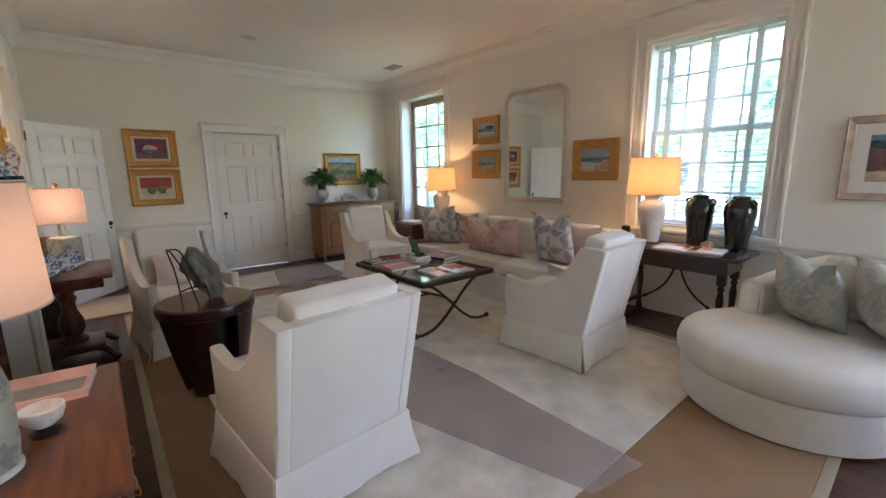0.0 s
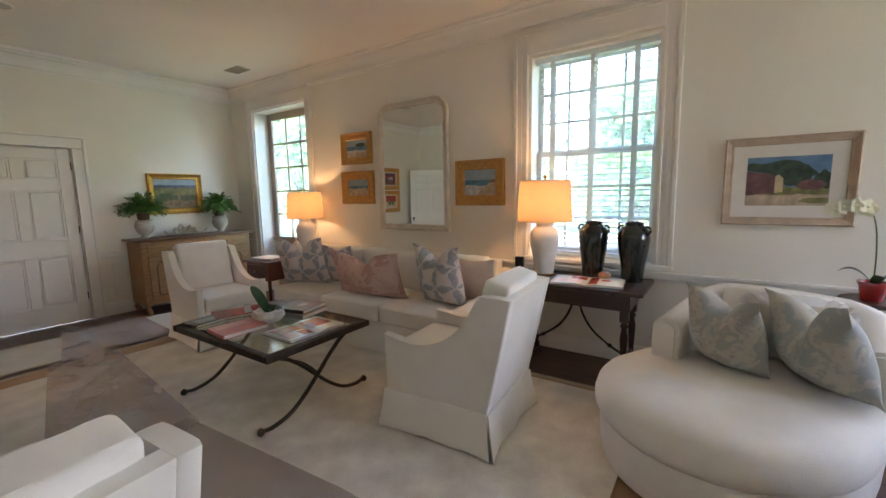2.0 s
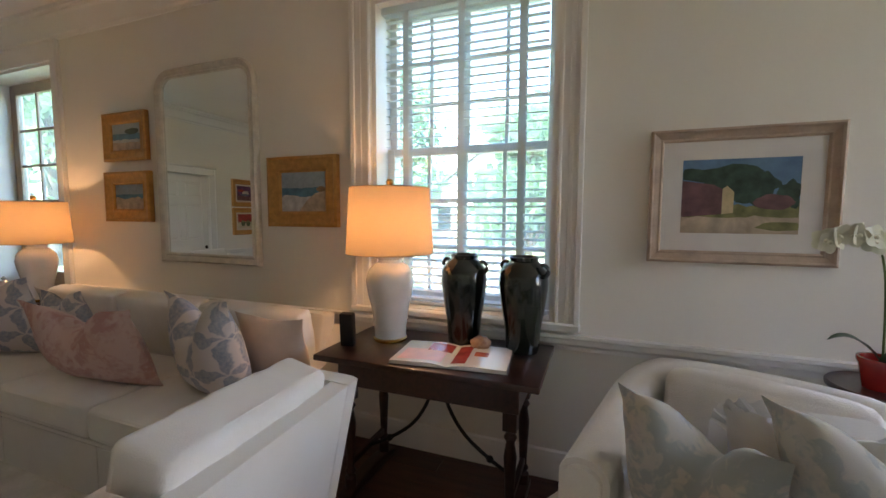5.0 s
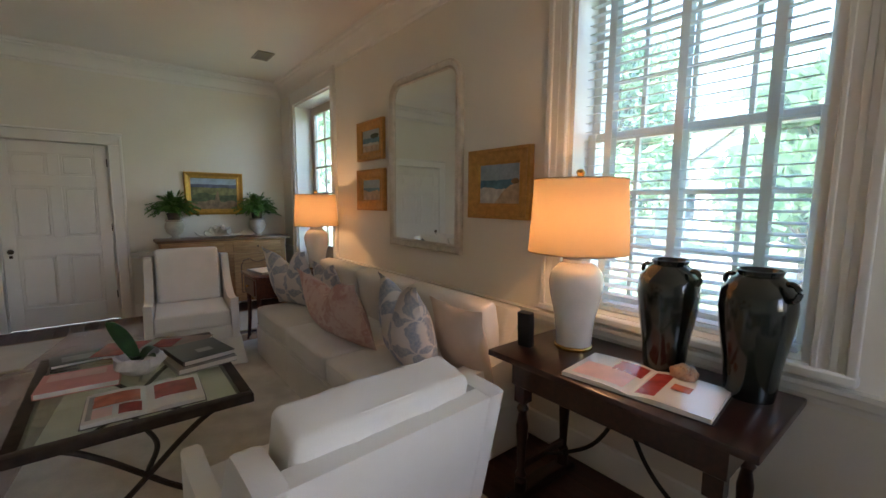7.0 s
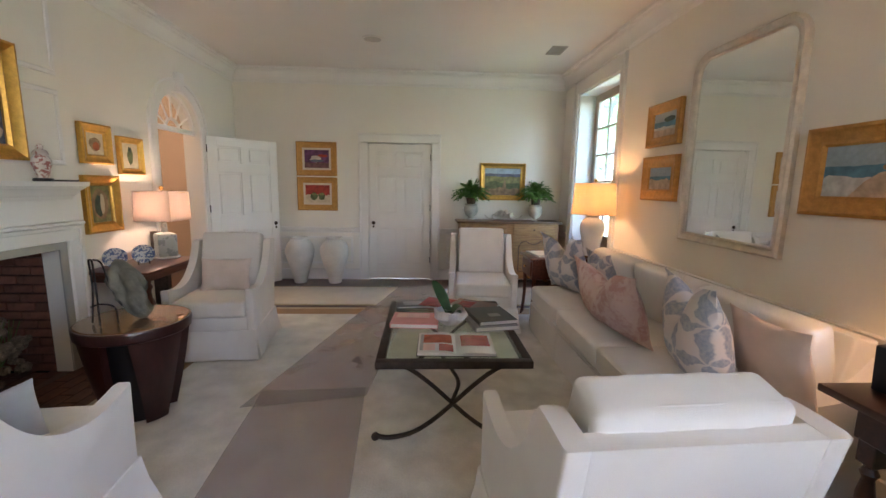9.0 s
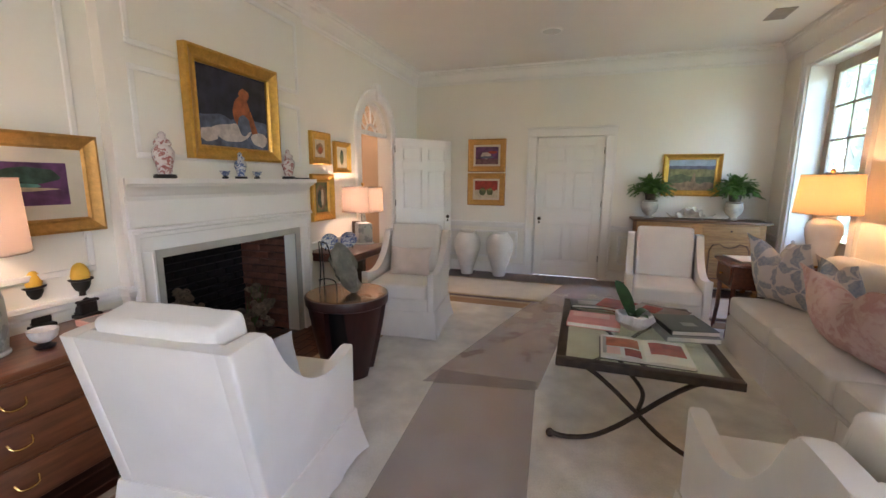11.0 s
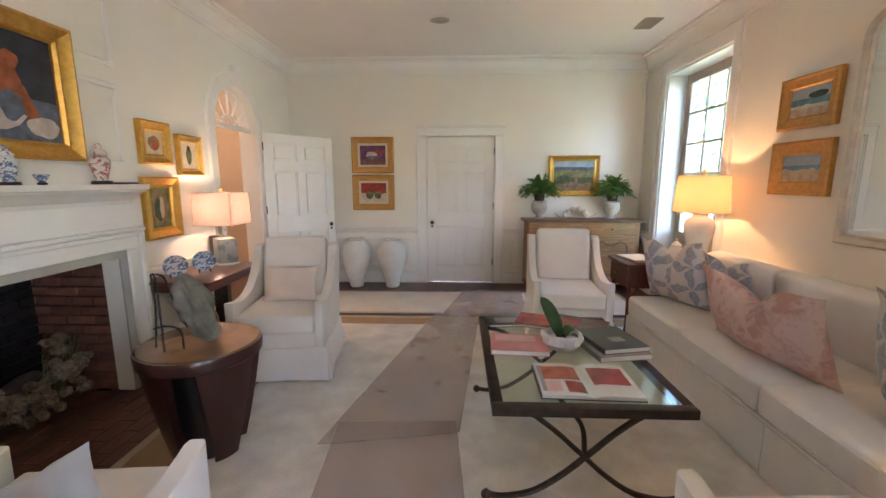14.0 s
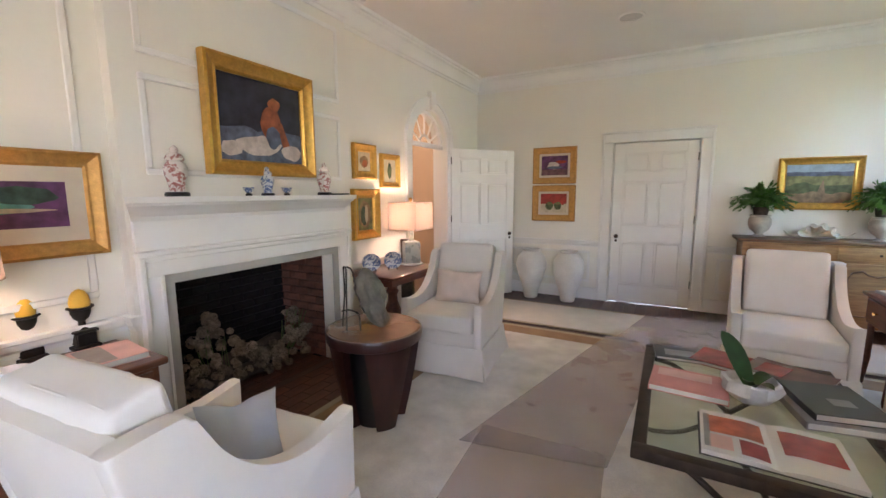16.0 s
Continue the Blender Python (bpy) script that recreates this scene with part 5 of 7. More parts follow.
# ---- drum table by the hearth, with the stone piece ----
dt = thing("drum_table", pose(0.88, 4.37, 0.012), "round dark drum table on tapered slab legs", "side table")
bm = B()
lathe(bm, [(0.285, 0.545), (0.292, 0.55), (0.297, 0.60), (0.292, 0.612)], 48)
part("top_rim", bm, M_ESPR, dt)
bm = B()
lathe(bm, [(0.286, 0.6125), (0.28, 0.618), (0.02, 0.619)], 48)
part("table_top", bm, M_DRUMTOP, dt, "bronze coloured round top")
for k in range(4):
    a = math.radians(45 + 90 * k + 12)
    bm = B()
    n = 8
    half = math.radians(31)
    vs = []
    for z, r in ((0.0, 0.175), (0.18, 0.215), (0.36, 0.25), (0.55, 0.28)):
        h2 = half * (0.62 + 0.38 * (z / 0.55))
        row = []
        for i in range(n + 1):
            q = a - h2 + 2 * h2 * i / n
            row.append((bm.verts.new((r * math.cos(q), r * math.sin(q), z)), bm.verts.new(((r - 0.05) * math.cos(q), (r - 0.05) * math.sin(q), z))))
        vs.append(row)
    for r0, r1 in zip(vs, vs[1:]):
        for i in range(n):
            bm.faces.new((r0[i][0], r0[i + 1][0], r1[i + 1][0], r1[i][0]))
            bm.faces.new((r0[i][1], r1[i][1], r1[i + 1][1], r0[i + 1][1]))
        for i in (0, n):
            bm.faces.new((r0[i][0], r1[i][0], r1[i][1], r0[i][1]))
    for row in (vs[0], vs[-1]):
        for i in range(n):
            bm.faces.new((row[i][0], row[i][1], row[i + 1][1], row[i + 1][0]))
    part("leg", bm, M_ESPR, dt)
# added black column that makes the gaps between the legs dark
bm = B()
lathe(bm, [(0.13, 0.0), (0.15, 0.3), (0.17, 0.545)], 24)
part("core", bm, M_BLACK, dt)
ZD = 0.632
bm = B()
bmesh.ops.create_icosphere(bm, subdivisions=4, radius=1.0)
for v in bm.verts:
    p = v.co.copy()
    q = Vector((p.x * 0.075, p.y * 0.065, p.z * 0.15))
    lean = 0.05 * (p.z + 1) ** 1.0
    g = noise.noise(p * 1.7 + Vector((4, 1, 2))) * 0.42 + noise.noise(p * 4.2) * 0.26 + noise.noise(p * 9.0) * 0.08
    q.x *= 1 + g
    q.y *= 1 + g
    q.x *= 1.0 - 0.25 * (p.z > 0.4) * (p.z - 0.4)
    v.co = (q + Vector((-lean, 0.0, 0.15))) * 1.2
stone = solid("carved_stone", bm, M_SCULPT, "grey green weathered carved stone piece on the drum table", "sculpture", "", "", 80)
stone.matrix_world = pose(0.94, 4.36, ZD)
es = thing("metal_stand", pose(0.78, 4.30, ZD), "thin black iron display stand beside the stone", "display stand")
for pts in ([(-0.05, -0.05, 0.005), (-0.06, -0.01, 0.20), (-0.09, 0.02, 0.36)], [(0.03, -0.10, 0.005), (-0.01, -0.05, 0.20), (-0.07, 0.02, 0.345), (-0.09, 0.02, 0.36)], [(-0.07, 0.03, 0.36), (-0.02, 0.02, 0.34), (0.03, 0.0, 0.22), (0.10, -0.02, 0.10)], [(-0.05, -0.05, 0.10), (0.02, -0.06, 0.12), (0.09, -0.06, 0.10), (0.10, -0.06, 0.005)]):
    bm = B()
    tube(bm, smoothed(pts, 5), 0.005, 6)
    part("rod", bm, M_BLACKIRON, es)


# ---- console under the window ----
def turned(bm, z0, z1, r, x, y):
    h = z1 - z0
    prof = [(r, 0), (r, 0.10), (r * 0.6, 0.12), (r * 0.95, 0.16), (r * 0.6, 0.20), (r * 0.75, 0.40), (r * 0.95, 0.62), (r * 0.6, 0.74), (r * 0.95, 0.78), (r * 0.6, 0.82), (r, 0.85), (r, 1)]
    lathe(bm, [(a, z0 + b * h) for a, b in prof], 16, pose(x, y, 0))


cs = thing("console_table", pose(4.38, 2.75, 0), "dark stained oak console table on splayed legs", "console table")
bm = B()
box(bm, -0.28, 0.28, -0.53, 0.53, 0.715, 0.745, 0.006, 2)
part("table_top", bm, M_OAKDK, cs)
bm = B()
box(bm, -0.21, 0.21, -0.44, 0.44, 0.585, 0.715, 0.003)
part("apron", bm, M_OAKDK, cs)
for sy in (-1, 1):
    for sx in (-1, 1):
        bm = B()
        turned(bm, 0.045, 0.585, 0.030, sx * 0.17, sy * 0.40)
        box(bm, sx * 0.17 - 0.03, sx * 0.17 + 0.03, sy * 0.40 - 0.03, sy * 0.40 + 0.03, 0.50, 0.585, 0.003)
        part("leg", bm, M_OAKDK, cs)
    bm = B()
    prism(bm, [(-0.24, 0), (-0.24, 0.035), (-0.12, 0.055), (0, 0.065), (0.12, 0.055), (0.24, 0.035), (0.24, 0)], "y", sy * 0.40 - 0.032, sy * 0.40 + 0.032, 0.004)
    part("foot", bm, M_OAKDK, cs)
    bm = B()
    tube(bm, smoothed([(0, sy * 0.02, 0.583), (0, sy * 0.06, 0.46), (0.0, sy * 0.14, 0.34), (0, sy * 0.27, 0.24), (0, sy * 0.40, 0.17)], 6), 0.009, 8)
    bmesh.ops.create_icosphere(bm, subdivisions=2, radius=0.018, matrix=pose(0, sy * 0.27, 0.24))
    part("iron_brace", bm, M_BLACKIRON, cs, "curved iron brace")
    bm = B()
    box(bm, -0.17, 0.17, sy * 0.40 - 0.012, sy * 0.40 + 0.012, 0.155, 0.19, 0.003)
    part("stretcher", bm, M_OAKDK, cs)
ZK = 0.745


def table_lamp(m, label, body_prof, body_mat, r0, r1, sz0, sz1, shade, base_mat=M_BRASS, facets=32, finial=True, sides=48):
    l = thing("table_lamp", m, label, "table lamp", "table lamps")
    bm = B()
    lathe(bm, [(body_prof[0][0] * 1.02, 0), (body_prof[0][0] * 1.08, 0.004), (body_prof[0][0] * 1.08, 0.014), (body_prof[0][0] * 0.96, 0.02)], 32)
    part("base_plate", bm, base_mat, l)
    bm = B()
    lathe(bm, [(r, z + 0.02) for r, z in body_prof], facets)
    part("body", bm, body_mat, l, "", 35)
    bm = B()
    top = body_prof[-1][1] + 0.02
    lathe(bm, [(0.010, top - 0.01), (0.010, top + 0.05), (0.017, top + 0.055), (0.017, top + 0.10)], 12)
    part("socket", bm, M_BRASS, l)
    bm = B()
    n, off = sides, math.pi / 4 if sides == 4 else 0.0
    rr = [(r0, sz0), (r0 - 0.5 * (r0 - r1), (sz0 + sz1) / 2), (r1, sz1)]
    t = bmesh.new()
    rings = [[t.verts.new((r * math.cos(2 * math.pi * i / n + off), r * math.sin(2 * math.pi * i / n + off), z)) for i in range(n)] for r, z in rr]
    for a, b in zip(rings, rings[1:]):
        for i in range(n):
            t.faces.new((a[i], a[(i + 1) % n], b[(i + 1) % n], b[i]))
    add(bm, t)
    sh = part("shade", bm, shade, l)
    for r, z in ((r0, sz0), (r1, sz1)):
        bm = B()
        tube(bm, [(r * math.cos(a + off), r * math.sin(a + off), z) for a in np.linspace(0, 2 * math.pi, n + 1)], 0.003, 5)
        part("trim_ring", bm, shade, sh)
    if finial:
        bm = B()
        lathe(bm, [(0.004, sz1 - 0.03), (0.004, sz1 + 0.012), (0.014, sz1 + 0.016), (0.02, sz1 + 0.032), (0.014, sz1 + 0.046), (0.002, sz1 + 0.05)], 14)
        for k in range(3):
            a = 2 * math.pi * k / 3
            tube(bm, [(0, 0, sz1 - 0.02), (r1 * math.cos(a), r1 * math.sin(a), sz1 - 0.004)], 0.0018, 5)
        part("finial", bm, M_BRASS, l)
    return l


GINGER = [(0.082, 0), (0.084, 0.05), (0.095, 0.14), (0.118, 0.24), (0.126, 0.30), (0.115, 0.35), (0.085, 0.385), (0.064, 0.395), (0.062, 0.41), (0.072, 0.42), (0.072, 0.435), (0.04, 0.45), (0.01, 0.46)]
table_lamp(pose(4.45, 3.05, ZK), "white ceramic jar lamp with a lit ivory drum shade", GINGER, M_CERAM, 0.228, 0.208, 0.465, 0.80, M_SHADE)


def amphora(m):
    v = thing("amphora_vase", m, "dark green glazed jar with two ring handles", "vase", "green glazed jars")
    bm = B()
    lathe(bm, [(0.075, 0), (0.080, 0.02), (0.088, 0.12), (0.108, 0.24), (0.118, 0.33), (0.112, 0.39), (0.082, 0.43), (0.066, 0.445), (0.072, 0.462), (0.064, 0.466), (0.056, 0.45), (0.05, 0.40)], 40)
    part("body", bm, M_GREEN, v)
    for sg in (-1, 1):
        bm = B()
        tube(bm, [(sg * (0.112 + 0.028 * math.sin(a)), 0, 0.405 + 0.028 * math.cos(a)) for a in np.linspace(-0.4, math.pi + 1.2, 16)], 0.010, 8)
        part("handle", bm, M_GREEN, v)
    return v


amphora(pose(4.53, 2.665, ZK, 0, 0, 70))
amphora(pose(4.52, 2.36, ZK, 0, 0, 62))
open_book(pose(4.30, 2.64, ZK, 0, 0, -84), 0.52, 0.30, [(-0.90, -0.12, -0.8, 0.2, M_PALEPINK), (-0.5, -0.05, 0.1, 0.85, M_REDPRINT), (0.05, 0.30, -0.8, 0.8, M_REDPRINT), (0.38, 0.62, -0.1, 0.3, M_RUST)], "open magazine with pink and red photographs on the console")
bm = B()
t = bmesh.new()
bmesh.ops.create_icosphere(t, subdivisions=3, radius=1)
for v in t.verts:
    g = noise.noise(v.co * 3) * 0.2
    v.co = Vector((v.co.x * 0.04 * (1 + g), v.co.y * 0.05 * (1 + g), (v.co.z + 1) * 0.036 * (1 + g)))
add(bm, t)
M_AGATE = pattern("banded_agate", (0.45, 0.24, 0.14), (0.22, 0.06, 0.035), (0.5, 0.36, 0.24), 26, rough=0.25, lo=0.4, hi=0.5)
ob = solid("agate_stone", bm, M_AGATE, "red brown banded agate stone on the console", "ornament", "", "", 80)
ob.matrix_world = pose(4.44, 2.55, ZK)
# plain block standing in for a dark carved statuette
bm = B()
box(bm, -0.022, 0.022, -0.035, 0.035, 0, 0.17, 0.006, 2)
ob = solid("dark_statuette", bm, M_BLACK, "small black upright block for a dark carved statuette on the console", "photo frame")
ob.matrix_world = pose(4.28, 3.20, ZK, 0, -4, 8)

# ---- end table and lamp ----
et = thing("end_table", pose(4.08, 6.22, 0), "dark red mahogany end table with a drawer", "end table")
bm = B()
box(bm, -0.36, 0.36, -0.24, 0.24, 0.70, 0.725, 0.006, 2)
part("table_top", bm, M_MAHOG, et)
bm = B()
box(bm, -0.33, 0.33, -0.21, 0.21, 0.50, 0.70, 0.003)
part("body", bm, M_MAHOG, et)
bm = B()
box(bm, -0.345, -0.33, -0.18, 0.18, 0.53, 0.68, 0.003)
dr = part("drawer", bm, M_MAHOG, et)
bm = B()
lathe(bm, [(0.006, 0), (0.006, 0.012), (0.013, 0.016), (0.012, 0.024), (0.003, 0.027)], 14, pose(-0.345, 0, 0.605, 0, -90, 0))
part("knob", bm, M_BRASS, dr)
for sx in (-1, 1):
    for sy in (-1, 1):
        bm = B()
        tube(bm, [(sx * 0.305, sy * 0.185, 0.70), (sx * 0.305, sy * 0.185, 0.50), (sx * 0.305, sy * 0.185, 0.25), (sx * 0.32, sy * 0.195, 0.05), (sx * 0.335, sy * 0.205, 0.0)], 0.022, 8, 1, 0.7)
        part("leg", bm, M_MAHOG, et)
table_lamp(pose(4.40, 6.14, 0.725), "white ceramic jar lamp with a glowing ivory shade", GINGER, M_CERAM, 0.225, 0.200, 0.455, 0.775, M_SHADE)
closed_book(pose(3.92, 6.24, 0.725, 0, 0, 8), 0.26, 0.34, 0.02, M_GREYBK, "pale magazine lying on the end table", [(-0.45, 0.45, -0.45, 0.45)], M_PAPER)
ob = thing("ginger_jar", pose(4.15, 6.02, 0.725), "small white lidded porcelain jar on the end table", "jar")
bm = B()
lathe(bm, [(0.045, 0), (0.06, 0.05), (0.07, 0.11), (0.05, 0.15), (0.035, 0.16)], 28)
part("body", bm, M_PORCW, ob)
bm = B()
lathe(bm, [(0.042, 0.16), (0.045, 0.17), (0.025, 0.195), (0.008, 0.205), (0.014, 0.22), (0.003, 0.235)], 24)
part("lid", bm, M_PORCW, ob)


# ---- chest in the recess, with lamp, candles, book and bowl ----
ch = thing("side_chest", pose(0.03, 2.98, 0), "polished walnut chest with a moulded top edge", "chest")
bm = B()
box(bm, -0.145, 0.36, -0.45, 0.45, 0.645, 0.68, 0.010, 3)
part("top", bm, M_CHEST, ch)
bm = B()
box(bm, -0.14, 0.325, -0.42, 0.42, 0.10, 0.645, 0.004)
part("body", bm, M_CHEST, ch)
for z0, z1 in ((0.12, 0.29), (0.305, 0.46), (0.475, 0.625)):
    bm = B()
    box(bm, 0.325, 0.34, -0.39, 0.39, z0, z1, 0.005, 2)
    d = part("drawer", bm, M_CHEST, ch)
    for y in (-0.24, 0.24):
        bm = B()
        tube(bm, smoothed([(0.34, y - 0.04, (z0 + z1) / 2 + 0.01), (0.358, y - 0.03, (z0 + z1) / 2 - 0.012), (0.36, y, (z0 + z1) / 2 - 0.02), (0.358, y + 0.03, (z0 + z1) / 2 - 0.012), (0.34, y + 0.04, (z0 + z1) / 2 + 0.01)], 4), 0.004, 6)
        part("handle", bm, M_BRASS, d)
for sx in (-0.085, 0.29):
    for sy in (-0.38, 0.38):
        bm = B()
        box(bm, sx - 0.045, sx + 0.045, sy - 0.045, sy + 0.045, 0, 0.10, 0.012, 2)
        part("foot", bm, M_CHEST, ch)
ZH = 0.68
FACET = [(0.075, 0), (0.082, 0.06), (0.085, 0.14), (0.083, 0.22), (0.07, 0.29), (0.035, 0.31), (0.022, 0.33), (0.018, 0.40)]
table_lamp(pose(0.09, 2.80, ZH), "faceted grey green ceramic lamp with a pink white shade", FACET, M_LAMPG, 0.195, 0.185, 0.44, 0.75, M_SHADEP, M_PORCW, 14)


def candle_urn(m):
    c = thing("candle_urn", m, "dark iron urn holding a yellow beeswax candle", "candle holder", "urn candles")
    bm = B()
    box(bm, -0.055, 0.055, -0.055, 0.055, 0, 0.02, 0.004)
    box(bm, -0.042, 0.042, -0.042, 0.042, 0.02, 0.085, 0.006)
    box(bm, -0.05, 0.05, -0.05, 0.05, 0.085, 0.10, 0.004)
    part("plinth", bm, M_BLACKIRON, c)
    bm = B()
    lathe(bm, [(0.03, 0.10), (0.016, 0.12), (0.014, 0.14), (0.03, 0.155), (0.04, 0.18), (0.042, 0.20), (0.055, 0.208), (0.055, 0.215), (0.03, 0.215)], 24)
    part("urn", bm, M_BLACKIRON, c)
    bm = B()
    lathe(bm, [(0.04, 0.215), (0.043, 0.235), (0.038, 0.265), (0.024, 0.29), (0.008, 0.30)], 22)
    part("candle", bm, M_CANDLE, c)
    return c


candle_urn(pose(-0.14, 3.10, ZH))
candle_urn(pose(-0.10, 3.29, ZH))
closed_book(pose(0.17, 3.28, ZH, 0, 0, 84), 0.24, 0.28, 0.03, M_PALEPINK, "pink and grey book on the walnut chest", [(-0.45, 0.0, -0.45, 0.45)], M_GREYBK)
bowl = thing("stone_bowl", pose(0.20, 2.95, ZH), "small white bowl on a dark stand", "bowl")
bm = B()
lathe(bm, [(0.035, 0), (0.04, 0.012), (0.022, 0.02), (0.025, 0.028)], 20)
part("stand", bm, M_BLACK, bowl)
bm = B()
lathe(bm, [(0.025, 0.028), (0.045, 0.045), (0.054, 0.07), (0.054, 0.085), (0.048, 0.085), (0.04, 0.055), (0.005, 0.045)], 28)
part("cup", bm, M_QUARTZ, bowl)

# ---- pedestal table with lamp and plates ----
pt = thing("pedestal_table", pose(0.12, 5.62, 0), "red mahogany flip top table on a turned pedestal", "side table")
bm = B()
box(bm, -0.30, 0.30, -0.40, 0.40, 0.695, 0.72, 0.008, 2)
part("table_top", bm, M_MAHOG, pt)
bm = B()
box(bm, -0.24, 0.24, -0.34, 0.34, 0.62, 0.695, 0.006)
part("apron", bm, M_MAHOG, pt)
bm = B()
lathe(bm, [(0.09, 0.14), (0.095, 0.17), (0.06, 0.20), (0.085, 0.26), (0.08, 0.32), (0.05, 0.40), (0.045, 0.46), (0.06, 0.50), (0.045, 0.53), (0.075, 0.60), (0.08, 0.62)], 28)
part("column", bm, M_MAHOG, pt)
bm = B()
box(bm, -0.19, 0.19, -0.19, 0.19, 0.085, 0.14, 0.012, 2)
part("plinth", bm, M_MAHOG, pt)
for sx in (-1, 1):
    for sy in (-1, 1):
        bm = B()
        tube(bm, smoothed([(sx * 0.12, sy * 0.12, 0.10), (sx * 0.19, sy * 0.19, 0.09), (sx * 0.23, sy * 0.23, 0.045), (sx * 0.26, sy * 0.26, 0.024)], 4), 0.032, 8, 1, 0.75)
        part("foot", bm, M_MAHOG, pt)
ZP = 0.72
SQUARE = [(0.108, 0), (0.11, 0.01), (0.11, 0.20), (0.10, 0.212), (0.034, 0.225), (0.030, 0.25), (0.026, 0.34), (0.014, 0.36)]
table_lamp(pose(0.15, 5.92, ZP), "square patterned ceramic lamp with a pink white shade", SQUARE, M_LAMPG, 0.235, 0.228, 0.36, 0.63, M_SHADEP, M_PORCW, 4, True, 4)


def plate(m, r):
    p = thing("display_plate", m, "blue and white porcelain plate on a stand", "plate", "display plates")
    bm = B()
    lathe(bm, [(0.004, 0.012), (r * 0.55, 0.010), (r * 0.62, 0.016), (r, 0.026), (r, 0.030), (r * 0.60, 0.021), (0.004, 0.017)], 32, pose(0, 0, r + 0.015, 100, 0, 0))
    part("dish", bm, M_PORCB, p)
    bm = B()
    for x in (-0.04, 0.04):
        tube(bm, [(x, -0.035, 0.03), (x, -0.03, 0.006), (x, 0.04, 0.006), (x * 0.5, 0.05, r * 1.3)], 0.004, 6)
    part("easel", bm, M_BLACKIRON, p)
    return p


plate(pose(0.06, 5.38, ZP, 0, 0, 40), 0.085)
plate(pose(0.16, 5.58, ZP, 0, 0, 35), 0.085)
bx = thing("wooden_box", pose(0.03, 6.10, 0), "dark leaning panel behind the lamp", "box")
bm = B()
box(bm, -0.12, 0.02, -0.03, 0.03, 0.0, 0.95, 0.005)
part("body", bm, M_BASKET, bx)

# ---- mantel ornaments ----
ZM = 1.432


def lidded_vase(m, s, material, label):
    v = thing("lidded_vase", m, label, "vase", "mantel vases")
    bm = B()
    lathe(bm, [(0.055 * s, 0), (0.06 * s, 0.006 * s), (0.055 * s, 0.022 * s), (0.04 * s, 0.024 * s)], 20)
    part("stand", bm, M_BLACK, v)
    bm = B()
    lathe(bm, [(0.034 * s, 0.024 * s), (0.04 * s, 0.06 * s), (0.056 * s, 0.12 * s), (0.058 * s, 0.15 * s), (0.044 * s, 0.175 * s), (0.034 * s, 0.185 * s)], 8 if s > 0.9 else 20)
    part("body", bm, material, v)
    bm = B()
    lathe(bm, [(0.042 * s, 0.185 * s), (0.046 * s, 0.195 * s), (0.036 * s, 0.215 * s), (0.018 * s, 0.228 * s), (0.022 * s, 0.245 * s), (0.006 * s, 0.262 * s)], 16)
    part("lid", bm, material, v)
    return v


lidded_vase(pose(0.03, 3.735, ZM), 1.06, M_PORCR, "red flowered white porcelain jar on a dark stand")
lidded_vase(pose(0.03, 4.86, ZM), 0.95, M_PORCR, "red flowered white porcelain jar with a lid")
lidded_vase(pose(0.035, 4.325, ZM), 0.74, M_PORCB, "small blue and white lidded porcelain jar")
for y in (4.175, 4.48):
    c = thing("tea_bowl", pose(0.04, y, ZM), "tiny blue porcelain tea bowl on a dark foot", "bowl", "mantel tea bowls")
    bm = B()
    lathe(bm, [(0.02, 0), (0.022, 0.012), (0.012, 0.016), (0.014, 0.02)], 16)
    part("stand", bm, M_BLACK, c)
    bm = B()
    lathe(bm, [(0.014, 0.02), (0.028, 0.034), (0.035, 0.055), (0.032, 0.055), (0.02, 0.034), (0.004, 0.03)], 20)
    part("cup", bm, M_PORCB, c)
bm = B()
box(bm, -0.03, 0.03, -0.12, 0.12, 0, 0.012, 0.003)
ob = solid("black_tray", bm, M_BLACK, "thin black tray at the mantel end", "tray")
ob.matrix_world = pose(0.03, 5.00, ZM)


# ---- pictures ----
def flat(name, col, var=0.25, scale=14, rough=0.5):
    return mat(name, col, rough, var, scale, 0.15, 60, 0.25)


def wobble(cx, cy, rx, ry, seed, n=22, rough=0.25):
    """An irregular brushed patch about a middle."""
    return [(cx + rx * math.cos(a) * (1 + rough * noise.noise(Vector((math.cos(a) * 1.5 + seed * 3.7, math.sin(a) * 1.5, seed)))), cy + ry * math.sin(a) * (1 + rough * noise.noise(Vector((math.cos(a) * 1.5 - seed, math.sin(a) * 1.5 + seed * 2.1, 7))))) for a in [2 * math.pi * k / n for k in range(n)]]


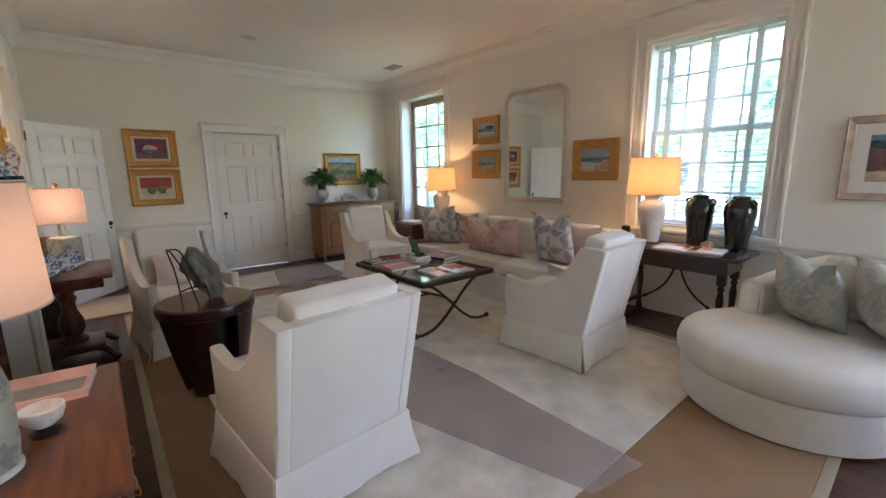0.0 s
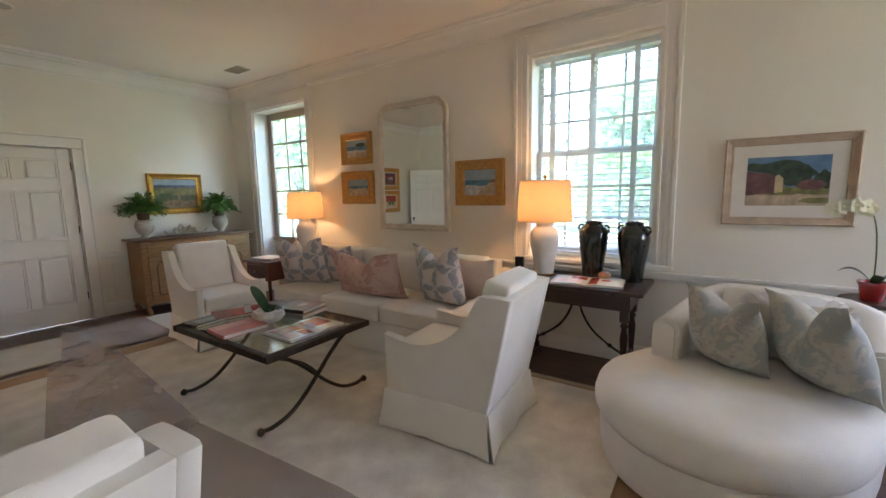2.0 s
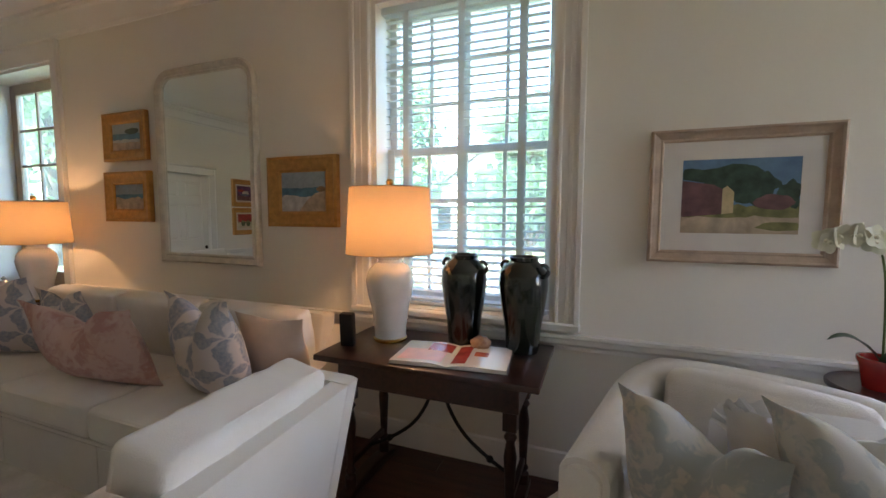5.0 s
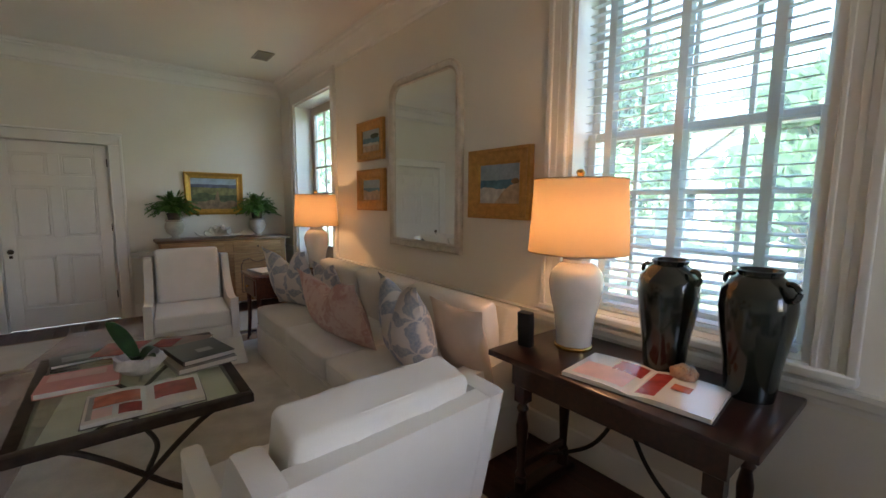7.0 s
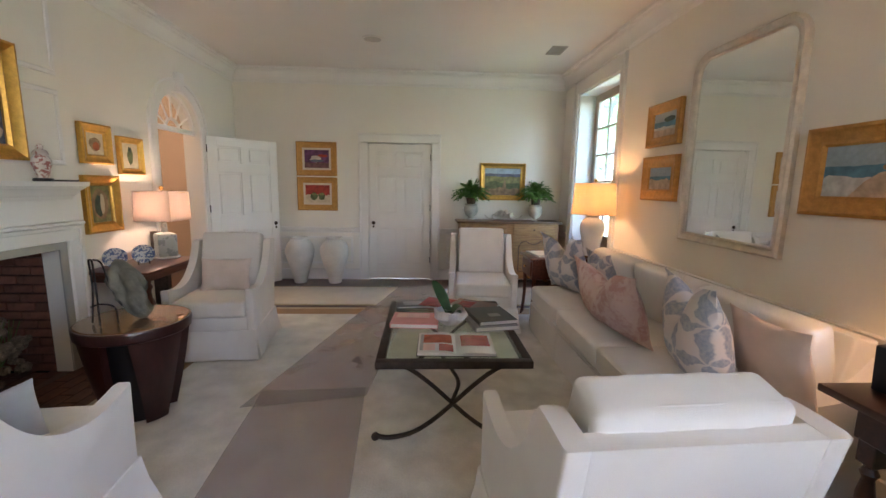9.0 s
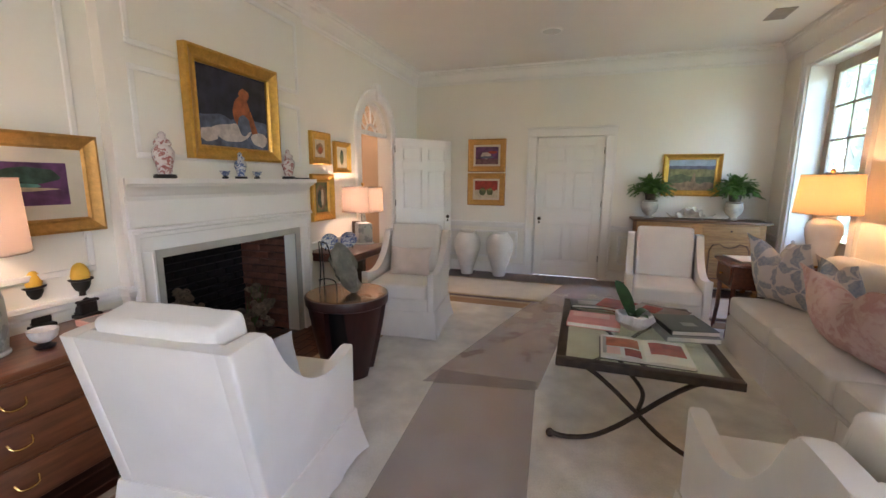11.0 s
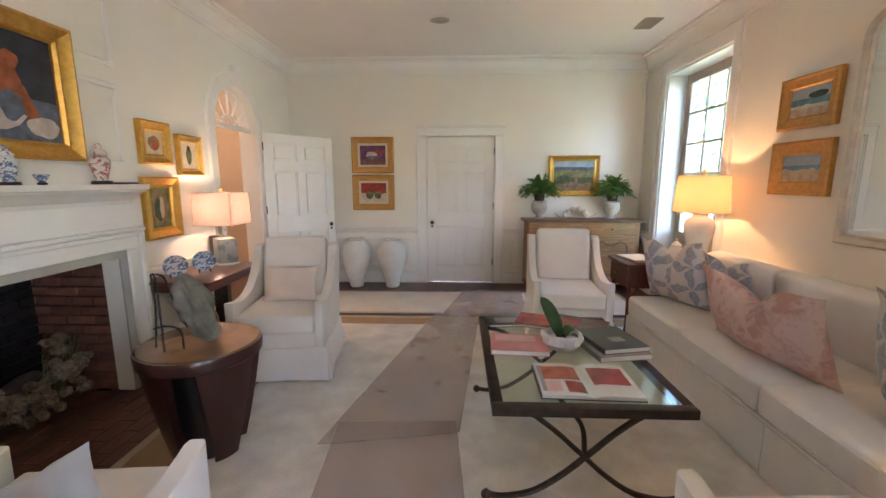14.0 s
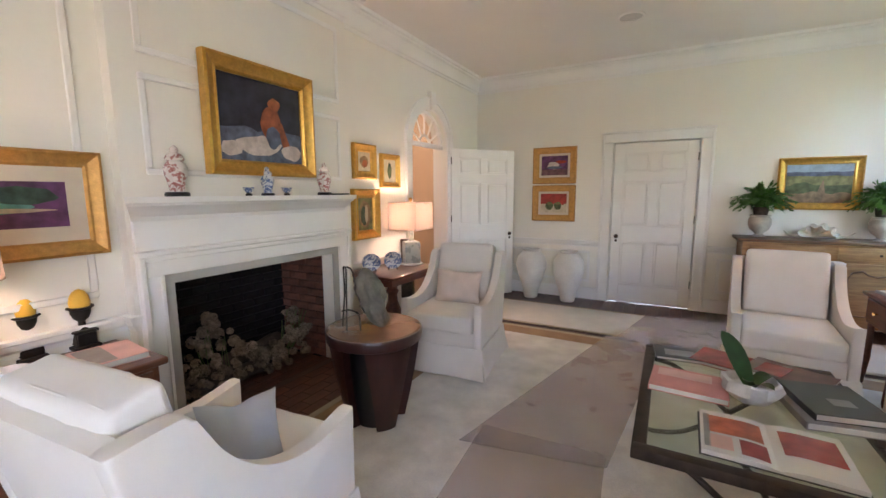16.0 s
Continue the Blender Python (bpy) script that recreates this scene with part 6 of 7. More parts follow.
def picture(m, w, h, fw, fmat, ground, patches, label, liner=0.0, liner_mat=None, depth=0.035, step=True, group=""):
    """A framed painting on a wall: x across, z up, face towards -y; patches are brushed areas in shares of the canvas."""
    p = thing("framed_painting", m, label, "painting", group)
    bm = B()
    prof = [(0, 0), (0, -depth), (fw * 0.18, -depth - 0.006), (fw * 0.32, -depth * 0.9), (fw * 0.72, -depth * 0.62), (fw * 0.86, -depth * 0.70), (fw, -depth * 0.42), (fw, 0)]
    pts = []
    for sx, sz in ((-1, -1), (1, -1), (1, 1), (-1, 1)):
        pts.append([bm.verts.new((sx * (w / 2 - o), y, sz * (h / 2 - o))) for o, y in prof])
    k = len(prof)
    for i in range(4):
        a, b = pts[i], pts[(i + 1) % 4]
        for j in range(k):
            bm.faces.new((a[j], b[j], b[(j + 1) % k], a[(j + 1) % k]))
    part("frame", bm, fmat, p, "", 25)
    cw, chh = w - 2 * fw, h - 2 * fw
    if liner:
        bm = B()
        lp = [(0, -0.002), (0, -0.014), (liner * 0.5, -0.017), (liner, -0.012), (liner, -0.002)]
        R = [[bm.verts.new((sx * (cw / 2 - o), y, sz * (chh / 2 - o))) for o, y in lp] for sx, sz in ((-1, -1), (1, -1), (1, 1), (-1, 1))]
        for i in range(4):
            for j in range(4):
                bm.faces.new((R[i][j], R[(i + 1) % 4][j], R[(i + 1) % 4][j + 1], R[i][j + 1]))
        part("liner", bm, liner_mat, p)
        cw, chh = cw - 2 * liner, chh - 2 * liner
    bm = B()
    box(bm, -cw / 2, cw / 2, -0.010, -0.002, -chh / 2, chh / 2)
    cv = part("canvas", bm, ground, p)
    for i, (pt, mt) in enumerate(patches):
        bm = B()
        q = [(max(-cw / 2, min(cw / 2, x * cw)), max(-chh / 2, min(chh / 2, z * chh))) for x, z in pt]
        y = -0.0106 - 0.0006 * i
        vs = [bm.verts.new((x, y, z)) for x, z in q]
        bm.faces.new(vs)
        bmesh.ops.triangulate(bm, faces=bm.faces[:])
        part("brush_area", bm, mt, cv, "", 0)
    return p


def band(z0, z1, seed=0, n=14, amp=0.03):
    top = [(-0.5 + k / n, z1 + amp * noise.noise(Vector((k * 0.6, seed * 5.3, 0)))) for k in range(n + 1)]
    return [(-0.5, z0), (0.5, z0)] + top[::-1]


P_SKY = flat("paint_sky", (0.32, 0.42, 0.50), 0.2, 8)
P_SKYD = flat("paint_evening_sky", (0.11, 0.22, 0.36), 0.25, 8)
P_SEA = flat("paint_sea", (0.08, 0.22, 0.32), 0.4, 12)
P_FOAM = flat("paint_foam", (0.55, 0.56, 0.54), 0.2, 18)
P_SAND = flat("paint_sand", (0.50, 0.39, 0.28), 0.25, 14)
P_TREE = flat("paint_tree", (0.03, 0.065, 0.045), 0.5, 22)
P_FIELD = flat("paint_field", (0.20, 0.20, 0.08), 0.4, 16)
P_EARTH = flat("paint_earth", (0.27, 0.18, 0.10), 0.35, 16)
P_BARN = flat("paint_barn", (0.17, 0.08, 0.085), 0.3, 16)
P_LIGHTBARN = flat("paint_sunlit_wall", (0.60, 0.48, 0.28), 0.15, 16)
P_NAVY = flat("paint_dark_ground", (0.022, 0.020, 0.035), 0.5, 10)
P_RUST = flat("paint_rust", (0.33, 0.085, 0.028), 0.4, 18)
P_BLUEG = flat("paint_blue_grey", (0.10, 0.12, 0.18), 0.4, 16)
P_WHITE = flat("paint_white", (0.55, 0.46, 0.42), 0.2, 18)
P_RED = flat("paint_red", (0.36, 0.035, 0.025), 0.35, 14)
P_PURPLE = flat("paint_purple", (0.13, 0.04, 0.12), 0.5, 14)
P_GREENB = flat("paint_green", (0.09, 0.12, 0.05), 0.4, 18)
P_CREAM = flat("paint_cream", (0.58, 0.50, 0.36), 0.15, 12)
P_TEAL = flat("paint_teal", (0.10, 0.28, 0.24), 0.3, 18)


def on_east(y, z):
    return pose(XE - 0.001, y, z, 0, 0, -90)


def on_west(y, z, x=XW):
    return pose(x + 0.001, y, z, 0, 0, 90)


def on_north(x, z):
    return pose(x, YN - 0.001, z)


SEA = [(band(-0.5, 0.12, 1), P_SEA), (band(-0.5, -0.10, 2, amp=0.08), P_FOAM), (band(-0.5, -0.22, 3, amp=0.08), P_SAND)]
G1 = "gilt seascapes"
picture(on_east(5.50, 2.01), 0.50, 0.37, 0.085, M_GILT2, P_SKY, SEA + [(wobble(0.2, 0.2, 0.25, 0.12, 4), P_TREE)], "gilt framed seascape with dark headland", group=G1)
picture(on_east(5.50, 1.545), 0.53, 0.39, 0.10, M_GILT2, P_SKY, [(band(-0.5, 0.1, 8), P_SEA), (band(-0.5, -0.05, 9, amp=0.1), P_SAND)], "gilt framed small beach painting", group=G1)
picture(on_east(3.815, 1.555), 0.545, 0.45, 0.10, M_GILT2, P_SKY, [(band(-0.5, 0.1, 5), P_SEA), (band(-0.5, -0.12, 6, amp=0.1), P_FOAM), (wobble(0.40, 0.06, 0.10, 0.07, 3), P_EARTH), ([(-0.1, -0.5), (0.5, -0.5), (0.5, 0.02), (0.28, -0.04), (0.1, -0.2)], P_SAND)], "gilt framed coastal painting of surf and rocks", group=G1)
picture(on_east(1.455, 1.495), 0.71, 0.60, 0.055, M_PALEWOOD, P_SKYD, [(band(-0.5, -0.12, 11, amp=0.1), P_FIELD), (wobble(-0.12, 0.24, 0.36, 0.2, 12, rough=0.7), P_TREE), (wobble(0.12, 0.12, 0.2, 0.22, 17, rough=0.7), P_TREE), (wobble(0.42, 0.02, 0.1, 0.16, 18, rough=0.7), P_TREE), ([(-0.5, -0.28), (-0.14, -0.24), (-0.14, 0.10), (-0.22, 0.16), (-0.5, 0.22)], P_BARN), ([(-0.14, -0.24), (-0.04, -0.22), (-0.04, 0.06), (-0.10, 0.14), (-0.14, 0.10)], P_LIGHTBARN), (wobble(0.30, -0.08, 0.16, 0.10, 14), P_BARN), (band(-0.5, -0.28, 13, amp=0.05), P_SAND), (wobble(0.36, -0.4, 0.2, 0.06, 16), P_FIELD)], "barn and tree landscape in a wide limed frame", 0.08, M_WHITELINER)
picture(on_north(1.04, 1.805), 0.585, 0.49, 0.085, M_GILT2, P_PURPLE, [(band(-0.5, -0.2, 21), P_BARN), (wobble(-0.05, 0.0, 0.22, 0.18, 22), P_WHITE), (wobble(0.25, 0.18, 0.2, 0.08, 23), P_RED), (wobble(0.0, -0.1, 0.3, 0.07, 24), P_BLUEG)], "gold framed still life in red and purple", 0.03, M_MATBOARD, group="paired still lifes")
picture(on_north(1.04, 1.295), 0.585, 0.49, 0.085, M_GILT2, P_RED, [(band(-0.5, -0.05, 25, amp=0.12), P_CREAM), (wobble(-0.16, -0.14, 0.15, 0.22, 26), P_GREENB), (wobble(0.16, -0.14, 0.15, 0.22, 27), P_GREENB), (wobble(-0.16, -0.02, 0.1, 0.06, 28), P_FIELD), (wobble(0.16, -0.02, 0.1, 0.06, 29), P_FIELD)], "gold framed still life of two fruits", 0.03, M_MATBOARD, group="paired still lifes")
picture(on_north(3.81, 1.52), 0.69, 0.55, 0.075, M_GILT, P_SKY, [(band(-0.5, 0.30, 31), P_BLUEG), (band(-0.5, 0.20, 32), P_FIELD), (band(-0.5, -0.05, 33, amp=0.08), P_GREENB), (band(-0.5, -0.25, 35, amp=0.08), P_EARTH), (wobble(-0.25, -0.1, 0.18, 0.14, 34), P_GREENB), ([(-0.06, -0.5), (0.14, -0.5), (0.08, 0.08), (0.06, 0.08)], P_EARTH)], "gilt framed landscape with a field path above the sideboard")
picture(on_west(4.355, 1.925, XB + 0.018), 0.835, 0.72, 0.095, M_GILT, P_NAVY, [(band(-0.5, -0.1, 41, amp=0.06), P_BLUEG), (wobble(-0.05, -0.30, 0.26, 0.12, 45), P_WHITE), (wobble(0.10, 0.0, 0.13, 0.22, 42), P_RUST), (wobble(0.15, 0.24, 0.075, 0.085, 43), P_RUST), ([(0.16, 0.05), (0.24, 0.02), (0.36, -0.34), (0.26, -0.38)], P_RUST), (wobble(0.36, -0.36, 0.13, 0.10, 44), P_WHITE), (wobble(-0.38, -0.36, 0.12, 0.09, 46), P_WHITE), (wobble(0.12, -0.18, 0.09, 0.14, 47), P_BLUEG)], "large gilt framed dark painting with rust shapes over the mantel", depth=0.06)
picture(on_west(5.525, 1.74), 0.33, 0.325, 0.075, M_GILT, P_CREAM, [(wobble(0, 0, 0.35, 0.3, 51), P_EARTH), (wobble(0.05, -0.1, 0.2, 0.2, 52), P_RUST)], "small gilt framed figure study", group="small gilt pictures")
picture(on_west(5.93, 1.67), 0.32, 0.335, 0.055, M_GILT, P_CREAM, [(wobble(0, 0, 0.16, 0.36, 53), P_GREENB), (wobble(0.02, 0.25, 0.1, 0.1, 54), P_TREE)], "small gilt framed plant study", group="small gilt pictures")
picture(on_west(5.515, 1.247), 0.39, 0.475, 0.085, M_GILT, P_FIELD, [(wobble(0, 0, 0.4, 0.42, 55), P_EARTH), (wobble(-0.05, -0.05, 0.22, 0.3, 56), P_TREE), (wobble(0.1, 0.0, 0.1, 0.3, 57), P_CREAM)], "gilt framed dark figure painting by the mantel", depth=0.05, group="small gilt pictures")
picture(on_west(2.985, 1.40, NX + 0.018), 0.90, 0.50, 0.075, M_GILT2, P_PURPLE, [(band(-0.5, -0.22, 61), P_PURPLE), (wobble(-0.1, -0.05, 0.4, 0.16, 62), P_TEAL), (wobble(-0.2, 0.18, 0.22, 0.1, 63), P_RUST), (wobble(0.25, 0.2, 0.2, 0.2, 64), P_TREE), (wobble(-0.1, 0.32, 0.16, 0.06, 65), P_WHITE), (wobble(0.1, -0.12, 0.3, 0.05, 66), P_SAND)], "colourful purple landscape in a gold frame", 0.07, M_MATBOARD)

# ---- mirror ----
mi = thing("wall_mirror", pose(XE - 0.001, 4.655, 1.755, 0, 0, -90), "tall silvered wall mirror with rounded top corners", "mirror")
mw, mh = 0.48, 0.70


def arch_outline(w, h, r, n=8):
    pts = [(-w, -h), (w, -h)]
    for k in range(n + 1):
        a = math.pi / 2 * k / n
        pts.append((w - r + r * math.cos(a), h - r + r * math.sin(a)))
    for k in range(n + 1):
        a = math.pi / 2 + math.pi / 2 * k / n
        pts.append((-w + r + r * math.cos(a), h - r + r * math.sin(a)))
    return pts


bm = B()
prof = [(0.0, 0.0), (0.0, -0.03), (0.012, -0.042), (0.028, -0.036), (0.045, -0.026), (0.056, -0.034), (0.066, -0.022), (0.066, 0)]
rings = [[bm.verts.new((x, y, z)) for x, z in arch_outline(mw - o, mh - o, 0.16 - o)] for o, y in prof]
n = len(rings[0])
for a, b in zip(rings, rings[1:]):
    for i in range(n):
        bm.faces.new((a[i], a[(i + 1) % n], b[(i + 1) % n], b[i]))
part("frame", bm, M_MIRFRAME, mi, "", 30)
bm = B()
prism(bm, arch_outline(mw - 0.06, mh - 0.06, 0.10), "y", -0.016, -0.004)
part("mirror_glass", bm, M_MIRROR, mi, "clear mirror glass", 0)

# ---- sideboard with ferns and shell ----
sb = thing("sideboard", pose(3.86, 7.90, 0), "pale stripped pine sideboard with carved doors", "sideboard")
bm = B()
box(bm, -0.76, 0.76, -0.23, 0.23, 0.925, 0.955, 0.008, 2)
part("top", bm, M_PINEDK, sb)
bm = B()
box(bm, -0.71, 0.71, -0.19, 0.22, 0.12, 0.925, 0.005)
part("body", bm, M_PINE, sb)
for sx in (-1, 1):
    bm = B()
    box(bm, min(sx * 0.05, sx * 0.64), max(sx * 0.05, sx * 0.64), -0.205, -0.19, 0.78, 0.90, 0.005, 2)
    d = part("drawer", bm, M_PINE, sb)
    bm = B()
    lathe(bm, [(0.005, 0), (0.005, 0.012), (0.012, 0.016), (0.011, 0.024), (0.003, 0.026)], 12, pose(sx * 0.345, -0.205, 0.84, 90, 0, 0))
    part("knob", bm, M_BRONZE, d)
    bm = B()
    x0, x1 = min(sx * 0.05, sx * 0.64), max(sx * 0.05, sx * 0.64)
    box(bm, x0, x1, -0.205, -0.19, 0.18, 0.75, 0.004)
    d = part("door", bm, M_PINE, sb)
    bm = B()
    cx = (x0 + x1) / 2
    hw = 0.21
    shape = [(-hw, 0.24), (hw, 0.24), (hw, 0.60), (hw * 0.85, 0.66), (hw * 0.5, 0.68), (hw * 0.3, 0.645), (0, 0.63), (-hw * 0.3, 0.645), (-hw * 0.5, 0.68), (-hw * 0.85, 0.66), (-hw, 0.60)]
    loop = [Vector((cx + a, -0.207, b)) for a, b in shape]
    tube(bm, loop + [loop[0]], 0.009, 6)
    part("moulding", bm, M_PINEDK, d)
for sx in (-0.67, 0.67):
    for sy in (-0.16, 0.18):
        bm = B()
        tube(bm, smoothed([(sx, sy, 0.14), (sx * 1.03, sy - 0.01, 0.08), (sx * 0.99, sy, 0.02), (sx * 1.02, sy - 0.01, 0.0)], 4), 0.035, 8, 1, 0.7)
        part("foot", bm, M_PINE, sb)
ZS = 0.955


def fern(m, seed):
    random.seed(seed)
    f = thing("potted_fern", m, "lush green fern in a pale stone urn", "plant", "sideboard ferns")
    bm = B()
    lathe(bm, [(0.055, 0), (0.06, 0.012), (0.035, 0.025), (0.04, 0.04), (0.085, 0.08), (0.105, 0.14), (0.10, 0.19), (0.085, 0.215), (0.095, 0.225), (0.095, 0.235), (0.07, 0.235)], 32)
    part("urn", bm, M_STONE, f)
    bm = B()
    lathe(bm, [(0.06, 0.22), (0.072, 0.32), (0.062, 0.32), (0.01, 0.31)], 20)
    part("pot", bm, M_BASKET, f)
    bm = B()
    for k in range(170):
        a = random.uniform(0, 2 * math.pi)
        ln = random.uniform(0.07, 0.31)
        up = random.uniform(0.08, 0.31) * (1.15 - ln * 1.6)
        tip = Vector((math.cos(a) * ln, math.sin(a) * ln * 0.8, 0.32 + up - 0.10 * (ln / 0.27)))
        base = Vector((math.cos(a) * 0.03, math.sin(a) * 0.03, 0.31))
        mid = (base + tip) / 2 + Vector((0, 0, 0.07))
        pts = smoothed([base, mid, tip], 6)
        tube(bm, pts, 0.0016, 3)
        for i, p in enumerate(pts[2:]):
            d = (pts[min(i + 3, len(pts) - 1)] - pts[i + 1]).normalized()
            s = d.cross(Vector((0, 0, 1)))
            s = s.normalized() if s.length > 0.01 else Vector((1, 0, 0))
            for sg in (-1, 1):
                L2 = 0.055 * (1 - 0.06 * i) * random.uniform(0.7, 1.2)
                q = p + s * sg * L2 + d * L2 * 0.5 + Vector((0, 0, random.uniform(-0.02, 0.008)))
                w = (d * 0.012)
                mdl = (p + q) / 2
                vs = [bm.verts.new(p), bm.verts.new(mdl + w), bm.verts.new(q), bm.verts.new(mdl - w)]
                bm.faces.new(vs)
    fo = part("foliage", bm, M_LEAF, f, "", 0)
    return f


fern(pose(3.32, 7.98, ZS), 5)
fern(pose(4.28, 7.96, ZS), 9)
shell = thing("shell_centrepiece", pose(3.80, 7.95, ZS), "pale giant clam shell centrepiece with wavy rims", "shell")
for sg in (-1, 1):
    bm = B()
    N, Mm = 36, 8
    V = []
    for i in range(N + 1):
        u = i / N
        a = math.pi * u
        row = []
        for j in range(Mm + 1):
            r = j / Mm
            wave = 1 + 0.10 * math.sin(a * 10) * r
            x = sg * 0.04 + 0.15 * r * math.cos(a) * wave
            y = sg * (0.02 + 0.09 * r * r)
            z = 0.02 + 0.15 * r * math.sin(a) * wave * 0.8 + 0.01 * math.cos(a * 10) * r
            row.append(bm.verts.new((x, y, z)))
        V.append(row)
    for i in range(N):
        for j in range(Mm):
            bm.faces.new((V[i][j], V[i + 1][j], V[i + 1][j + 1], V[i][j + 1]))
    bmesh.ops.remove_doubles(bm, verts=bm.verts[:], dist=0.0008)
    bmesh.ops.solidify(bm, geom=bm.faces[:], thickness=0.008)
    part("valve", bm, M_SHELL, shell, "", 70)
for sx in (-0.22, 0.23):
    bm = B()
    tube(bm, smoothed([(sx * 0.6, 0, 0.02), (sx, 0.01, 0.03), (sx * 1.25, 0, 0.075)], 5), 0.022, 8, 0.7, 0.4)
    part("branch", bm, M_SHELL, shell)

# ---- tall urns ----


def floor_urn(m):
    u = thing("floor_urn", m, "tall whitewashed pottery urn on the floor", "urn", "whitewashed urns")
    bm = B()
    lathe(bm, [(0.085, 0), (0.095, 0.02), (0.105, 0.10), (0.15, 0.24), (0.195, 0.40), (0.205, 0.48), (0.185, 0.57), (0.13, 0.635), (0.11, 0.65), (0.125, 0.665), (0.12, 0.68), (0.10, 0.675), (0.095, 0.62)], 40)
    for v in bm.verts:
        g = noise.noise(v.co * 6) * 0.012
        v.co.x *= 1 + g * 3
        v.co.y *= 1 + g * 3
    part("body", bm, M_URN, u, "", 70)
    # dark disc across the neck, the hollow's shade put into its colour
    bm = B()
    lathe(bm, [(0.094, 0.60), (0.002, 0.58)], 24)
    part("dark_inside", bm, M_BASKET, u)
    return u


floor_urn(pose(1.32, 7.92, 0))
floor_urn(pose(0.82, 7.92, 0, 0, 0, 70))

# ---- orchid on the low stand behind the lounge chair ----
st = thing("plant_stand", pose(4.52, 1.00, 0), "small dark wooden stand behind the lounge chair", "plant stand")
bm = B()
lathe(bm, [(0.17, 0.745), (0.175, 0.75), (0.175, 0.765), (0.17, 0.77)], 28)
part("top", bm, M_OAKDK, st)
for k in range(3):
    a = 2 * math.pi * k / 3 + 0.4
    bm = B()
    tube(bm, [(0.12 * math.cos(a), 0.12 * math.sin(a), 0.75), (0.10 * math.cos(a), 0.10 * math.sin(a), 0.4), (0.14 * math.cos(a), 0.14 * math.sin(a), 0)], 0.014, 8)
    part("leg", bm, M_OAKDK, st)
oc = thing("potted_orchid", pose(4.50, 1.03, 0.77), "white flowering orchid in a red glazed pot", "plant")
bm = B()
lathe(bm, [(0.05, 0), (0.052, 0.01), (0.066, 0.09), (0.072, 0.10), (0.072, 0.115), (0.062, 0.115), (0.055, 0.08), (0.005, 0.08)], 28)
part("pot", bm, M_REDPOT, oc)
for tip, sag in (((-0.05, -0.22, 0.24), 0.04), ((0.02, 0.16, 0.16), 0.05), ((-0.18, -0.03, 0.15), 0.04)):
    bm = B()
    strap_leaf(bm, (0, 0, 0.09), tip, sag, 0.036)
    part("leaf", bm, M_LEAFD, oc)
bm = B()
stem = smoothed([(0, 0, 0.09), (0.01, 0.0, 0.28), (0, 0.02, 0.46), (-0.02, 0.07, 0.57), (-0.03, 0.16, 0.585), (-0.04, 0.22, 0.56)], 6)
tube(bm, stem, 0.004, 6)
part("stem", bm, M_STEM, oc)
fb = B()
for k in range(5):
    a = 2 * math.pi * k / 5
    t = bmesh.new()
    strap_leaf(t, (0, 0, 0), (0.048 * math.cos(a), -0.008, 0.048 * math.sin(a)), 0, 0.022, 0.0, 6, Vector((-math.sin(a), 0, math.cos(a))))
    add(fb, t)
t = bmesh.new()
bmesh.ops.create_icosphere(t, subdivisions=2, radius=0.008, matrix=pose(0, -0.008, -0.002))
add(fb, t)
first = None
for k, q in enumerate((17, 19, 21, 23, 25, 27, 29, 30)):
    p = stem[min(q, len(stem) - 1)]
    if first is None:
        first = part("flower", fb, M_PETAL, oc, "pale cream blossom", 0)
        ob = first
    else:
        ob = new("flower", first.data)
        ob.parent = oc
    ob.matrix_local = pose(p.x - 0.02, p.y + 0.01 * (-1) ** k, p.z - 0.015, random.uniform(-20, 20), 0, -70 + 25 * (k % 3 - 1))

# ---- dried blossoms and logs in the firebox ----
gr = thing("fire_basket", pose(-0.45, 4.38, 0), "charred logs lying in the fireplace", "logs")
for i, (y, x, z, a) in enumerate(((-0.05, 0.05, 0.06, 4), (0.02, -0.10, 0.07, -6), (0.0, -0.02, 0.17, 9))):
    bm = B()
    tube(bm, [Vector((0, -0.42 + k * 0.105, 0.012 * math.sin(k * 1.7 + i))) for k in range(9)], 0.06, 10)
    o = part("log", bm, M_LOG, gr)
    o.matrix_local = pose(x, y, z, 0, 0, a)
bq = thing("dried_flowers", pose(-0.40, 4.36, 0.0), "mass of dried hydrangea blossoms filling the fireplace", "dried flowers")
random.seed(11)
bb = B()
for k in range(26):
    th, ph = random.uniform(0, 2 * math.pi), math.acos(random.uniform(-0.3, 1))
    c = Vector((math.sin(ph) * math.cos(th), math.sin(ph) * math.sin(th), math.cos(ph))) * 0.030
    nrm = c.normalized()
    s = nrm.orthogonal().normalized()
    u = nrm.cross(s)
    for q in range(4):
        a = math.pi / 2 * q + k
        d = (s * math.cos(a) + u * math.sin(a))
        e = nrm.cross(d)
        tip = c + d * 0.018 + nrm * 0.006
        vs = [bb.verts.new(c), bb.verts.new(c + d * 0.010 + e * 0.008), bb.verts.new(tip), bb.verts.new(c + d * 0.010 - e * 0.008)]
        bb.faces.new(vs)
bmesh.ops.create_icosphere(bb, subdivisions=1, radius=0.022)
first = None
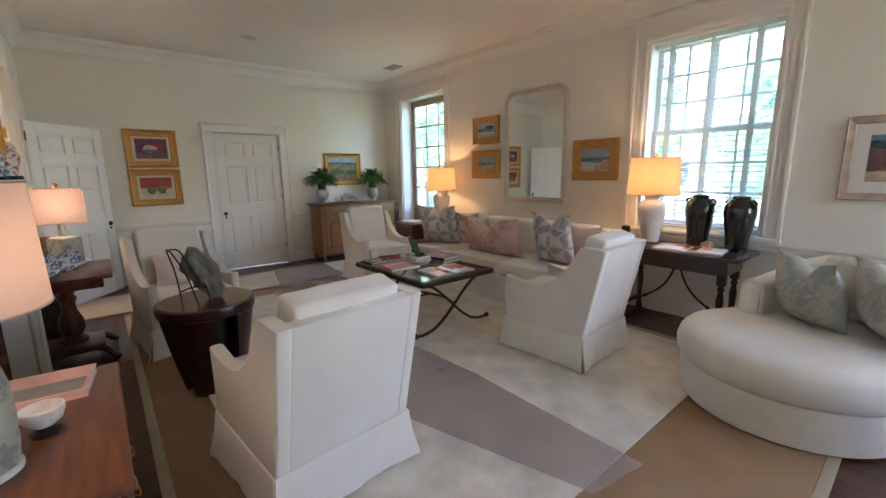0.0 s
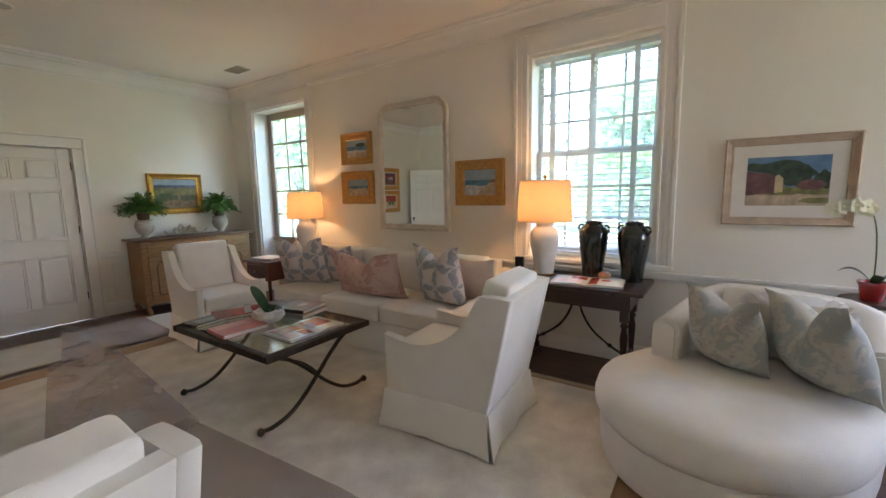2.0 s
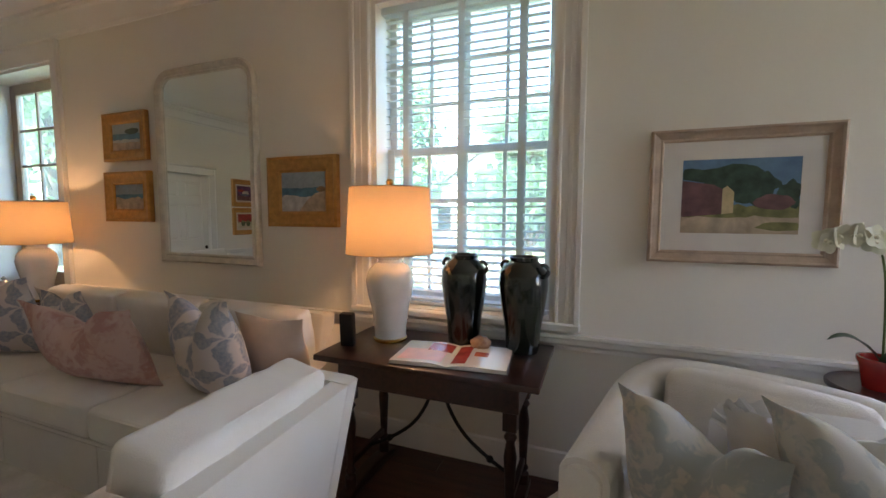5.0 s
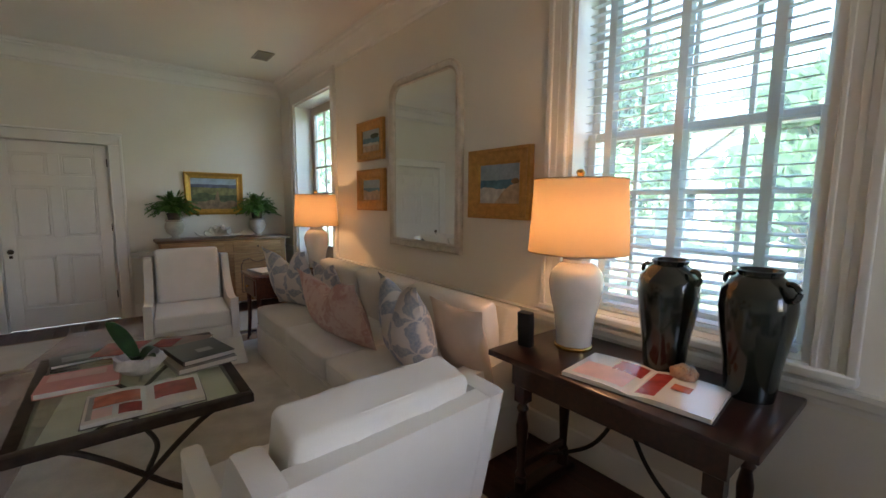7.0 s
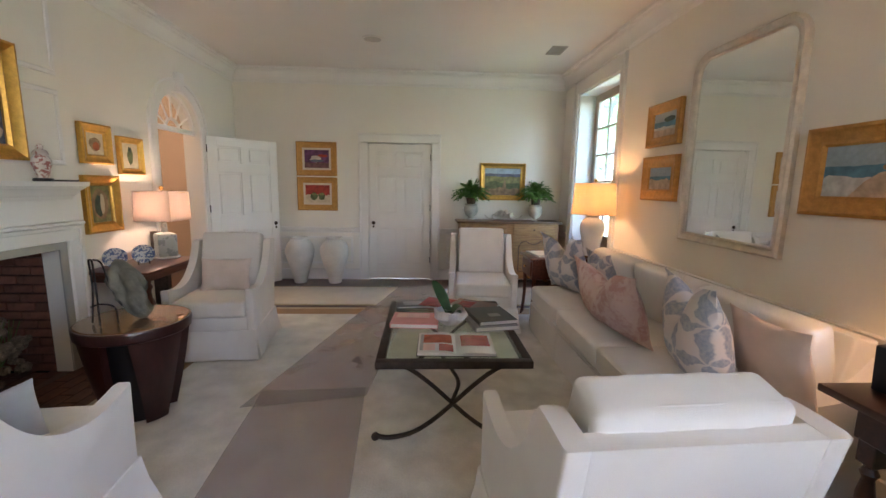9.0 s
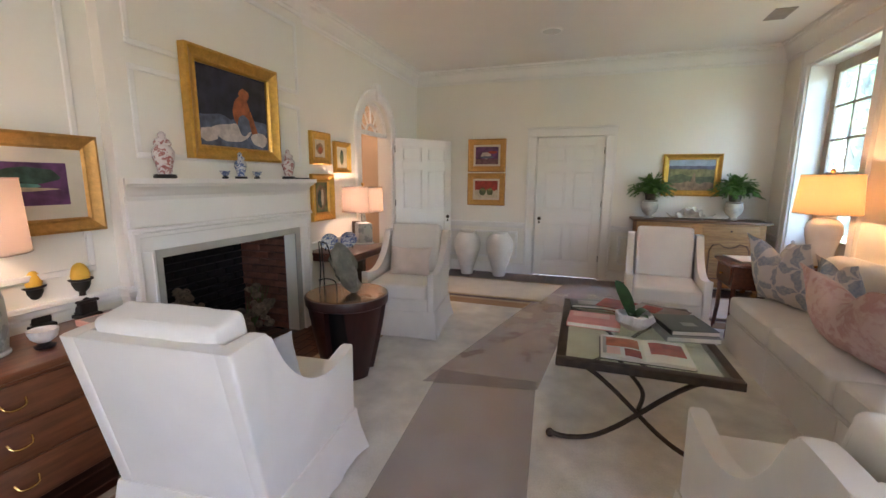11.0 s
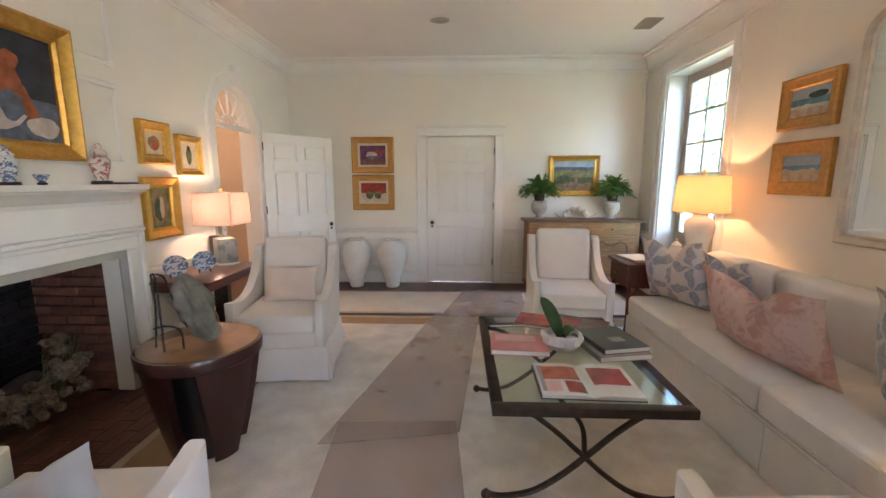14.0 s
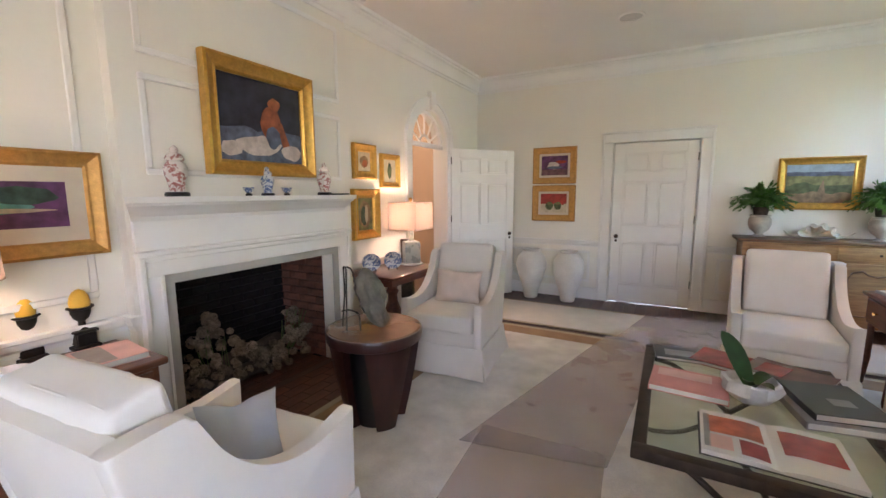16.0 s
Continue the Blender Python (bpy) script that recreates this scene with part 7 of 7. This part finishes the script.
for k in range(120):
    y = random.uniform(-0.52, 0.56)
    hgt = 0.40 * math.exp(-((y + 0.25) / 0.22) ** 2) + 0.30 * math.exp(-((y - 0.48) / 0.14) ** 2) + 0.12
    z = 0.05 + random.random() ** 0.8 * hgt
    x = random.uniform(-0.02, 0.16) - 0.10 * (z > 0.3)
    if first is None:
        first = part("blossom", bb, M_BLOOM, bq, "", 0)
        ob = first
    else:
        ob = new("blossom", first.data)
        ob.parent = bq
    ob.matrix_local = pose(x, y, z, random.uniform(-60, 60), random.uniform(-60, 60), random.uniform(0, 360)) @ Matrix.Scale(random.uniform(0.7, 1.25), 4)
for k in range(24):
    y = random.choice((-0.28, 0.46)) + random.uniform(-0.12, 0.12)
    bm = B()
    tube(bm, smoothed([(0.0, y * 0.7, 0.02), (0.02, y * 0.9, 0.2), (random.uniform(-0.05, 0.1), y, random.uniform(0.25, 0.5))], 4), 0.003, 4)
    part("stem", bm, M_STEM, bq)

# ---- garden beyond the windows ----
bm = B()
vs = [bm.verts.new(p) for p in ((-600, -600, -0.45), (600, -600, -0.45), (600, 600, -0.45), (-600, 600, -0.45))]
bm.faces.new(vs)
solid("ground", bm, M_GRASS, "green lawn stretching away outside", "lawn", "", "structure", 0)
bm = B()
for k, (a, b) in enumerate(((13.0, 19.0),)):
    vs = [bm.verts.new(p) for p in ((a, -40, -0.44), (b, -40, -0.44), (b + 1, 50, -0.44), (a + 1, 50, -0.44))]
    bm.faces.new(vs)
solid("road", bm, M_DRIVE, "pale gravel drive across the lawn", "drive", "", "structure", 0)


def tree(m, h, r, seed, n=3400):
    random.seed(seed)
    t = thing("garden_tree", m, "leafy green garden tree in full summer leaf", "tree", "garden trees")
    bm = B()
    tube(bm, smoothed([(0, 0, -0.1), (0.05, 0.02, h * 0.2), (-0.05, 0.05, h * 0.45), (0.0, 0, h * 0.8)], 5), 0.035 * h, 9, 1, 0.3)
    cl = []
    for k in range(22):
        a, zz = random.uniform(0, 2 * math.pi), random.uniform(0.25, 0.98)
        rr = r * (1 - abs(zz - 0.5) * 0.9) * random.uniform(0.45, 1)
        c = Vector((math.cos(a) * rr, math.sin(a) * rr, h * zz))
        cl.append(c)
        tube(bm, smoothed([(0, 0, h * max(0.2, zz - 0.25)), (c.x * 0.5, c.y * 0.5, h * (zz - 0.08)), c], 4), 0.010 * h, 5, 1, 0.3)
    part("trunk", bm, M_BARK, t)
    verts, faces = [], []
    for k in range(n):
        c = random.choice(cl)
        p = c + Vector((random.gauss(0, 1), random.gauss(0, 1), random.gauss(0, 0.8))) * r * 0.20
        d = Vector((random.gauss(0, 1), random.gauss(0, 1), random.gauss(0, 1))).normalized()
        e = d.orthogonal().normalized()
        s = random.uniform(0.14, 0.30)
        i = len(verts)
        verts += [p - d * s, p + e * s * 0.5, p + d * s, p - e * s * 0.5]
        faces.append((i, i + 1, i + 2, i + 3))
    me = bpy.data.meshes.new("crown")
    me.from_pydata(verts, [], faces)
    me.materials.append(M_TREELEAF)
    o = new("crown", me)
    o.parent = t
    return t


for i, (x, y, h, r) in enumerate(((17.0, 9.9, 7.5, 2.3), (24.0, 14.5, 9.0, 3.2), (23.0, 2.2, 9.0, 3.0), (14.5, 3.9, 4.4, 1.5), (24.0, 16.0, 8.0, 3.0), (21.0, -6.0, 9.0, 3.4), (27, 21, 8, 3.4), (32, 30, 10, 4), (38, 9, 11, 4.5), (13.5, 15.5, 7, 2.8), (17.5, 13.2, 8, 3.0), (15.0, 20.0, 9, 3.4), (21.0, 23.0, 10, 3.6), (11.5, 20.5, 8, 3.0), (26.0, -1.0, 9, 3.4))):
    tree(pose(x, y, -0.45, 0, 0, i * 40), h, r, 100 + i)
gh = thing("garden_house", pose(29, 8.4, -0.45), "white clapboard garden house with grey roof", "house")
bm = B()
prism(bm, [(-4.2, 0), (4.2, 0), (4.2, 2.7), (0, 5.9), (-4.2, 2.7)], "x", -2.5, 6)
part("wall", bm, M_SIDING, gh)
for sg in (-1, 1):
    bm = B()
    prism(bm, [(0, 5.92), (sg * 4.6, 2.42), (sg * 4.6, 2.60), (0, 6.12)], "x", -2.8, 6.3)
    part("roof", bm, M_ROOF, gh)
for y in (-2.4, 0.2, 2.6):
    bm = B()
    box(bm, -2.56, -2.5, y - 0.5, y + 0.5, 0.9, 2.5)
    w = part("window", bm, M_SIDING, gh)
    bm = B()
    box(bm, -2.60, -2.565, y - 0.42, y + 0.42, 0.98, 2.42)
    part("pane", bm, M_WINDK, w)
for y in (4.2, 5.5, 6.8):
    u = thing("garden_urn", pose(11.2, y, -0.45), "pale stone garden urn on a pedestal", "garden urn", "garden urns")
    bm = B()
    box(bm, -0.2, 0.2, -0.2, 0.2, 0, 0.7, 0.02)
    part("pedestal", bm, M_STONE, u)
    bm = B()
    lathe(bm, [(0.12, 0.7), (0.06, 0.8), (0.2, 0.95), (0.26, 1.15), (0.30, 1.2), (0.2, 1.2)], 20)
    part("bowl", bm, M_STONE, u)


# ---- floorboards ----
floor = thing("floor", pose(0, 0, 0), "dark stained hardwood floorboards", "floor", "", "structure")
bm = B()
box(bm, XW - 2.3, XE + T - 0.02, YS - 0.05, 9.0, -0.06, -0.014)
part("subfloor", bm, M_OAKDK, floor)
random.seed(3)
meshes = {}
BW = 0.126
x = NX
while x < XE - 0.01:
    w = min(BW, XE - x)
    yy = YS - random.uniform(0, 1.5)
    while yy < YN:
        ln = random.choice((1.8, 2.4, 3.0))
        a, b = max(yy, YS), min(yy + ln, YN)
        if b - a > 0.05 and not (x + w > NX - 1 and x < XB and 3.5 < a < 5.0 and b < 5.1):
            key = (round(w, 3), round(b - a, 3))
            if key not in meshes:
                bm = B()
                box(bm, 0.0008, w - 0.0008, 0.001, b - a - 0.001, -0.014, 0.0, 0.0015)
                o = part("board", bm, M_FLOOR, floor, "", 0)
                meshes[key] = o.data
            else:
                o = new("board", meshes[key])
                o.parent = floor
            o.location = (x, a, 0)
        yy += ln
    x += BW
bm = B()
box(bm, XW - 2.3, NX - 0.001, 5.4, 9.0, -0.014, 0.0)
part("hall_boards", bm, M_FLOOR, floor, "", 0)


# ---- bricks of the firebox and the hearth ----
def brick_mesh(name, l, w, h, material):
    me = bpy.data.meshes.new(name)
    bm = B()
    box(bm, -l / 2, l / 2, -w / 2, w / 2, -h / 2, h / 2, 0.004)
    bm.to_mesh(me)
    bm.free()
    me.materials.append(material)
    return me


def put(name, me, parent, m):
    o = new(name, me)
    o.parent = parent
    o.matrix_local = m


random.seed(7)
BR, BS = brick_mesh("brick", 0.196, 0.05, 0.058, M_BRICK), brick_mesh("black_brick", 0.196, 0.05, 0.058, M_BLACKBRICK)
SLOT = 0.205
BHALF = brick_mesh("half_brick", 0.094, 0.05, 0.058, M_BRICK)
z, c = 0.03, 0
while z < 1.25:
    for sgn, yy in ((1, FY1 + 0.03), (-1, FY0 - 0.03)):
        for k in range(3):
            xx = XB - 0.225 - (k + (0.5 if c % 2 else 0)) * SLOT
            put("brick", BR, firebox, pose(xx, yy + random.uniform(-0.003, 0.003), z))
        if c % 2:
            put("brick", BHALF, firebox, pose(XB - 0.174, yy, z))
    for k in range(8):
        yy = FY0 - 0.04 + (k + (0.5 if c % 2 else 0)) * SLOT
        if yy < FY1 + 0.1:
            put("brick", BS, firebox, pose(FBX - 0.025 + random.uniform(-0.003, 0.003), yy, z, 0, 0, 90))
    z += 0.068
    c += 1
BH = brick_mesh("paver", 0.198, 0.098, 0.03, M_HEARTH)
for i in range(6):
    for j in range(10):
        put("brick", BH, hearth, pose(XB + 0.052 + i * 0.1015, 3.55 + (j + 0.5 * (i % 2)) * 0.2015 - 0.05, -0.009 + random.uniform(-0.001, 0.001), 0, 0, 90))
for i in range(7):
    for j in range(7):
        put("brick", BH, firebox, pose(FBX + 0.0 + i * 0.1015, FY0 + 0.06 + (j + 0.5 * (i % 2)) * 0.2015 - 0.1, -0.018, 0, 0, 90))
